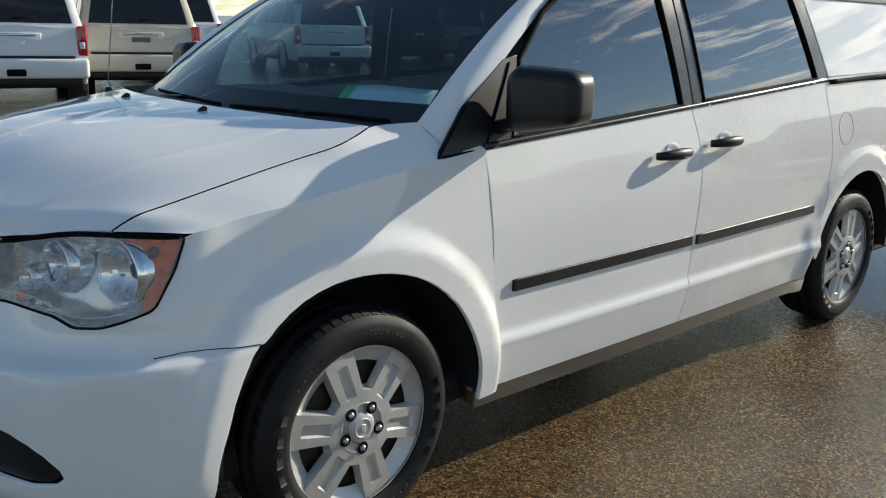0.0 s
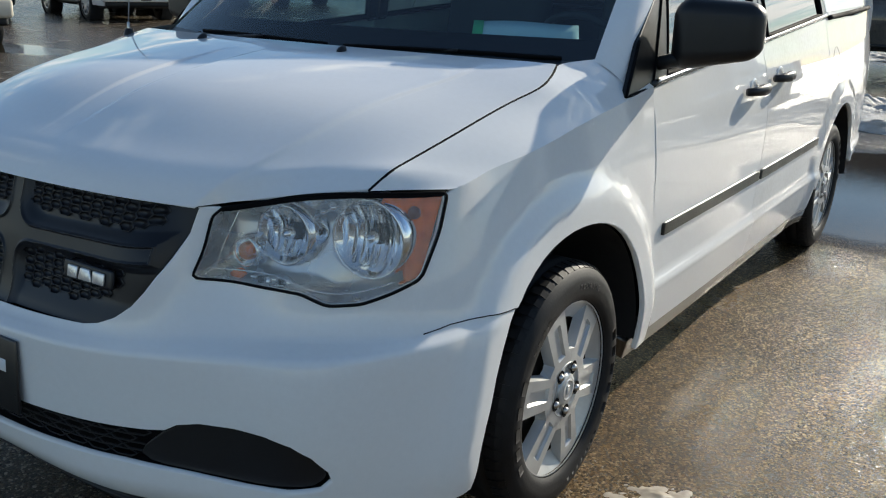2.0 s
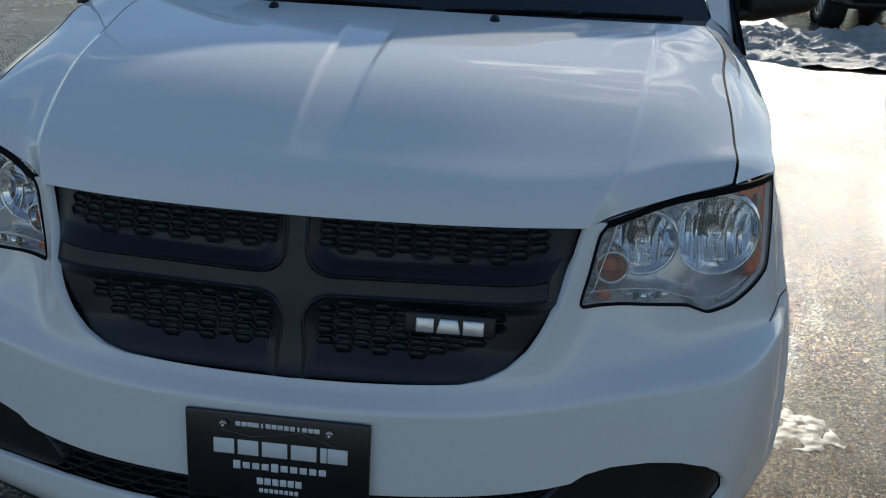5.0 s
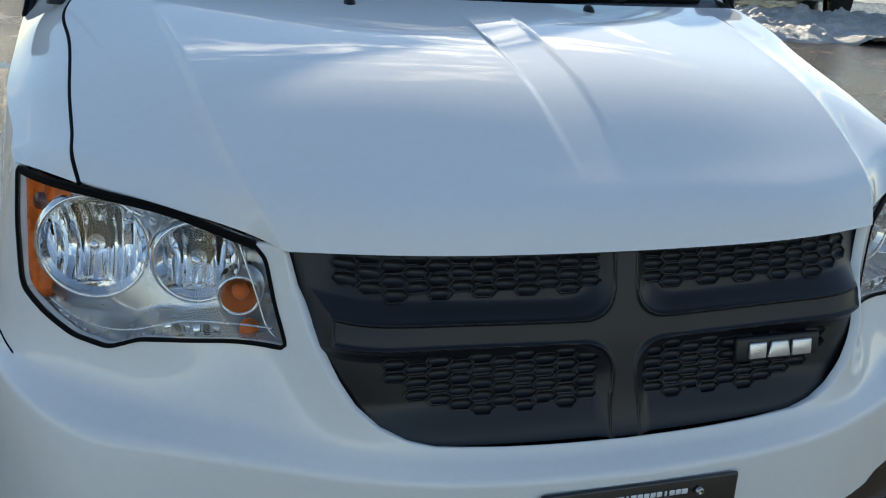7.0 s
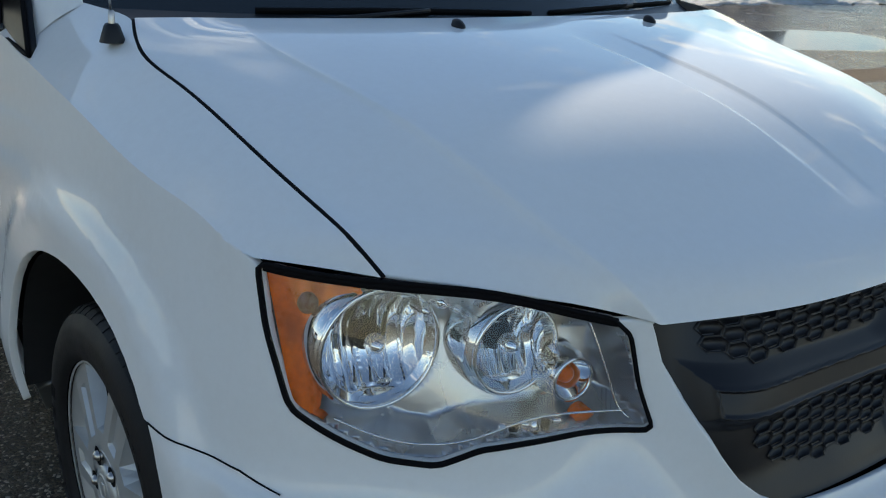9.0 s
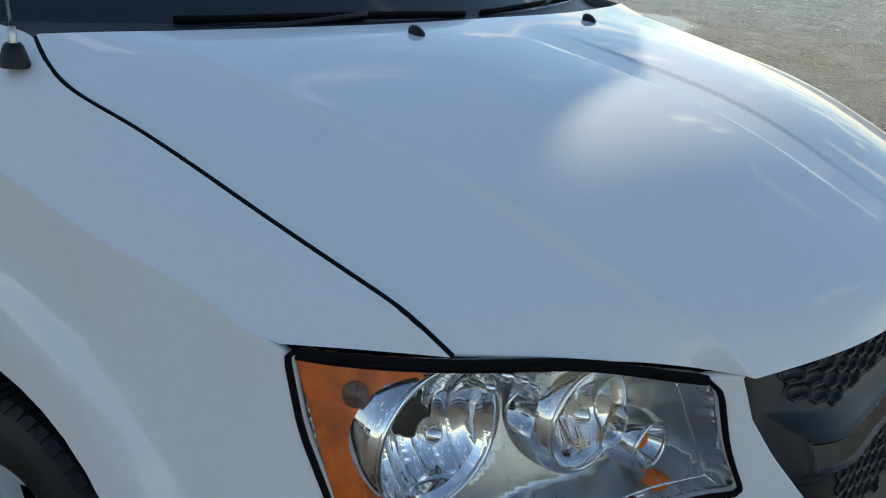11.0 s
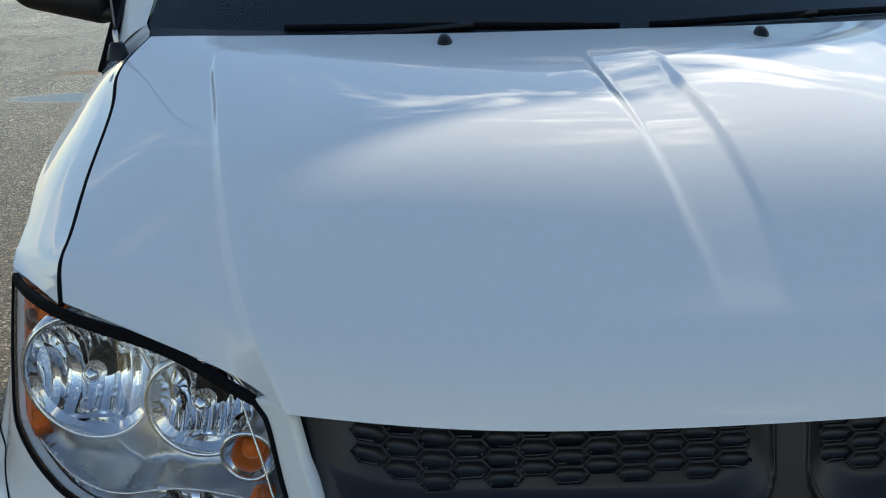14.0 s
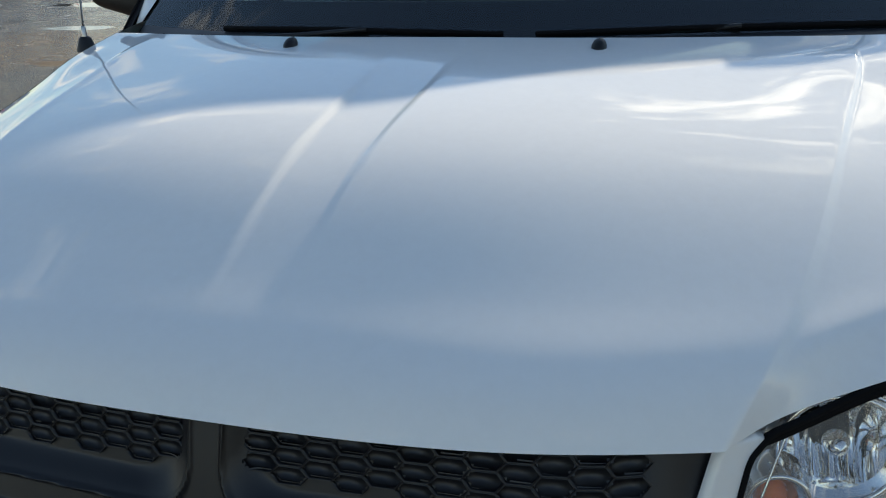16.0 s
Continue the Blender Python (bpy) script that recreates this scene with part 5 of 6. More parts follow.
def pillar(u, v):
    inner = np.add(screen(1.0, min(1.0, v)), (0.002, 0.0, 0.004))
    outer = quad_line((0.905, 0.320, 1.085), (0.862, 0.615, 1.340), (0.735, 1.05, 1.61), v)
    p = inner + (outer - inner) * u
    bow = math.sin(math.pi * u) * (0.25 + 0.75 * float(smooth01(0.0, 0.22, v)))
    return tuple(p + np.array((0.014, -0.010, 0.020)) * bow)


pil = grid(lambda u, v: pillar(1 - u, v), 10, 30)
for s in (1, -1):
    part("a_pillar", side(pil, s), M_WHITE, van, "white windscreen pillar")


def roof_pt(u, v):
    a = 2 * u - 1
    y0 = 0.86 + 0.15 * a * a
    y = y0 + (4.10 - y0) * v
    z = (1.665 - 0.045 * a * a) + 0.070 * math.sin(min(1.0, v * 3.2) * math.pi / 2) - 0.05 * max(0.0, v - 0.85) / 0.15
    wide = 0.700 + 0.04 * min(1.0, v * 4)
    return (wide * a, y, z - 0.03 * abs(a) ** 6)


part("roof", grid(roof_pt, 28, 30), M_WHITE, van, "white roof")


def rail_pt(u, v):
    top = np.array(roof_pt(1.0, v))
    y = top[1]
    low = upper(np.array([y]), np.array([1.575]))[0]
    p = top + (low - top) * u
    return tuple(p + np.array((0.025, 0, 0.012)) * math.sin(math.pi * u))


for s in (1, -1):
    part("roof_side", side(grid(lambda u, v: rail_pt(1 - u, v), 8, 30), s), M_WHITE, van)
    up_panel = trimmed(off(upper, -0.03), dense([(0.95, 1.50), (4.05, 1.50), (4.05, 1.60), (0.98, 1.60)], 0.1, True), 0.3, 0.05, 0)
    part("roof_lining_edge", side(up_panel, s), M_INTERIOR, van)
part("tailgate", grid(lambda u, v: ((2 * u - 1) * (0.872 - 0.10 * smooth01(0.66, 1.0, v)), 4.18 - 0.10 * v + 0.02 * math.cos((2 * u - 1) * 1.5), 0.32 + 1.32 * v), 16, 16), M_WHITE_DIRTY, van, "white tailgate")
part("floor_pan", rbox((1.72, 4.6, 0.10), (0, 1.75, 0.30), 0.02, 1), M_DARK, van)
part("engine_bay", rbox((0.80, 0.80, 0.52), (0, -0.30, 0.60), 0.05, 2), M_DARK, van)
part("bulkhead", rbox((1.62, 0.10, 0.75), (0, 0.52, 0.70), 0.03, 1), M_DARK, van)
for s in (1, -1):
    for cy in (0.0, BASE):
        well = grid(lambda u, v: (0.66 + 0.295 * u, cy + (0.435 if cy else 0.443) * math.cos(math.pi * v), 0.325 + (0.435 if cy else 0.443) * math.sin(math.pi * v)), 3, 40)
        part("wheel_well", side(well, s), M_DARK, van)
        part("well_back", side(rbox((0.02, 0.86, 0.62), (0.655, cy, 0.56), 0.005, 1), s), M_DARK, van)

# cowl, wipers, aerial
def cowl_pt(u, v):
    a = 2 * u - 1
    rear = np.array(screen(a * 0.995, 0.0))
    front = bonnet(np.array([a * 0.985]), np.array([1.0]))[0] + (0, 0.004, -0.014)
    p = front + (rear - front) * v
    p[2] -= 0.012 * math.sin(math.pi * v)
    return tuple(p)


part("cowl", grid(cowl_pt, 40, 5), M_GRILLE, van, "black plastic cowl under the windscreen")
for x0, y0, x1, y1, x2, b2 in ((-0.02, 0.06, 0.18, 0.085, 0.60, 0.10), (-0.70, 0.17, -0.50, 0.11, -0.06, 0.10)):
    wiper = tagged(new("wiper"), "black wiper arm with a blade")
    wiper.parent = van
    s0, s1 = np.array((x0, y0, 1.122)), np.array((x1, y1 + 0.02, 1.131))
    tip = np.array(screen((x1 + 0.30) / 0.828, 0.012)) + (0, -0.004, 0.006)
    part("arm", tube(curve3([s0, s1, tip], 16), [0.0085 - 0.004 * k / 15 for k in range(16)], 8), M_BLACK_PLASTIC, wiper)
    bl = [np.array(screen((x1 - 0.05 + 0.62 * q) / 0.828, 0.008 + 0.008 * math.sin(math.pi * q))) + (0, -0.002, 0.002) for q in np.linspace(0, 1, 16)]
    part("blade", tube(bl, 0.005, 6), M_GAP, wiper)
    part("pivot", lathe([(0.0, 0.018), (0.022, 0.016), (0.028, 0.0)], 20, "z", tuple(s0 - (0, 0, 0.012))), M_BLACK_PLASTIC, wiper)
ax, ay, az = -0.843, 0.095, 1.112
aerial = tagged(new("aerial"), "thin steel mast on a black rubber foot")
aerial.parent = van
part("foot", lathe([(0.0, 0.021), (0.004, 0.020), (0.026, 0.013), (0.030, 0.010), (0.031, 0.0)], 24, "z", (ax, ay, az - 0.002)), M_BLACK_PLASTIC, aerial)
part("ferrule", lathe([(0.0, 0.0055), (0.020, 0.0050), (0.022, 0.003)], 14, "z", (ax, ay, az + 0.028)), M_NUT, aerial)
part("mast", tube([(ax, ay, az + 0.045), (ax - 0.01, ay + 0.05, az + 0.42), (ax - 0.02, ay + 0.11, az + 0.80)], [0.0022, 0.0018, 0.0012], 7), M_NUT, aerial)

# ---- inside the van ----
dash = tagged(new("dashboard"), "dark plastic dashboard")
dash.parent = van
part("dash_top", grid(lambda u, v: ((2 * u - 1) * 0.77, 0.10 + 0.19 * (2 * u - 1) ** 2 + v * (0.86 - 0.1 * (2 * u - 1) ** 2), 1.128 + 0.012 * math.sin(v * 3.0) - 0.10 * smooth01(0.8, 1.0, v) + 0.05 * math.exp(-((2 * u - 1 - 0.5) / 0.22) ** 2) * smooth01(0.5, 0.85, v)), 40, 20), M_INTERIOR, dash)
part("dash_face", rbox((1.50, 0.12, 0.42), (0, 0.98, 0.86), 0.04, 3), M_INTERIOR, dash)
wheel_s = tagged(new("steering_wheel"), "dark steering wheel")
wheel_s.parent = van
tm = Matrix.Translation((0.40, 1.13, 1.06)) @ Matrix.Rotation(radians(-62), 4, "X")
part("rim", tube([tuple(tm @ Vector((0.19 * math.cos(a), 0.19 * math.sin(a), 0))) for a in np.linspace(0, 2 * math.pi, 40, endpoint=False)], 0.015, 10, True), M_INTERIOR, wheel_s)
part("hub", rbox((0.16, 0.15, 0.06), tuple(tm @ Vector((0, 0, -0.02))), 0.025, 3, Matrix.Rotation(radians(-62), 4, "X")), M_INTERIOR, wheel_s)
part("spoke", tube([tuple(tm @ Vector((-0.185, 0, 0))), tuple(tm @ Vector((0.185, 0, 0)))], 0.014, 8), M_INTERIOR, wheel_s)
for sx in (0.40, -0.40):
    seat = tagged(new("seat"), "grey cloth front seat with headrest")
    seat.parent = van
    part("cushion", rbox((0.52, 0.54, 0.16), (sx, 1.52, 0.74), 0.06, 4), M_SEAT, seat)
    part("backrest", rbox((0.52, 0.15, 0.62), (sx, 1.84, 1.06), 0.06, 4, Matrix.Rotation(radians(-14), 4, "X")), M_SEAT, seat)
    part("headrest", rbox((0.28, 0.10, 0.18), (sx, 1.95, 1.45), 0.04, 4, Matrix.Rotation(radians(-10), 4, "X")), M_SEAT, seat)
cage = tagged(new("partition"), "grey cargo partition with a wire mesh top")
cage.parent = van
part("panel", rbox((1.44, 0.02, 0.78), (0, 2.16, 0.86), 0.006, 1), M_INTERIOR, cage)
part("frame", tube([(-0.66, 2.16, 1.22), (0.66, 2.16, 1.22), (0.60, 2.16, 1.66), (-0.60, 2.16, 1.66)], 0.014, 8, True), M_WIRE, cage)
wires = [tube([(x, 2.16, 1.22), (x * 0.92, 2.16, 1.66)], 0.0022, 4) for x in np.arange(-0.64, 0.65, 0.032)]
wires += [tube([(-0.66 + 0.06 * q, 2.162, 1.22 + 0.44 * q), (0.66 - 0.06 * q, 2.162, 1.22 + 0.44 * q)], 0.0022, 4) for q in np.arange(0.05, 1.0, 0.07)]
part("wire_mesh", join(*wires), M_WIRE, cage)
part("rear_view_mirror", rbox((0.24, 0.03, 0.065), (0, 0.90, 1.56), 0.014, 3), M_INTERIOR, van)
part("cargo_shade", rbox((1.5, 0.02, 1.2), (0, 3.9, 0.98), 0.005, 1), M_INTERIOR, van)
sheet = tagged(new("window_sheet"), "white paper sheet with a green end on the dashboard", "paper sheet")
tq = Matrix.Translation((0.570, 0.390, 1.196)) @ Matrix.Rotation(radians(28), 4, "Z") @ Matrix.Rotation(radians(26), 4, "X")
gq = grid(lambda u, v: tuple(tq @ Vector(((u - 0.5) * 0.285, (v - 0.5) * 0.13, 0.004 * math.sin(u * 5)))), 12, 3)
part("paper", solid(*gq, (0, 0, -0.001)), M_PAPER, sheet)
gq = grid(lambda u, v: tuple(tq @ Vector((-0.165 + 0.03 * u, (v - 0.5) * 0.13, 0.002))), 2, 3)
part("green_strip", solid(*gq, (0, 0, -0.001)), M_GREEN, sheet, "bright green paper end")


# ---- wheels ----
def wheel_cover():
    """Six broad flat spokes, each with a sunk channel; deep windows with sloped walls between them. The face looks along +x."""
    verts, faces = [], []

    def add(*quads):
        for q in quads:
            k = len(verts)
            verts.extend(q)
            faces.append(tuple(range(k, k + len(q))))

    def at(sec, rho, lat, h):
        w = math.radians(60 * sec)
        return (h, rho * math.cos(w) - lat * math.sin(w), rho * math.sin(w) + lat * math.cos(w))

    def face_h(rho):
        return 0.1075 - 0.010 * (rho - 0.07) / 0.155

    def wide(rho):
        return 0.0375 + 0.075 * (rho - 0.07)

    rows = [0.066, 0.098, 0.103, 0.192, 0.197, 0.226]
    outer, deep = 0.232, 0.026
    for sec in range(6):
        for sg in (1, -1):
            def pt(rho, lat, h):
                return at(sec, rho, sg * lat, h)
            for k in range(5):
                r0, r1 = rows[k], rows[k + 1]
                e0, e1 = (r0, wide(r0)), (r1, wide(r1))
                rim = math.sqrt(outer ** 2 - 0.030 ** 2)
                if k == 4:
                    add([pt(r0, 0, face_h(r0)), pt(outer, 0, face_h(r1)), pt(math.sqrt(outer ** 2 - 0.018 ** 2), 0.018, face_h(r1)), pt(r0, 0.018, face_h(r0))],
                        [pt(r0, 0.018, face_h(r0)), pt(math.sqrt(outer ** 2 - 0.018 ** 2), 0.018, face_h(r1)), pt(math.sqrt(outer ** 2 - e1[1] ** 2), e1[1], face_h(r1)), pt(r0, e0[1], face_h(r0))])
                    continue
                c0, c1 = [0.0075 if 1.5 < q < 3.5 else 0.0 for q in (k, k + 1)]
                if k in (1, 2, 3):
                    d0, d1 = (0.0075 if k in (2, 3) else 0.0), (0.0075 if k in (1, 2) else 0.0)
                    add([pt(r0, 0, face_h(r0) - d0), pt(r1, 0, face_h(r1) - d1), pt(r1, 0.0135, face_h(r1) - d1), pt(r0, 0.0135, face_h(r0) - d0)],
                        [pt(r0, 0.0135, face_h(r0) - d0), pt(r1, 0.0135, face_h(r1) - d1), pt(r1, 0.018, face_h(r1)), pt(r0, 0.018, face_h(r0))])
                else:
                    add([pt(r0, 0, face_h(r0)), pt(r1, 0, face_h(r1)), pt(r1, 0.018, face_h(r1)), pt(r0, 0.018, face_h(r0))])
                add([pt(r0, 0.018, face_h(r0)), pt(r1, 0.018, face_h(r1)), pt(*e1, face_h(r1)), pt(*e0, face_h(r0))])
            # wall of the window beside the spoke
            tops, lows = (0.104, 0.135, 0.165, 0.195, 0.224), (0.111, 0.135, 0.158, 0.176, 0.190)
            for k in range(4):
                r0, r1, q0, q1 = tops[k], tops[k + 1], lows[k], lows[k + 1]
                add([pt(r0, wide(r0), face_h(r0)), pt(r1, wide(r1), face_h(r1)), pt(q1, wide(q1) + 0.007, face_h(q1) - deep), pt(q0, wide(q0) + 0.007, face_h(q0) - deep)])

            # web to the next spoke, up to the half-way line
            def half_way(r, h):
                w = math.radians(30)
                return pt(r * math.cos(w), r * math.sin(w), h)
            add([half_way(0.068, face_h(0.066)), pt(0.066, wide(0.066) * 0.98, face_h(0.066)), pt(0.104, wide(0.104), face_h(0.104)), half_way(0.1095, face_h(0.104))],
                [half_way(0.1095, face_h(0.104)), pt(0.104, wide(0.104), face_h(0.104)), pt(0.111, wide(0.111) + 0.007, face_h(0.111) - deep), half_way(0.1165, face_h(0.104) - deep)])
            # sloped outer band
            a0 = math.asin(wide(0.224) / outer)
            for k in range(4):
                w0, w1 = (a0 + (math.radians(30) - a0) * q for q in (k / 4, (k + 1) / 4))
                add([pt(outer * math.cos(w0), outer * math.sin(w0), face_h(0.226)), pt(outer * math.cos(w1), outer * math.sin(w1), face_h(0.226)),
                     pt(0.186 * math.cos(w1), 0.186 * math.sin(w1), face_h(0.2) - deep), pt(0.186 * math.cos(w0), 0.186 * math.sin(w0), face_h(0.2) - deep)])
    for k, q in enumerate(faces):
        p = [Vector(verts[i]) for i in q]
        if (p[1] - p[0]).cross(p[2] - p[1]).x < 0:
            faces[k] = q[::-1]
    kept, order = [], []
    for p in np.array(verts):
        hit = np.nonzero(np.abs(np.array(kept) - p).max(axis=1) < 0.0013)[0] if kept else []
        order.append(int(hit[0]) if len(hit) else len(kept))
        if not len(hit):
            kept.append(p)
    faces = [tuple(dict.fromkeys(order[i] for i in q)) for q in faces]
    return np.array(kept), [q for q in faces if len(q) > 2]


COVER = wheel_cover()
TYRE = [(-0.112, 0.235), (-0.115, 0.250), (-0.120, 0.275), (-0.116, 0.302), (-0.104, 0.322), (-0.090, 0.330), (-0.062, 0.3345), (-0.060, 0.327), (-0.052, 0.327), (-0.050, 0.3355), (-0.005, 0.336), (-0.004, 0.328), (0.004, 0.328),
        (0.005, 0.336), (0.050, 0.3355), (0.052, 0.327), (0.060, 0.327), (0.062, 0.3345), (0.090, 0.330), (0.099, 0.325), (0.106, 0.317), (0.1135, 0.304), (0.1175, 0.295), (0.1178, 0.2915), (0.1200, 0.282), (0.1200, 0.270), (0.1180, 0.258), (0.1175, 0.2545), (0.1155, 0.248), (0.112, 0.242), (0.106, 0.2355)]


def make_wheel(cy, s, turn):
    wheel = tagged(new("wheel"), "wheel with worn black tyre and silver six-spoke cover")
    wheel.parent = van
    c = (s * (0.832 if cy else 0.846 if s > 0 else 0.826), cy - (0.0 if cy else 0.012), WHEEL_Z)
    rot = np.array(Matrix.Rotation(radians(turn), 3, "X"))

    def put(g):
        g2 = (np.asarray(g[0]) @ rot.T, g[1])
        g2 = side(g2, s)
        return (g2[0] + np.array(c), g2[1])

    tyre = part("tyre", put(lathe(TYRE, 96)), M_TYRE, wheel, "worn black tyre")
    marks = []
    for k, (a0, wd) in enumerate([(60, 9), (71, 9), (82, 10), (94, 9), (106, 10), (124, 4), (130, 4), (136, 4), (142, 4), (148, 4), (154, 4), (160, 4), (230, 9), (241, 9), (252, 10), (264, 9), (276, 10), (296, 4), (302, 4), (308, 4), (314, 4)]):
        r0, r1 = (0.266, 0.284) if wd > 5 else (0.270, 0.279)
        a = np.radians(np.linspace(a0, a0 + wd * 0.72, 4))
        vv = [(0.1207, r * math.sin(q), r * math.cos(q)) for r in (r0, r1) for q in a] + [(0.115, r * math.sin(q), r * math.cos(q)) for r in (r0, r1) for q in a]
        ff = [(i, i + 1, i + 5, i + 4) for i in range(3)] + [(0, 8, 9, 1), (1, 9, 10, 2), (2, 10, 11, 3), (5, 4, 12, 13), (6, 5, 13, 14), (7, 6, 14, 15), (4, 0, 8, 12), (3, 7, 15, 11)]
        marks.append((np.array(vv), ff))
    tagged(part("sidewall_relief", put(join(*marks)), M_TYRE, tyre, "worn raised marks on the sidewall"), kind="stuff")
    lugs = []
    for k in range(64):
        a0, a1 = radians(k * 5.625 + 0.8), radians(k * 5.625 + 4.6)
        ring = [(x, r * math.sin(a), r * math.cos(a)) for a in (a0, a1) for x, r in ((0.064, 0.3365), (0.090, 0.3325), (0.104, 0.3225), (0.100, 0.3170), (0.064, 0.3250))]
        lugs.append((np.array(ring), [(0, 1, 6, 5), (1, 2, 7, 6), (2, 3, 8, 7), (4, 3, 2, 1, 0), (5, 6, 7, 8, 9)]))
    tagged(part("tread_pattern", put(join(*lugs)), M_TYRE, tyre, "worn shoulder blocks of the tread", False), kind="stuff")
    if s > 0 and cy == 0:
        for k, ch in enumerate("TOURING"):
            fc = bpy.data.curves.new("letter", "FONT")
            fc.body, fc.size, fc.extrude, fc.align_x, fc.resolution_u = ch, 0.021, 0.0006, "CENTER", 2
            tmp = bpy.data.objects.new("letter", fc)
            me = bpy.data.meshes.new_from_object(tmp)
            bpy.data.objects.remove(tmp)
            me.materials.clear()
            me.materials.append(M_TYRE_MARK)
            w = radians(4 + 4.0 * k)
            ob = new("letter", me)
            ob.parent = tyre
            ob.matrix_world = Matrix.Translation(c) @ Matrix.Rotation(-w, 4, "X") @ Matrix.Translation((0.1203, 0, 0.270)) @ Matrix.Rotation(radians(90), 4, "Z") @ Matrix.Rotation(radians(90), 4, "X")
    cover = part("wheel_cover", put(COVER), M_COVER, wheel, "silver plastic six-spoke cover", False)
    part("cover_edge", put(lathe([(0.078, 0.233), (0.098, 0.2365), (0.104, 0.234), (0.102, 0.2300)], 72)), M_COVER, cover)
    part("steel_wheel", put(lathe([(0.06, 0.0), (0.062, 0.10), (0.045, 0.16), (0.05, 0.205), (0.085, 0.228), (0.100, 0.238)], 60)), M_STEEL, wheel, "rusty dark steel wheel")
    part("hub_face", put(lathe([(0.1045, 0.0), (0.1045, 0.040), (0.1025, 0.052), (0.1040, 0.066), (0.1085, 0.0715), (0.1082, 0.0735), (0.1000, 0.0740)], 60)), M_COVER, cover)
    part("centre_cap", put(lathe([(0.1125, 0.0), (0.1135, 0.030), (0.1120, 0.040), (0.1070, 0.0455), (0.098, 0.046)], 40)), M_COVER, cover, "round silver centre cap")
    part("cap_relief", put(lathe([(0.1125, 0.031), (0.1150, 0.029), (0.1150, 0.025), (0.1128, 0.023)], 36)), M_COVER, cover, "raised ring on the cap")
    part("cap_relief", put(rbox((0.004, 0.017, 0.024), (0.1135, 0, 0), 0.0018, 2)), M_COVER, cover)
    for k in range(5):
        w = 2 * math.pi * (k + 0.3) / 5
        p = (0.0, 0.0610 * math.sin(w), 0.0610 * math.cos(w))
        part("nut_recess", put(lathe([(0.1092, 0.0185), (0.1088, 0.0165), (0.1080, 0.0)], 18, "x", p)), M_GAP, cover)
        part("wheel_nut", put(lathe([(0.098, 0.0098), (0.112, 0.0094), (0.117, 0.006), (0.1175, 0.0)], 14, "x", p)), M_NUT, cover, "worn chrome wheel nut")


for cy in (0.0, BASE):
    for s in (1, -1):
        make_wheel(cy, s, -12 if cy == 0 else 20)


# ---- ground ----
def spots(nt, co, places, gain=1.6):
    """Adds up soft round spots at (x, y, half-width, half-length, weight) on the ground."""
    total = None
    for px, py, rx, ry, weight in places:
        mp = nt.nodes.new("ShaderNodeMapping")
        mp.inputs["Location"].default_value = (-px / rx, -py / ry, 0)
        mp.inputs["Scale"].default_value = (1 / rx, 1 / ry, 0)
        gr = nt.nodes.new("ShaderNodeTexGradient")
        gr.gradient_type = "QUADRATIC_SPHERE"
        nt.links.new(co, mp.inputs["Vector"])
        nt.links.new(mp.outputs["Vector"], gr.inputs["Vector"])
        ml = nt.nodes.new("ShaderNodeMath")
        ml.operation = "MULTIPLY_ADD"
        ml.inputs[1].default_value = weight * gain
        nt.links.new(gr.outputs["Fac"], ml.inputs[0])
        if total is None:
            ml.inputs[2].default_value = 0.0
        else:
            nt.links.new(total.outputs[0], ml.inputs[2])
        total = ml
    return total


def level(nt, noise_out, share, plus):
    """share * noise + plus"""
    m = nt.nodes.new("ShaderNodeMath")
    m.operation = "MULTIPLY_ADD"
    m.inputs[1].default_value = share
    nt.links.new(noise_out, m.inputs[0])
    nt.links.new(plus, m.inputs[2])
    return m


def blend(nt, fac, a, b, kind="RGBA"):
    m = nt.nodes.new("ShaderNodeMix")
    m.data_type = kind
    nt.links.new(fac, m.inputs["Factor"])
    for slot, value in (("A", a), ("B", b)):
        if isinstance(value, (tuple, float)):
            m.inputs[slot].default_value = value
        else:
            nt.links.new(value, m.inputs[slot])
    return m


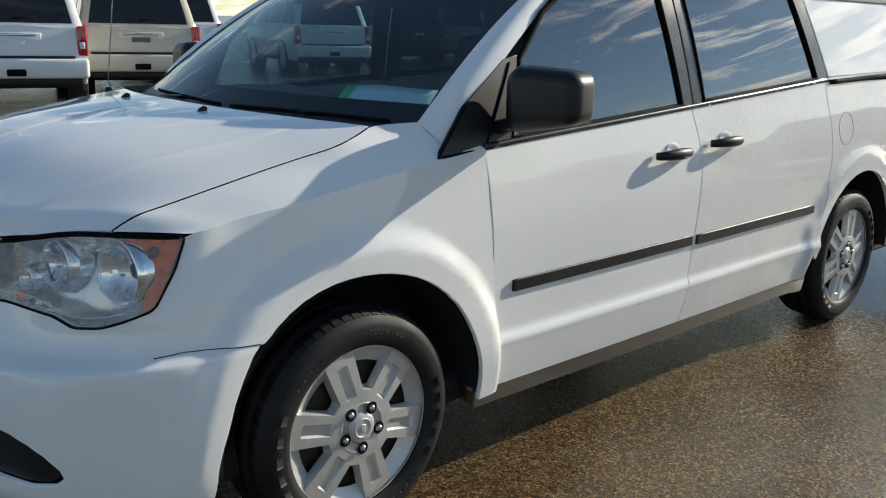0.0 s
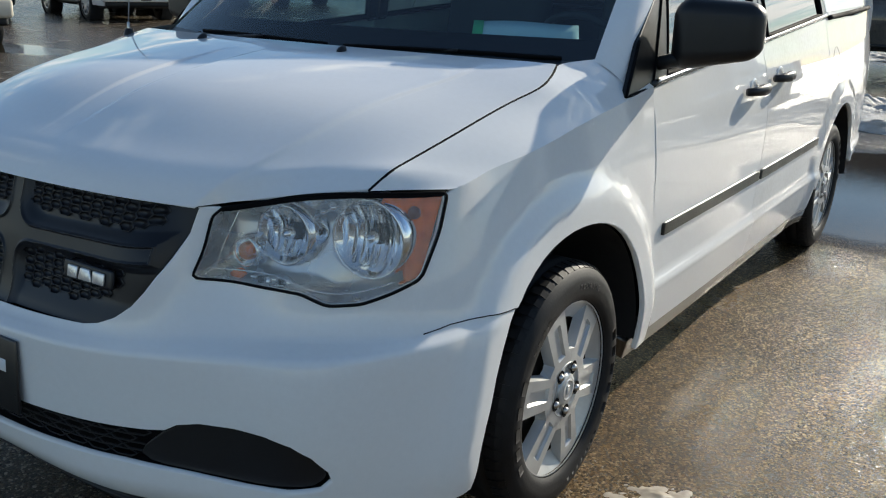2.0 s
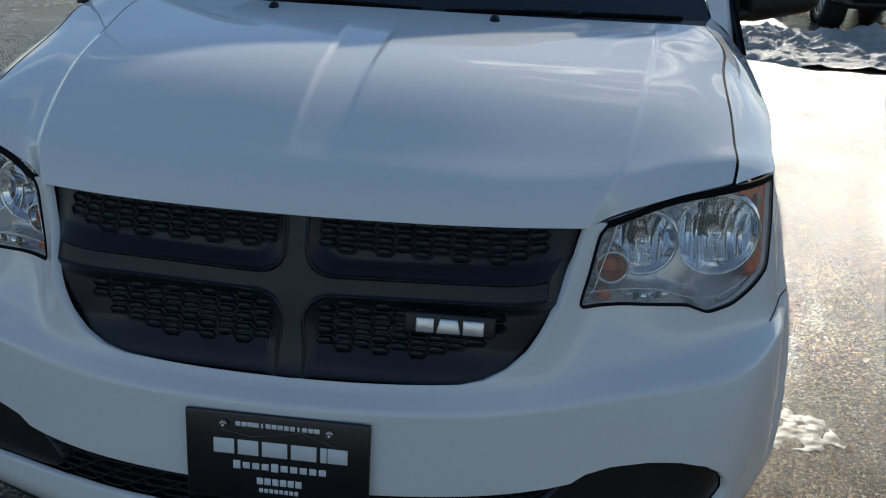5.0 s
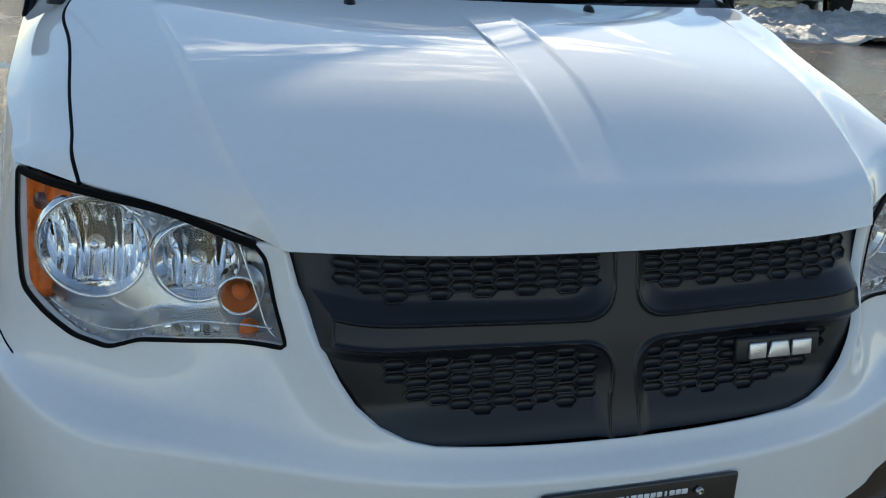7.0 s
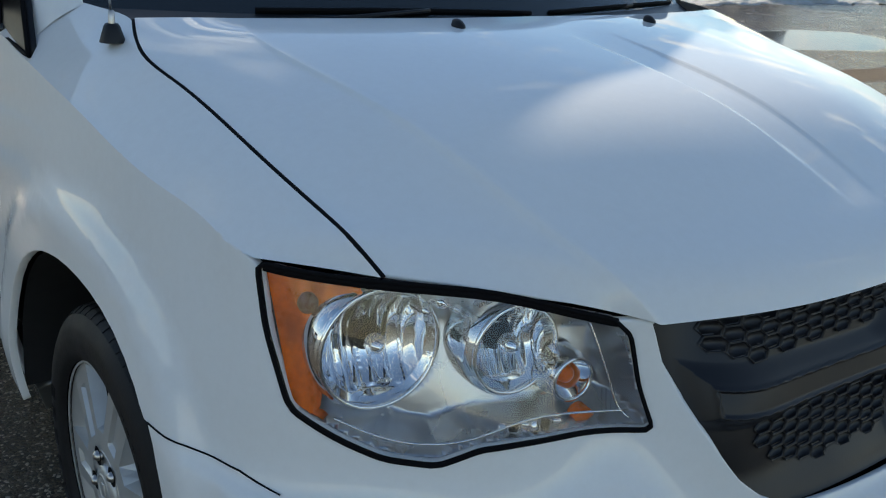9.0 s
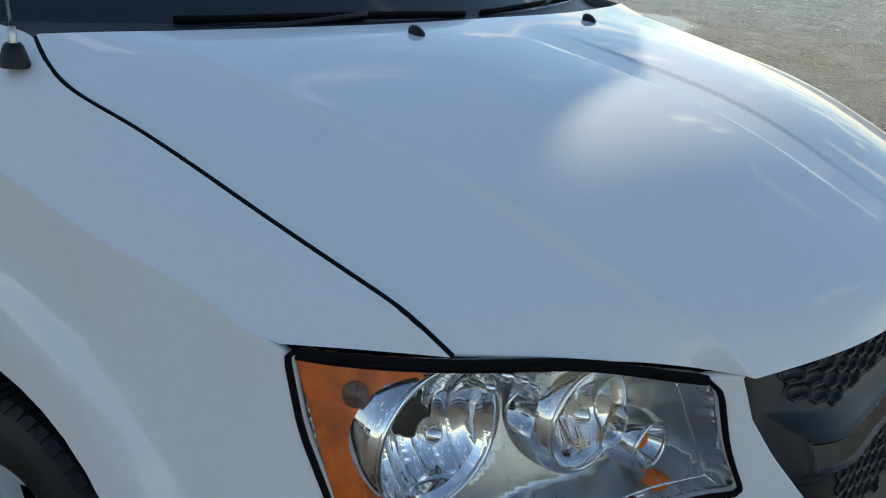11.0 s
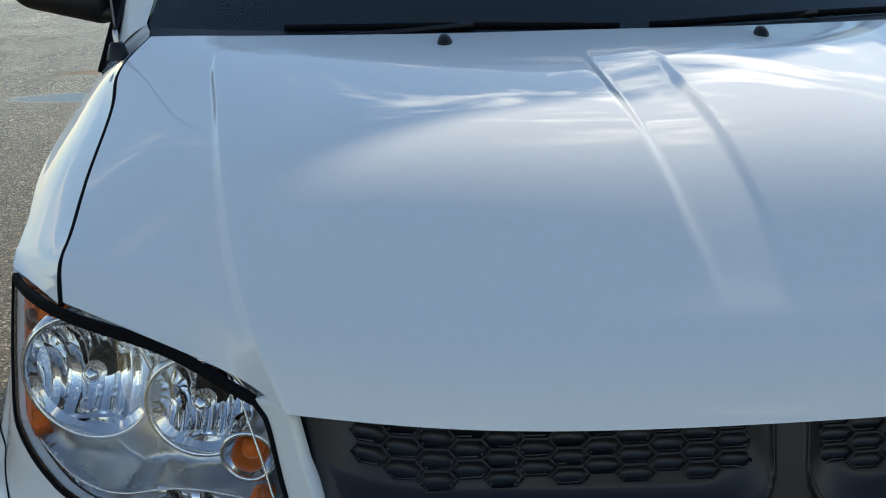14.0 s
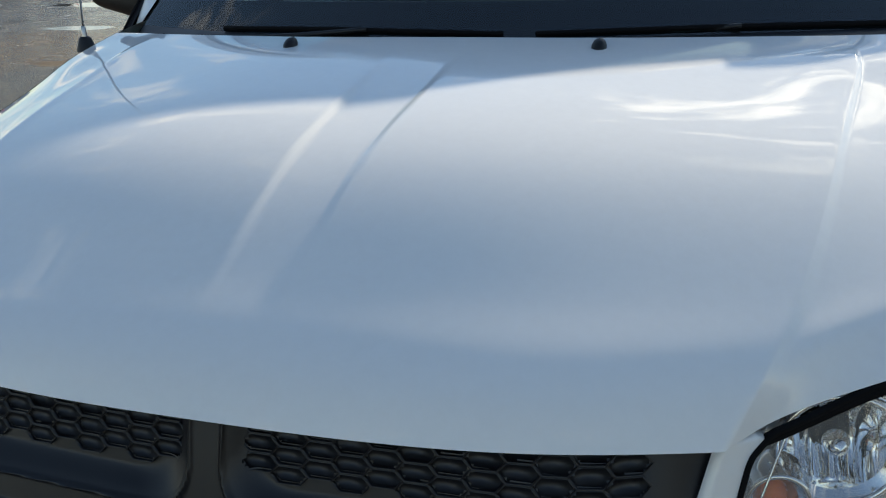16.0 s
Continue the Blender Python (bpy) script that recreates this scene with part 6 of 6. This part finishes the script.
def ground_material():
    m, nt, b = material("wet_asphalt")
    co = nt.nodes.new("ShaderNodeTexCoord").outputs["Object"]
    vo = nt.nodes.new("ShaderNodeTexVoronoi")
    vo.inputs["Scale"].default_value = 150.0
    vo.inputs["Randomness"].default_value = 0.9
    nt.links.new(co, vo.inputs["Vector"])
    fine = noise_node(nt, 190.0, 4.0, 0.7)
    big = noise_node(nt, 0.33, 5.0, 0.6)
    mid = noise_node(nt, 1.7, 6.0, 0.6)
    pick = nt.nodes.new("ShaderNodeSeparateColor")
    nt.links.new(vo.outputs["Color"], pick.inputs["Color"])
    stones = ramp(nt, pick.outputs["Red"], [(0.0, (0.020, 0.014, 0.009)), (0.35, (0.074, 0.049, 0.021)), (0.75, (0.160, 0.105, 0.048)), (1.0, (0.34, 0.25, 0.14))])
    grey = ramp(nt, pick.outputs["Red"], [(0.1, (0.015, 0.015, 0.015)), (0.5, (0.055, 0.053, 0.049)), (0.85, (0.12, 0.115, 0.105)), (0.97, (0.48, 0.46, 0.42))])
    muddy = spots(nt, co, ((2.2, 1.2, 3.4, 4.0, 0.9), (9.0, 4.0, 7.0, 5.0, 0.6), (-7.0, 8.0, 4.5, 3.5, 0.7)), 1.0)
    mud = ramp(nt, level(nt, mid.outputs["Fac"], 0.35, muddy.outputs[0]).outputs[0], [(0.22, 0.25), (0.45, 1.0)])
    stones = blend(nt, mud.outputs["Color"], grey.outputs["Color"], stones.outputs["Color"])
    dirt = ramp(nt, mid.outputs["Fac"], [(0.34, (0.62, 0.58, 0.52)), (0.68, (1.0, 0.94, 0.84))])
    mul = nt.nodes.new("ShaderNodeMix")
    mul.data_type, mul.blend_type = "RGBA", "MULTIPLY"
    mul.inputs["Factor"].default_value = 1.0
    nt.links.new(stones.outputs["Result"], mul.inputs["A"])
    nt.links.new(dirt.outputs["Color"], mul.inputs["B"])
    # standing water
    water = spots(nt, co, ((1.0, 5.0, 1.7, 3.0, 0.50), (10.0, 5.2, 3.2, 1.5, 0.42), (4.3, 5.4, 2.2, 1.0, 0.34), (-2.3, 5.35, 1.8, 0.42, 0.36), (-1.9, 3.8, 0.9, 0.9, 0.20),
                           (-8.4, 9.4, 1.2, 0.5, 0.36), (-6.4, 8.0, 0.9, 0.30, 0.34), (-10.5, 12.6, 3.0, 1.0, 0.36), (-11.4, 6.4, 3.0, 1.6, 0.26)))
    wet = ramp(nt, level(nt, big.outputs["Fac"], 0.55, water.outputs[0]).outputs[0], [(0.39, 0.0), (0.47, 1.0)])
    # dry, sandy patches
    sandy = spots(nt, co, ((-2.6, 6.4, 1.1, 0.38, 0.40), (8.0, 3.3, 3.4, 0.8, 0.40), (-6.2, 6.5, 1.8, 0.55, 0.36), (3.4, 4.3, 1.5, 0.35, 0.34)))
    # a gleaming film of water beside the van, its rim drawn out by tyre tracks
    filmy = spots(nt, co, ((2.25, 1.3, 2.0, 3.5, 0.60), (0.98, 2.75, 0.35, 0.5, 0.40)))
    film = ramp(nt, level(nt, mid.outputs["Fac"], 0.35, filmy.outputs[0]).outputs[0], [(0.30, 0.0), (0.42, 1.0)])
    tracks = spots(nt, co, ((1.03, 0.93, 0.12, 0.75, 0.45), (1.18, 0.82, 0.12, 0.70, 0.52), (1.33, 0.75, 0.13, 0.60, 0.34), (1.50, 1.30, 0.16, 1.10, 0.36), (0.98, 2.70, 0.25, 0.45, 0.36)))
    track = ramp(nt, level(nt, noise_node(nt, 5.0, 5.0, 0.65).outputs["Fac"], 0.5, tracks.outputs[0]).outputs[0], [(0.42, 0.0), (0.62, 1.0)])
    sand = ramp(nt, level(nt, mid.outputs["Fac"], 0.5, sandy.outputs[0]).outputs[0], [(0.46, 0.0), (0.58, 1.0)])
    grit = noise_node(nt, 35.0, 8.0, 0.7)
    sand_col = ramp(nt, grit.outputs["Fac"], [(0.3, (0.09, 0.066, 0.042)), (0.7, (0.22, 0.17, 0.115))])
    base = blend(nt, sand.outputs["Color"], mul.outputs["Result"], sand_col.outputs["Color"])
    pf = nt.nodes.new("ShaderNodeMath")
    pf.operation, pf.inputs[1].default_value = "MULTIPLY", 0.8
    nt.links.new(wet.outputs["Color"], pf.inputs[0])
    pool = blend(nt, pf.outputs[0], base.outputs["Result"], (0.018, 0.015, 0.012, 1))
    nt.links.new(pool.outputs["Result"], b.inputs["Base Color"])
    damp = ramp(nt, mid.outputs["Fac"], [(0.35, 0.17), (0.68, 0.30)])
    rough = blend(nt, film.outputs["Color"], damp.outputs["Color"], 0.12, "FLOAT")
    rough = blend(nt, sand.outputs["Color"], rough.outputs["Result"], 0.62, "FLOAT")
    rough = blend(nt, wet.outputs["Color"], rough.outputs["Result"], 0.035, "FLOAT")
    nt.links.new(rough.outputs["Result"], b.inputs["Roughness"])
    hgt = nt.nodes.new("ShaderNodeMath")
    hgt.operation = "SUBTRACT"
    nt.links.new(fine.outputs["Fac"], hgt.inputs[0])
    nt.links.new(vo.outputs["Distance"], hgt.inputs[1])
    relief = blend(nt, wet.outputs["Color"], 0.85, 0.03, "FLOAT")
    bp = bump(nt, b, hgt.outputs[0], 0.5, 0.0026)
    nt.links.new(relief.outputs["Result"], bp.inputs["Strength"])
    gloss = blend(nt, film.outputs["Color"], 0.09, 0.26, "FLOAT")
    gloss = blend(nt, track.outputs["Color"], gloss.outputs["Result"], 0.50, "FLOAT")
    nt.links.new(gloss.outputs["Result"], b.inputs["Specular IOR Level"])
    return m


M_ASPHALT = ground_material()
gx = np.concatenate([-np.geomspace(1500, 16, 16), np.linspace(-14, 18, 65), np.geomspace(20, 1500, 16)])
gyv = np.concatenate([-np.geomspace(1500, 8, 16), np.linspace(-6, 20, 53), np.geomspace(22, 1500, 16)])
gv = [(x, y, 0.012 * noise.noise((x * 0.35, y * 0.35, 0.4)) * min(1.0, max(0.0, math.hypot(x, y - 1.5) - 3.2) / 3) * (1 if math.hypot(x, y) < 60 else 0)) for y in gyv for x in gx]
nx = len(gx)
gf = [(j * nx + i, j * nx + i + 1, (j + 1) * nx + i + 1, (j + 1) * nx + i) for j in range(len(gyv) - 1) for i in range(nx - 1)]
tagged(part("ground", (np.array(gv), gf), M_ASPHALT), "wet brown asphalt car park with puddles", "ground", kind="structure")


def snow_material(dirty):
    m, nt, b = material("old_snow")
    n = noise_node(nt, 5.0, 8.0, 0.65)
    r = ramp(nt, n.outputs["Fac"], [(0.35, (0.80 - 0.35 * dirty, 0.81 - 0.38 * dirty, 0.83 - 0.42 * dirty)), (0.62, (0.62 - 0.2 * dirty, 0.60 - 0.22 * dirty, 0.56 - 0.24 * dirty)), (0.82, (0.30 - 0.1 * dirty, 0.26 - 0.1 * dirty, 0.21 - 0.08 * dirty))])
    nt.links.new(r.outputs["Color"], b.inputs["Base Color"])
    b.inputs["Roughness"].default_value = 0.6
    bump(nt, b, noise_node(nt, 9.0, 10.0, 0.78, stretch=(0.5, 1.3, 1.0)).outputs["Fac"], 1.0, 0.12)
    return m


M_SNOW = snow_material(0.12)
M_CLUMP = simple("sandy_slush", (0.36, 0.31, 0.24), 0.55, var=0.25, scale=30, bumps=0.5, bscale=120)


def snow_patch(name, cx, cy, lx, ly, height, seed, mat, label, n=48):
    """A ragged heap of snow lying on the ground."""
    def pt(u, v):
        x, y = (2 * u - 1), (2 * v - 1)
        q = noise.fractal((x * 4.0 * max(1, lx / max(ly, 0.01)) * 0.6 + seed, y * 2.2, seed * 1.7), 0.9, 2.1, 5)
        rr = (abs(x) ** (2 if lx < 2 * ly else 5) + y * y) ** 0.5
        edge = 1 - rr * 1.12 - 0.38 * noise.fractal((x * lx / ly * 1.6 + seed * 3.1, y * 1.6, 2.0), 0.9, 2.0, 4)
        h = height * (0.30 + 0.75 * abs(q) + 0.65 * abs(noise.fractal((x * lx * 2.2 + seed, y * ly * 4.5, 4.0), 0.7, 2.2, 5))) * max(0.0, edge) ** 0.5 if edge > 0 else -0.03
        return (cx + x * lx, cy + y * ly, h - 0.004)
    ob = part(name, grid(pt, int(n * max(1, min(4, lx / ly))), n), mat)
    return tagged(ob, label, "snow", kind="stuff")


snow_patch("snow_clump", 1.20, 0.14, 0.19, 0.14, 0.016, 3.1, M_CLUMP, "small melting clump of sandy snow on asphalt", 40)
snow_patch("snow_bank", 5.2, 9.0, 6.2, 1.7, 0.22, 7.7, M_SNOW, "trodden dirty snow bank along the parking row", 100)
snow_patch("snow_bank", 15.5, 9.6, 4.5, 1.2, 0.16, 2.4, M_SNOW, "low snow bank beside parked cars", 44)
snow_patch("snow_bank", -1.6, 17.5, 5.0, 0.9, 0.12, 9.2, M_SNOW, "thin strip of snow at the far edge", 40)
snow_patch("snow_patch", 10.5, 13.2, 4.5, 0.7, 0.06, 5.5, M_SNOW, "flat patch of old snow", 36)


# ---- parked cars ----
M_CAR_WHITE = paint("parked_white_paint", (0.80, 0.80, 0.79), 0.10)
M_CAR_BEIGE = paint("parked_beige_paint", (0.60, 0.55, 0.45), 0.10)
M_CAR_BLACK = paint("parked_black_paint", (0.012, 0.013, 0.015), 0.25)
M_CAR_GREY = paint("parked_grey_paint", (0.22, 0.23, 0.24), 0.3)
M_PRIVACY = simple("privacy_glass", (0.012, 0.013, 0.015), 0.06, var=0.2)
M_RED = simple("red_lamp_plastic", (0.45, 0.012, 0.015), 0.15, coat=0.8, var=0.2)


def suv(name, m, body_mat, label, length=5.2, width=2.03, height=1.90, pickup=False):
    """A large parked car: origin under its middle, its rear towards -y."""
    car = tagged(new(name), label, "pickup truck" if pickup else "car")
    hw, hl = width / 2, length / 2

    def prof(y):
        """Half-width factor and roof height along the car."""
        t = (y + hl) / length
        if pickup:
            z = 1.22 if t < 0.40 else (height if t < 0.70 else 1.18)
        else:
            z = height if t < 0.68 else 1.18
        return z

    low_z, belt_z = 0.37, 1.19
    ys = np.linspace(-hl, hl, 41)

    def lower(u, v):
        y = ys[0] + v * length
        t = v
        end = 1 - 0.10 * smooth01(0.90, 1.0, t) - 0.05 * smooth01(0.06, 0.0, t)
        a = u * math.pi
        top = belt_z - 0.10 * smooth01(0.80, 1.0, t)
        pts = [(-1.0, low_z), (-1.02, 0.57), (-1.03, 0.86), (-0.985, top - 0.08), (-0.94, top), (-0.5, top + 0.035), (0.5, top + 0.035), (0.94, top), (0.985, top - 0.08), (1.03, 0.86), (1.02, 0.57), (1.0, low_z)]
        k = min(10, int(u * 11))
        f = u * 11 - k
        x = pts[k][0] * (1 - f) + pts[k + 1][0] * f
        z = pts[k][1] * (1 - f) + pts[k + 1][1] * f
        bulge = 0.06 * math.sin(math.pi * min(1, max(0, (z - low_z) / 0.8)))
        yy = y + (bulge if v == 1 else (-bulge if v == 0 else 0))
        return (x * hw / 1.03 * end, yy, z)

    body = part("body", grid(lower, 33, 40), body_mat, car)
    part("rear_panel", grid(lambda a, b: tuple(np.array(lower(a * 0.5, 0)) * (1 - b) + np.array(lower(1 - a * 0.5, 0)) * b - (0, 0.03 * math.sin(math.pi * b), 0)), 16, 12), body_mat, car)
    part("front_panel", grid(lambda a, b: tuple(np.array(lower(a * 0.5, 1)) * b + np.array(lower(1 - a * 0.5, 1)) * (1 - b) + (0, 0.05 * math.sin(math.pi * b), 0)), 16, 12), body_mat, car)
    # cabin
    y0, y1 = (-hl + 0.10, hl * 0.36) if not pickup else (-hl * 0.18, hl * 0.40)

    def cabin(u, v):
        ya, yb = y0 + 0.0, y1 + 0.75
        yt0, yt1 = y0 + 0.30, y1
        a = u * 2 - 1
        zt = belt_z - 0.01 + (height - belt_z + 0.01) * v
        yy0, yy1 = ya + (yt0 - ya) * v ** 1.3, yb + (yt1 - yb) * v
        w = hw * (0.94 - 0.17 * v)
        per = [(-w, yy0), (w, yy0), (w, yy1), (-w, yy1)]
        s4 = u * 4
        k = int(s4) % 4
        f = s4 - int(s4)
        p, q = per[k], per[(k + 1) % 4]
        return (p[0] + (q[0] - p[0]) * f, p[1] + (q[1] - p[1]) * f, zt)

    part("cabin", grid(cabin, 64, 8, closed=True), body_mat, car)
    top = [cabin(q, 1.0) for q in (0, 0.25, 0.5, 0.75)]
    part("roof", grid(lambda a, b: tuple((np.array(top[0]) * (1 - a) + np.array(top[1]) * a) * (1 - b) + (np.array(top[3]) * (1 - a) + np.array(top[2]) * a) * b + (0, 0, 0.045 * math.sin(math.pi * a) ** 0.5 * math.sin(math.pi * (0.1 + 0.85 * b)))), 12, 12), body_mat, car)

    def pane(q0, q1, v0, v1, nm="window"):
        c = np.array((0, (y0 + y1) / 2, 1.5))

        def pt(a, b):
            p = np.array(cabin(q0 + (q1 - q0) * a, v0 + (v1 - v0) * b))
            d = p - c
            d[2] = 0
            return tuple(p + 0.008 * d / max(0.1, np.linalg.norm(d)))
        part(nm, grid(pt, 8, 5), M_PRIVACY, car, "dark privacy glass")

    pane(0.018, 0.232, 0.10, 0.86, "rear_window")
    pane(0.265, 0.325, 0.12, 0.84)
    pane(0.335, 0.405, 0.12, 0.84)
    pane(0.412, 0.475, 0.12, 0.80)
    pane(0.52, 0.73, 0.10, 0.88, "windscreen")
    pane(0.775, 0.838, 0.12, 0.80)
    pane(0.845, 0.915, 0.12, 0.84)
    pane(0.925, 0.985, 0.12, 0.84)
    rear_y = -hl
    for s in (1, -1):
        part("tail_lamp", rbox((0.15, 0.16, 0.44), (s * (hw - 0.095), rear_y + 0.01, 1.00), 0.03, 3), M_RED, car, "red tail lamp")
        part("tail_lamp_clear", rbox((0.08, 0.06, 0.10), (s * (hw - 0.10), rear_y - 0.05, 0.94), 0.015, 2), M_PLATE_WHITE, car)
        part("headlamp", rbox((0.34, 0.14, 0.20), (s * (hw - 0.26), hl + 0.005, 0.90), 0.04, 3), M_HOUSING, car, "bright headlamp")
        part("roof_rail", tube([(s * hw * 0.72, y0 + 0.4, height + 0.02), (s * hw * 0.72, y0 + 0.5, height + 0.06), (s * hw * 0.72, y1 - 0.2, height + 0.06), (s * hw * 0.72, y1 - 0.1, height + 0.02)], 0.018, 6), M_BLACK_PLASTIC, car)
        part("side_mirror", rbox((0.20, 0.12, 0.17), (s * (hw + 0.13), y1 + 0.45, 1.24), 0.04, 3), body_mat, car)
        part("running_board", rbox((0.10, length * 0.44, 0.05), (s * (hw - 0.02), 0, 0.40), 0.015, 2), M_BLACK_PLASTIC, car)
        part("door_line", rbox((0.006, 0.008, 0.62), (s * (hw + 0.0), 0.10, 0.80), 0.002, 1), M_GAP, car)
    part("rear_bumper", rbox((width * 0.98, 0.22, 0.30), (0, rear_y - 0.05, 0.61), 0.06, 4), body_mat, car)
    part("bumper_step", rbox((width * 0.80, 0.06, 0.05), (0, rear_y - 0.10, 0.765), 0.015, 2), M_BLACK_PLASTIC, car)
    part("bumper_valance", rbox((width * 0.90, 0.16, 0.14), (0, rear_y, 0.41), 0.04, 3), M_BLACK_PLASTIC, car)
    part("tow_hitch", rbox((0.26, 0.08, 0.10), (0, rear_y - 0.14, 0.55), 0.02, 2), M_GAP, car)
    holder = part("plate_recess", rbox((0.74, 0.04, 0.27), (0, rear_y - 0.04, 0.98), 0.03, 3), body_mat, car)
    part("rear_plate", rbox((0.31, 0.02, 0.16), (0, rear_y - 0.065, 0.95), 0.01, 2), M_PLATE_GREY if body_mat is M_CAR_BEIGE else M_PLATE_WHITE, car, "number plate, blank")
    part("garnish", rbox((0.60, 0.03, 0.035), (0, rear_y - 0.065, 1.085), 0.012, 2), M_CHROME, car)
    part("front_bumper", rbox((width * 0.95, 0.22, 0.28), (0, hl + 0.02, 0.56), 0.07, 4), body_mat if not pickup else M_BLACK_PLASTIC, car)
    part("front_grille", rbox((width * 0.5, 0.06, 0.30), (0, hl + 0.045, 0.90), 0.03, 3), M_GRILLE, car)
    part("chassis", rbox((width * 0.86, length * 0.92, 0.16), (0, 0, 0.38), 0.03, 1), M_DARK, car)
    part("rear_wiper", tube([(0.0, rear_y + 0.12, 1.31), (0.32, rear_y + 0.14, 1.34)], 0.010, 6), M_GAP, car)
    for s in (1, -1):
        for wy in (-length * 0.29, length * 0.305):
            wh = part("wheel", side(join(lathe([(0.0, 0.20), (0.02, 0.37), (0.06, 0.392), (0.22, 0.392), (0.26, 0.37), (0.262, 0.285), (0.25, 0.27)], 40), ), s), M_TYRE, car, "black tyre")
            wh.location = (s * (hw - 0.27), wy, 0.392)
            sp = [rbox((0.03, 0.045, 0.22), (0.245, 0, 0.135), 0.008, 2)]
            spokes = []
            for k in range(10):
                mm = np.array(Matrix.Rotation(2 * math.pi * k / 10, 3, "X"))
                spokes.append((np.asarray(sp[0][0]) @ mm.T, sp[0][1]))
            spokes.append(lathe([(0.25, 0.245), (0.262, 0.262), (0.256, 0.275), (0.24, 0.27)], 40))
            spokes.append(lathe([(0.262, 0.0), (0.258, 0.055), (0.23, 0.06)], 20))
            part("alloy_rim", side(join(*spokes), s), M_COVER, wh, "bright alloy spokes")
            part("rim_well", side(lathe([(0.20, 0.0), (0.20, 0.25), (0.25, 0.265)], 30), s), M_DARK, wh)
            part("arch_liner", side(lathe([(hw - 0.30, 0.46), (hw - 0.008, 0.46), (hw + 0.004, 0.44), (hw + 0.004, 0.40)], 32, "x", (0, wy, 0.40)), s), M_DARK, car)
    car.matrix_world = m
    return car


def park(x, y, heading, mat, label, **kw):
    """Parks a car with its middle at x, y."""
    suv("pickup" if kw.get("pickup") else "suv", pose(x, y, 0, 0, 0, heading), mat, label, **kw)


# the row behind the van, seen from the rear
for x, y, mat, label in ((-13.75, 3.95, M_CAR_WHITE, "white sport utility car parked with its rear to the lane"), (-14.74, 6.33, M_CAR_BEIGE, "beige sport utility car parked with its rear to the lane"),
                         (-20.75, 10.2, M_CAR_WHITE, "white sport utility car parked further back, beyond a beige one"), (-18.8, 13.3, M_CAR_WHITE, "white sport utility car seen through the windscreen"), (-20.99, 15.92, M_CAR_GREY, "grey sport utility car in the row"), (-22.0, 19.0, M_CAR_BLACK, "black sport utility car in the row"), (-23.0, 22.0, M_CAR_GREY, "grey sport utility car further along the row"), (-24.0, 25.2, M_CAR_BLACK, "black sport utility car at the end of the row")):
    park(x, y, 72.5, mat, label)
# dark cars beyond the snow bank
park(-0.65, 15.7, -90, M_CAR_BLACK, "black sport utility car parked side-on behind the snow", length=5.0)
park(5.3, 13.6, 180, M_CAR_BLACK, "black pickup truck facing the lane behind the snow", pickup=True, length=5.8)
park(9.6, 12.2, 150, M_CAR_BLACK, "dark sport utility car parked at an angle on snow")
park(16.5, 12.6, 165, M_CAR_GREY, "grey sport utility car parked beyond the snow")
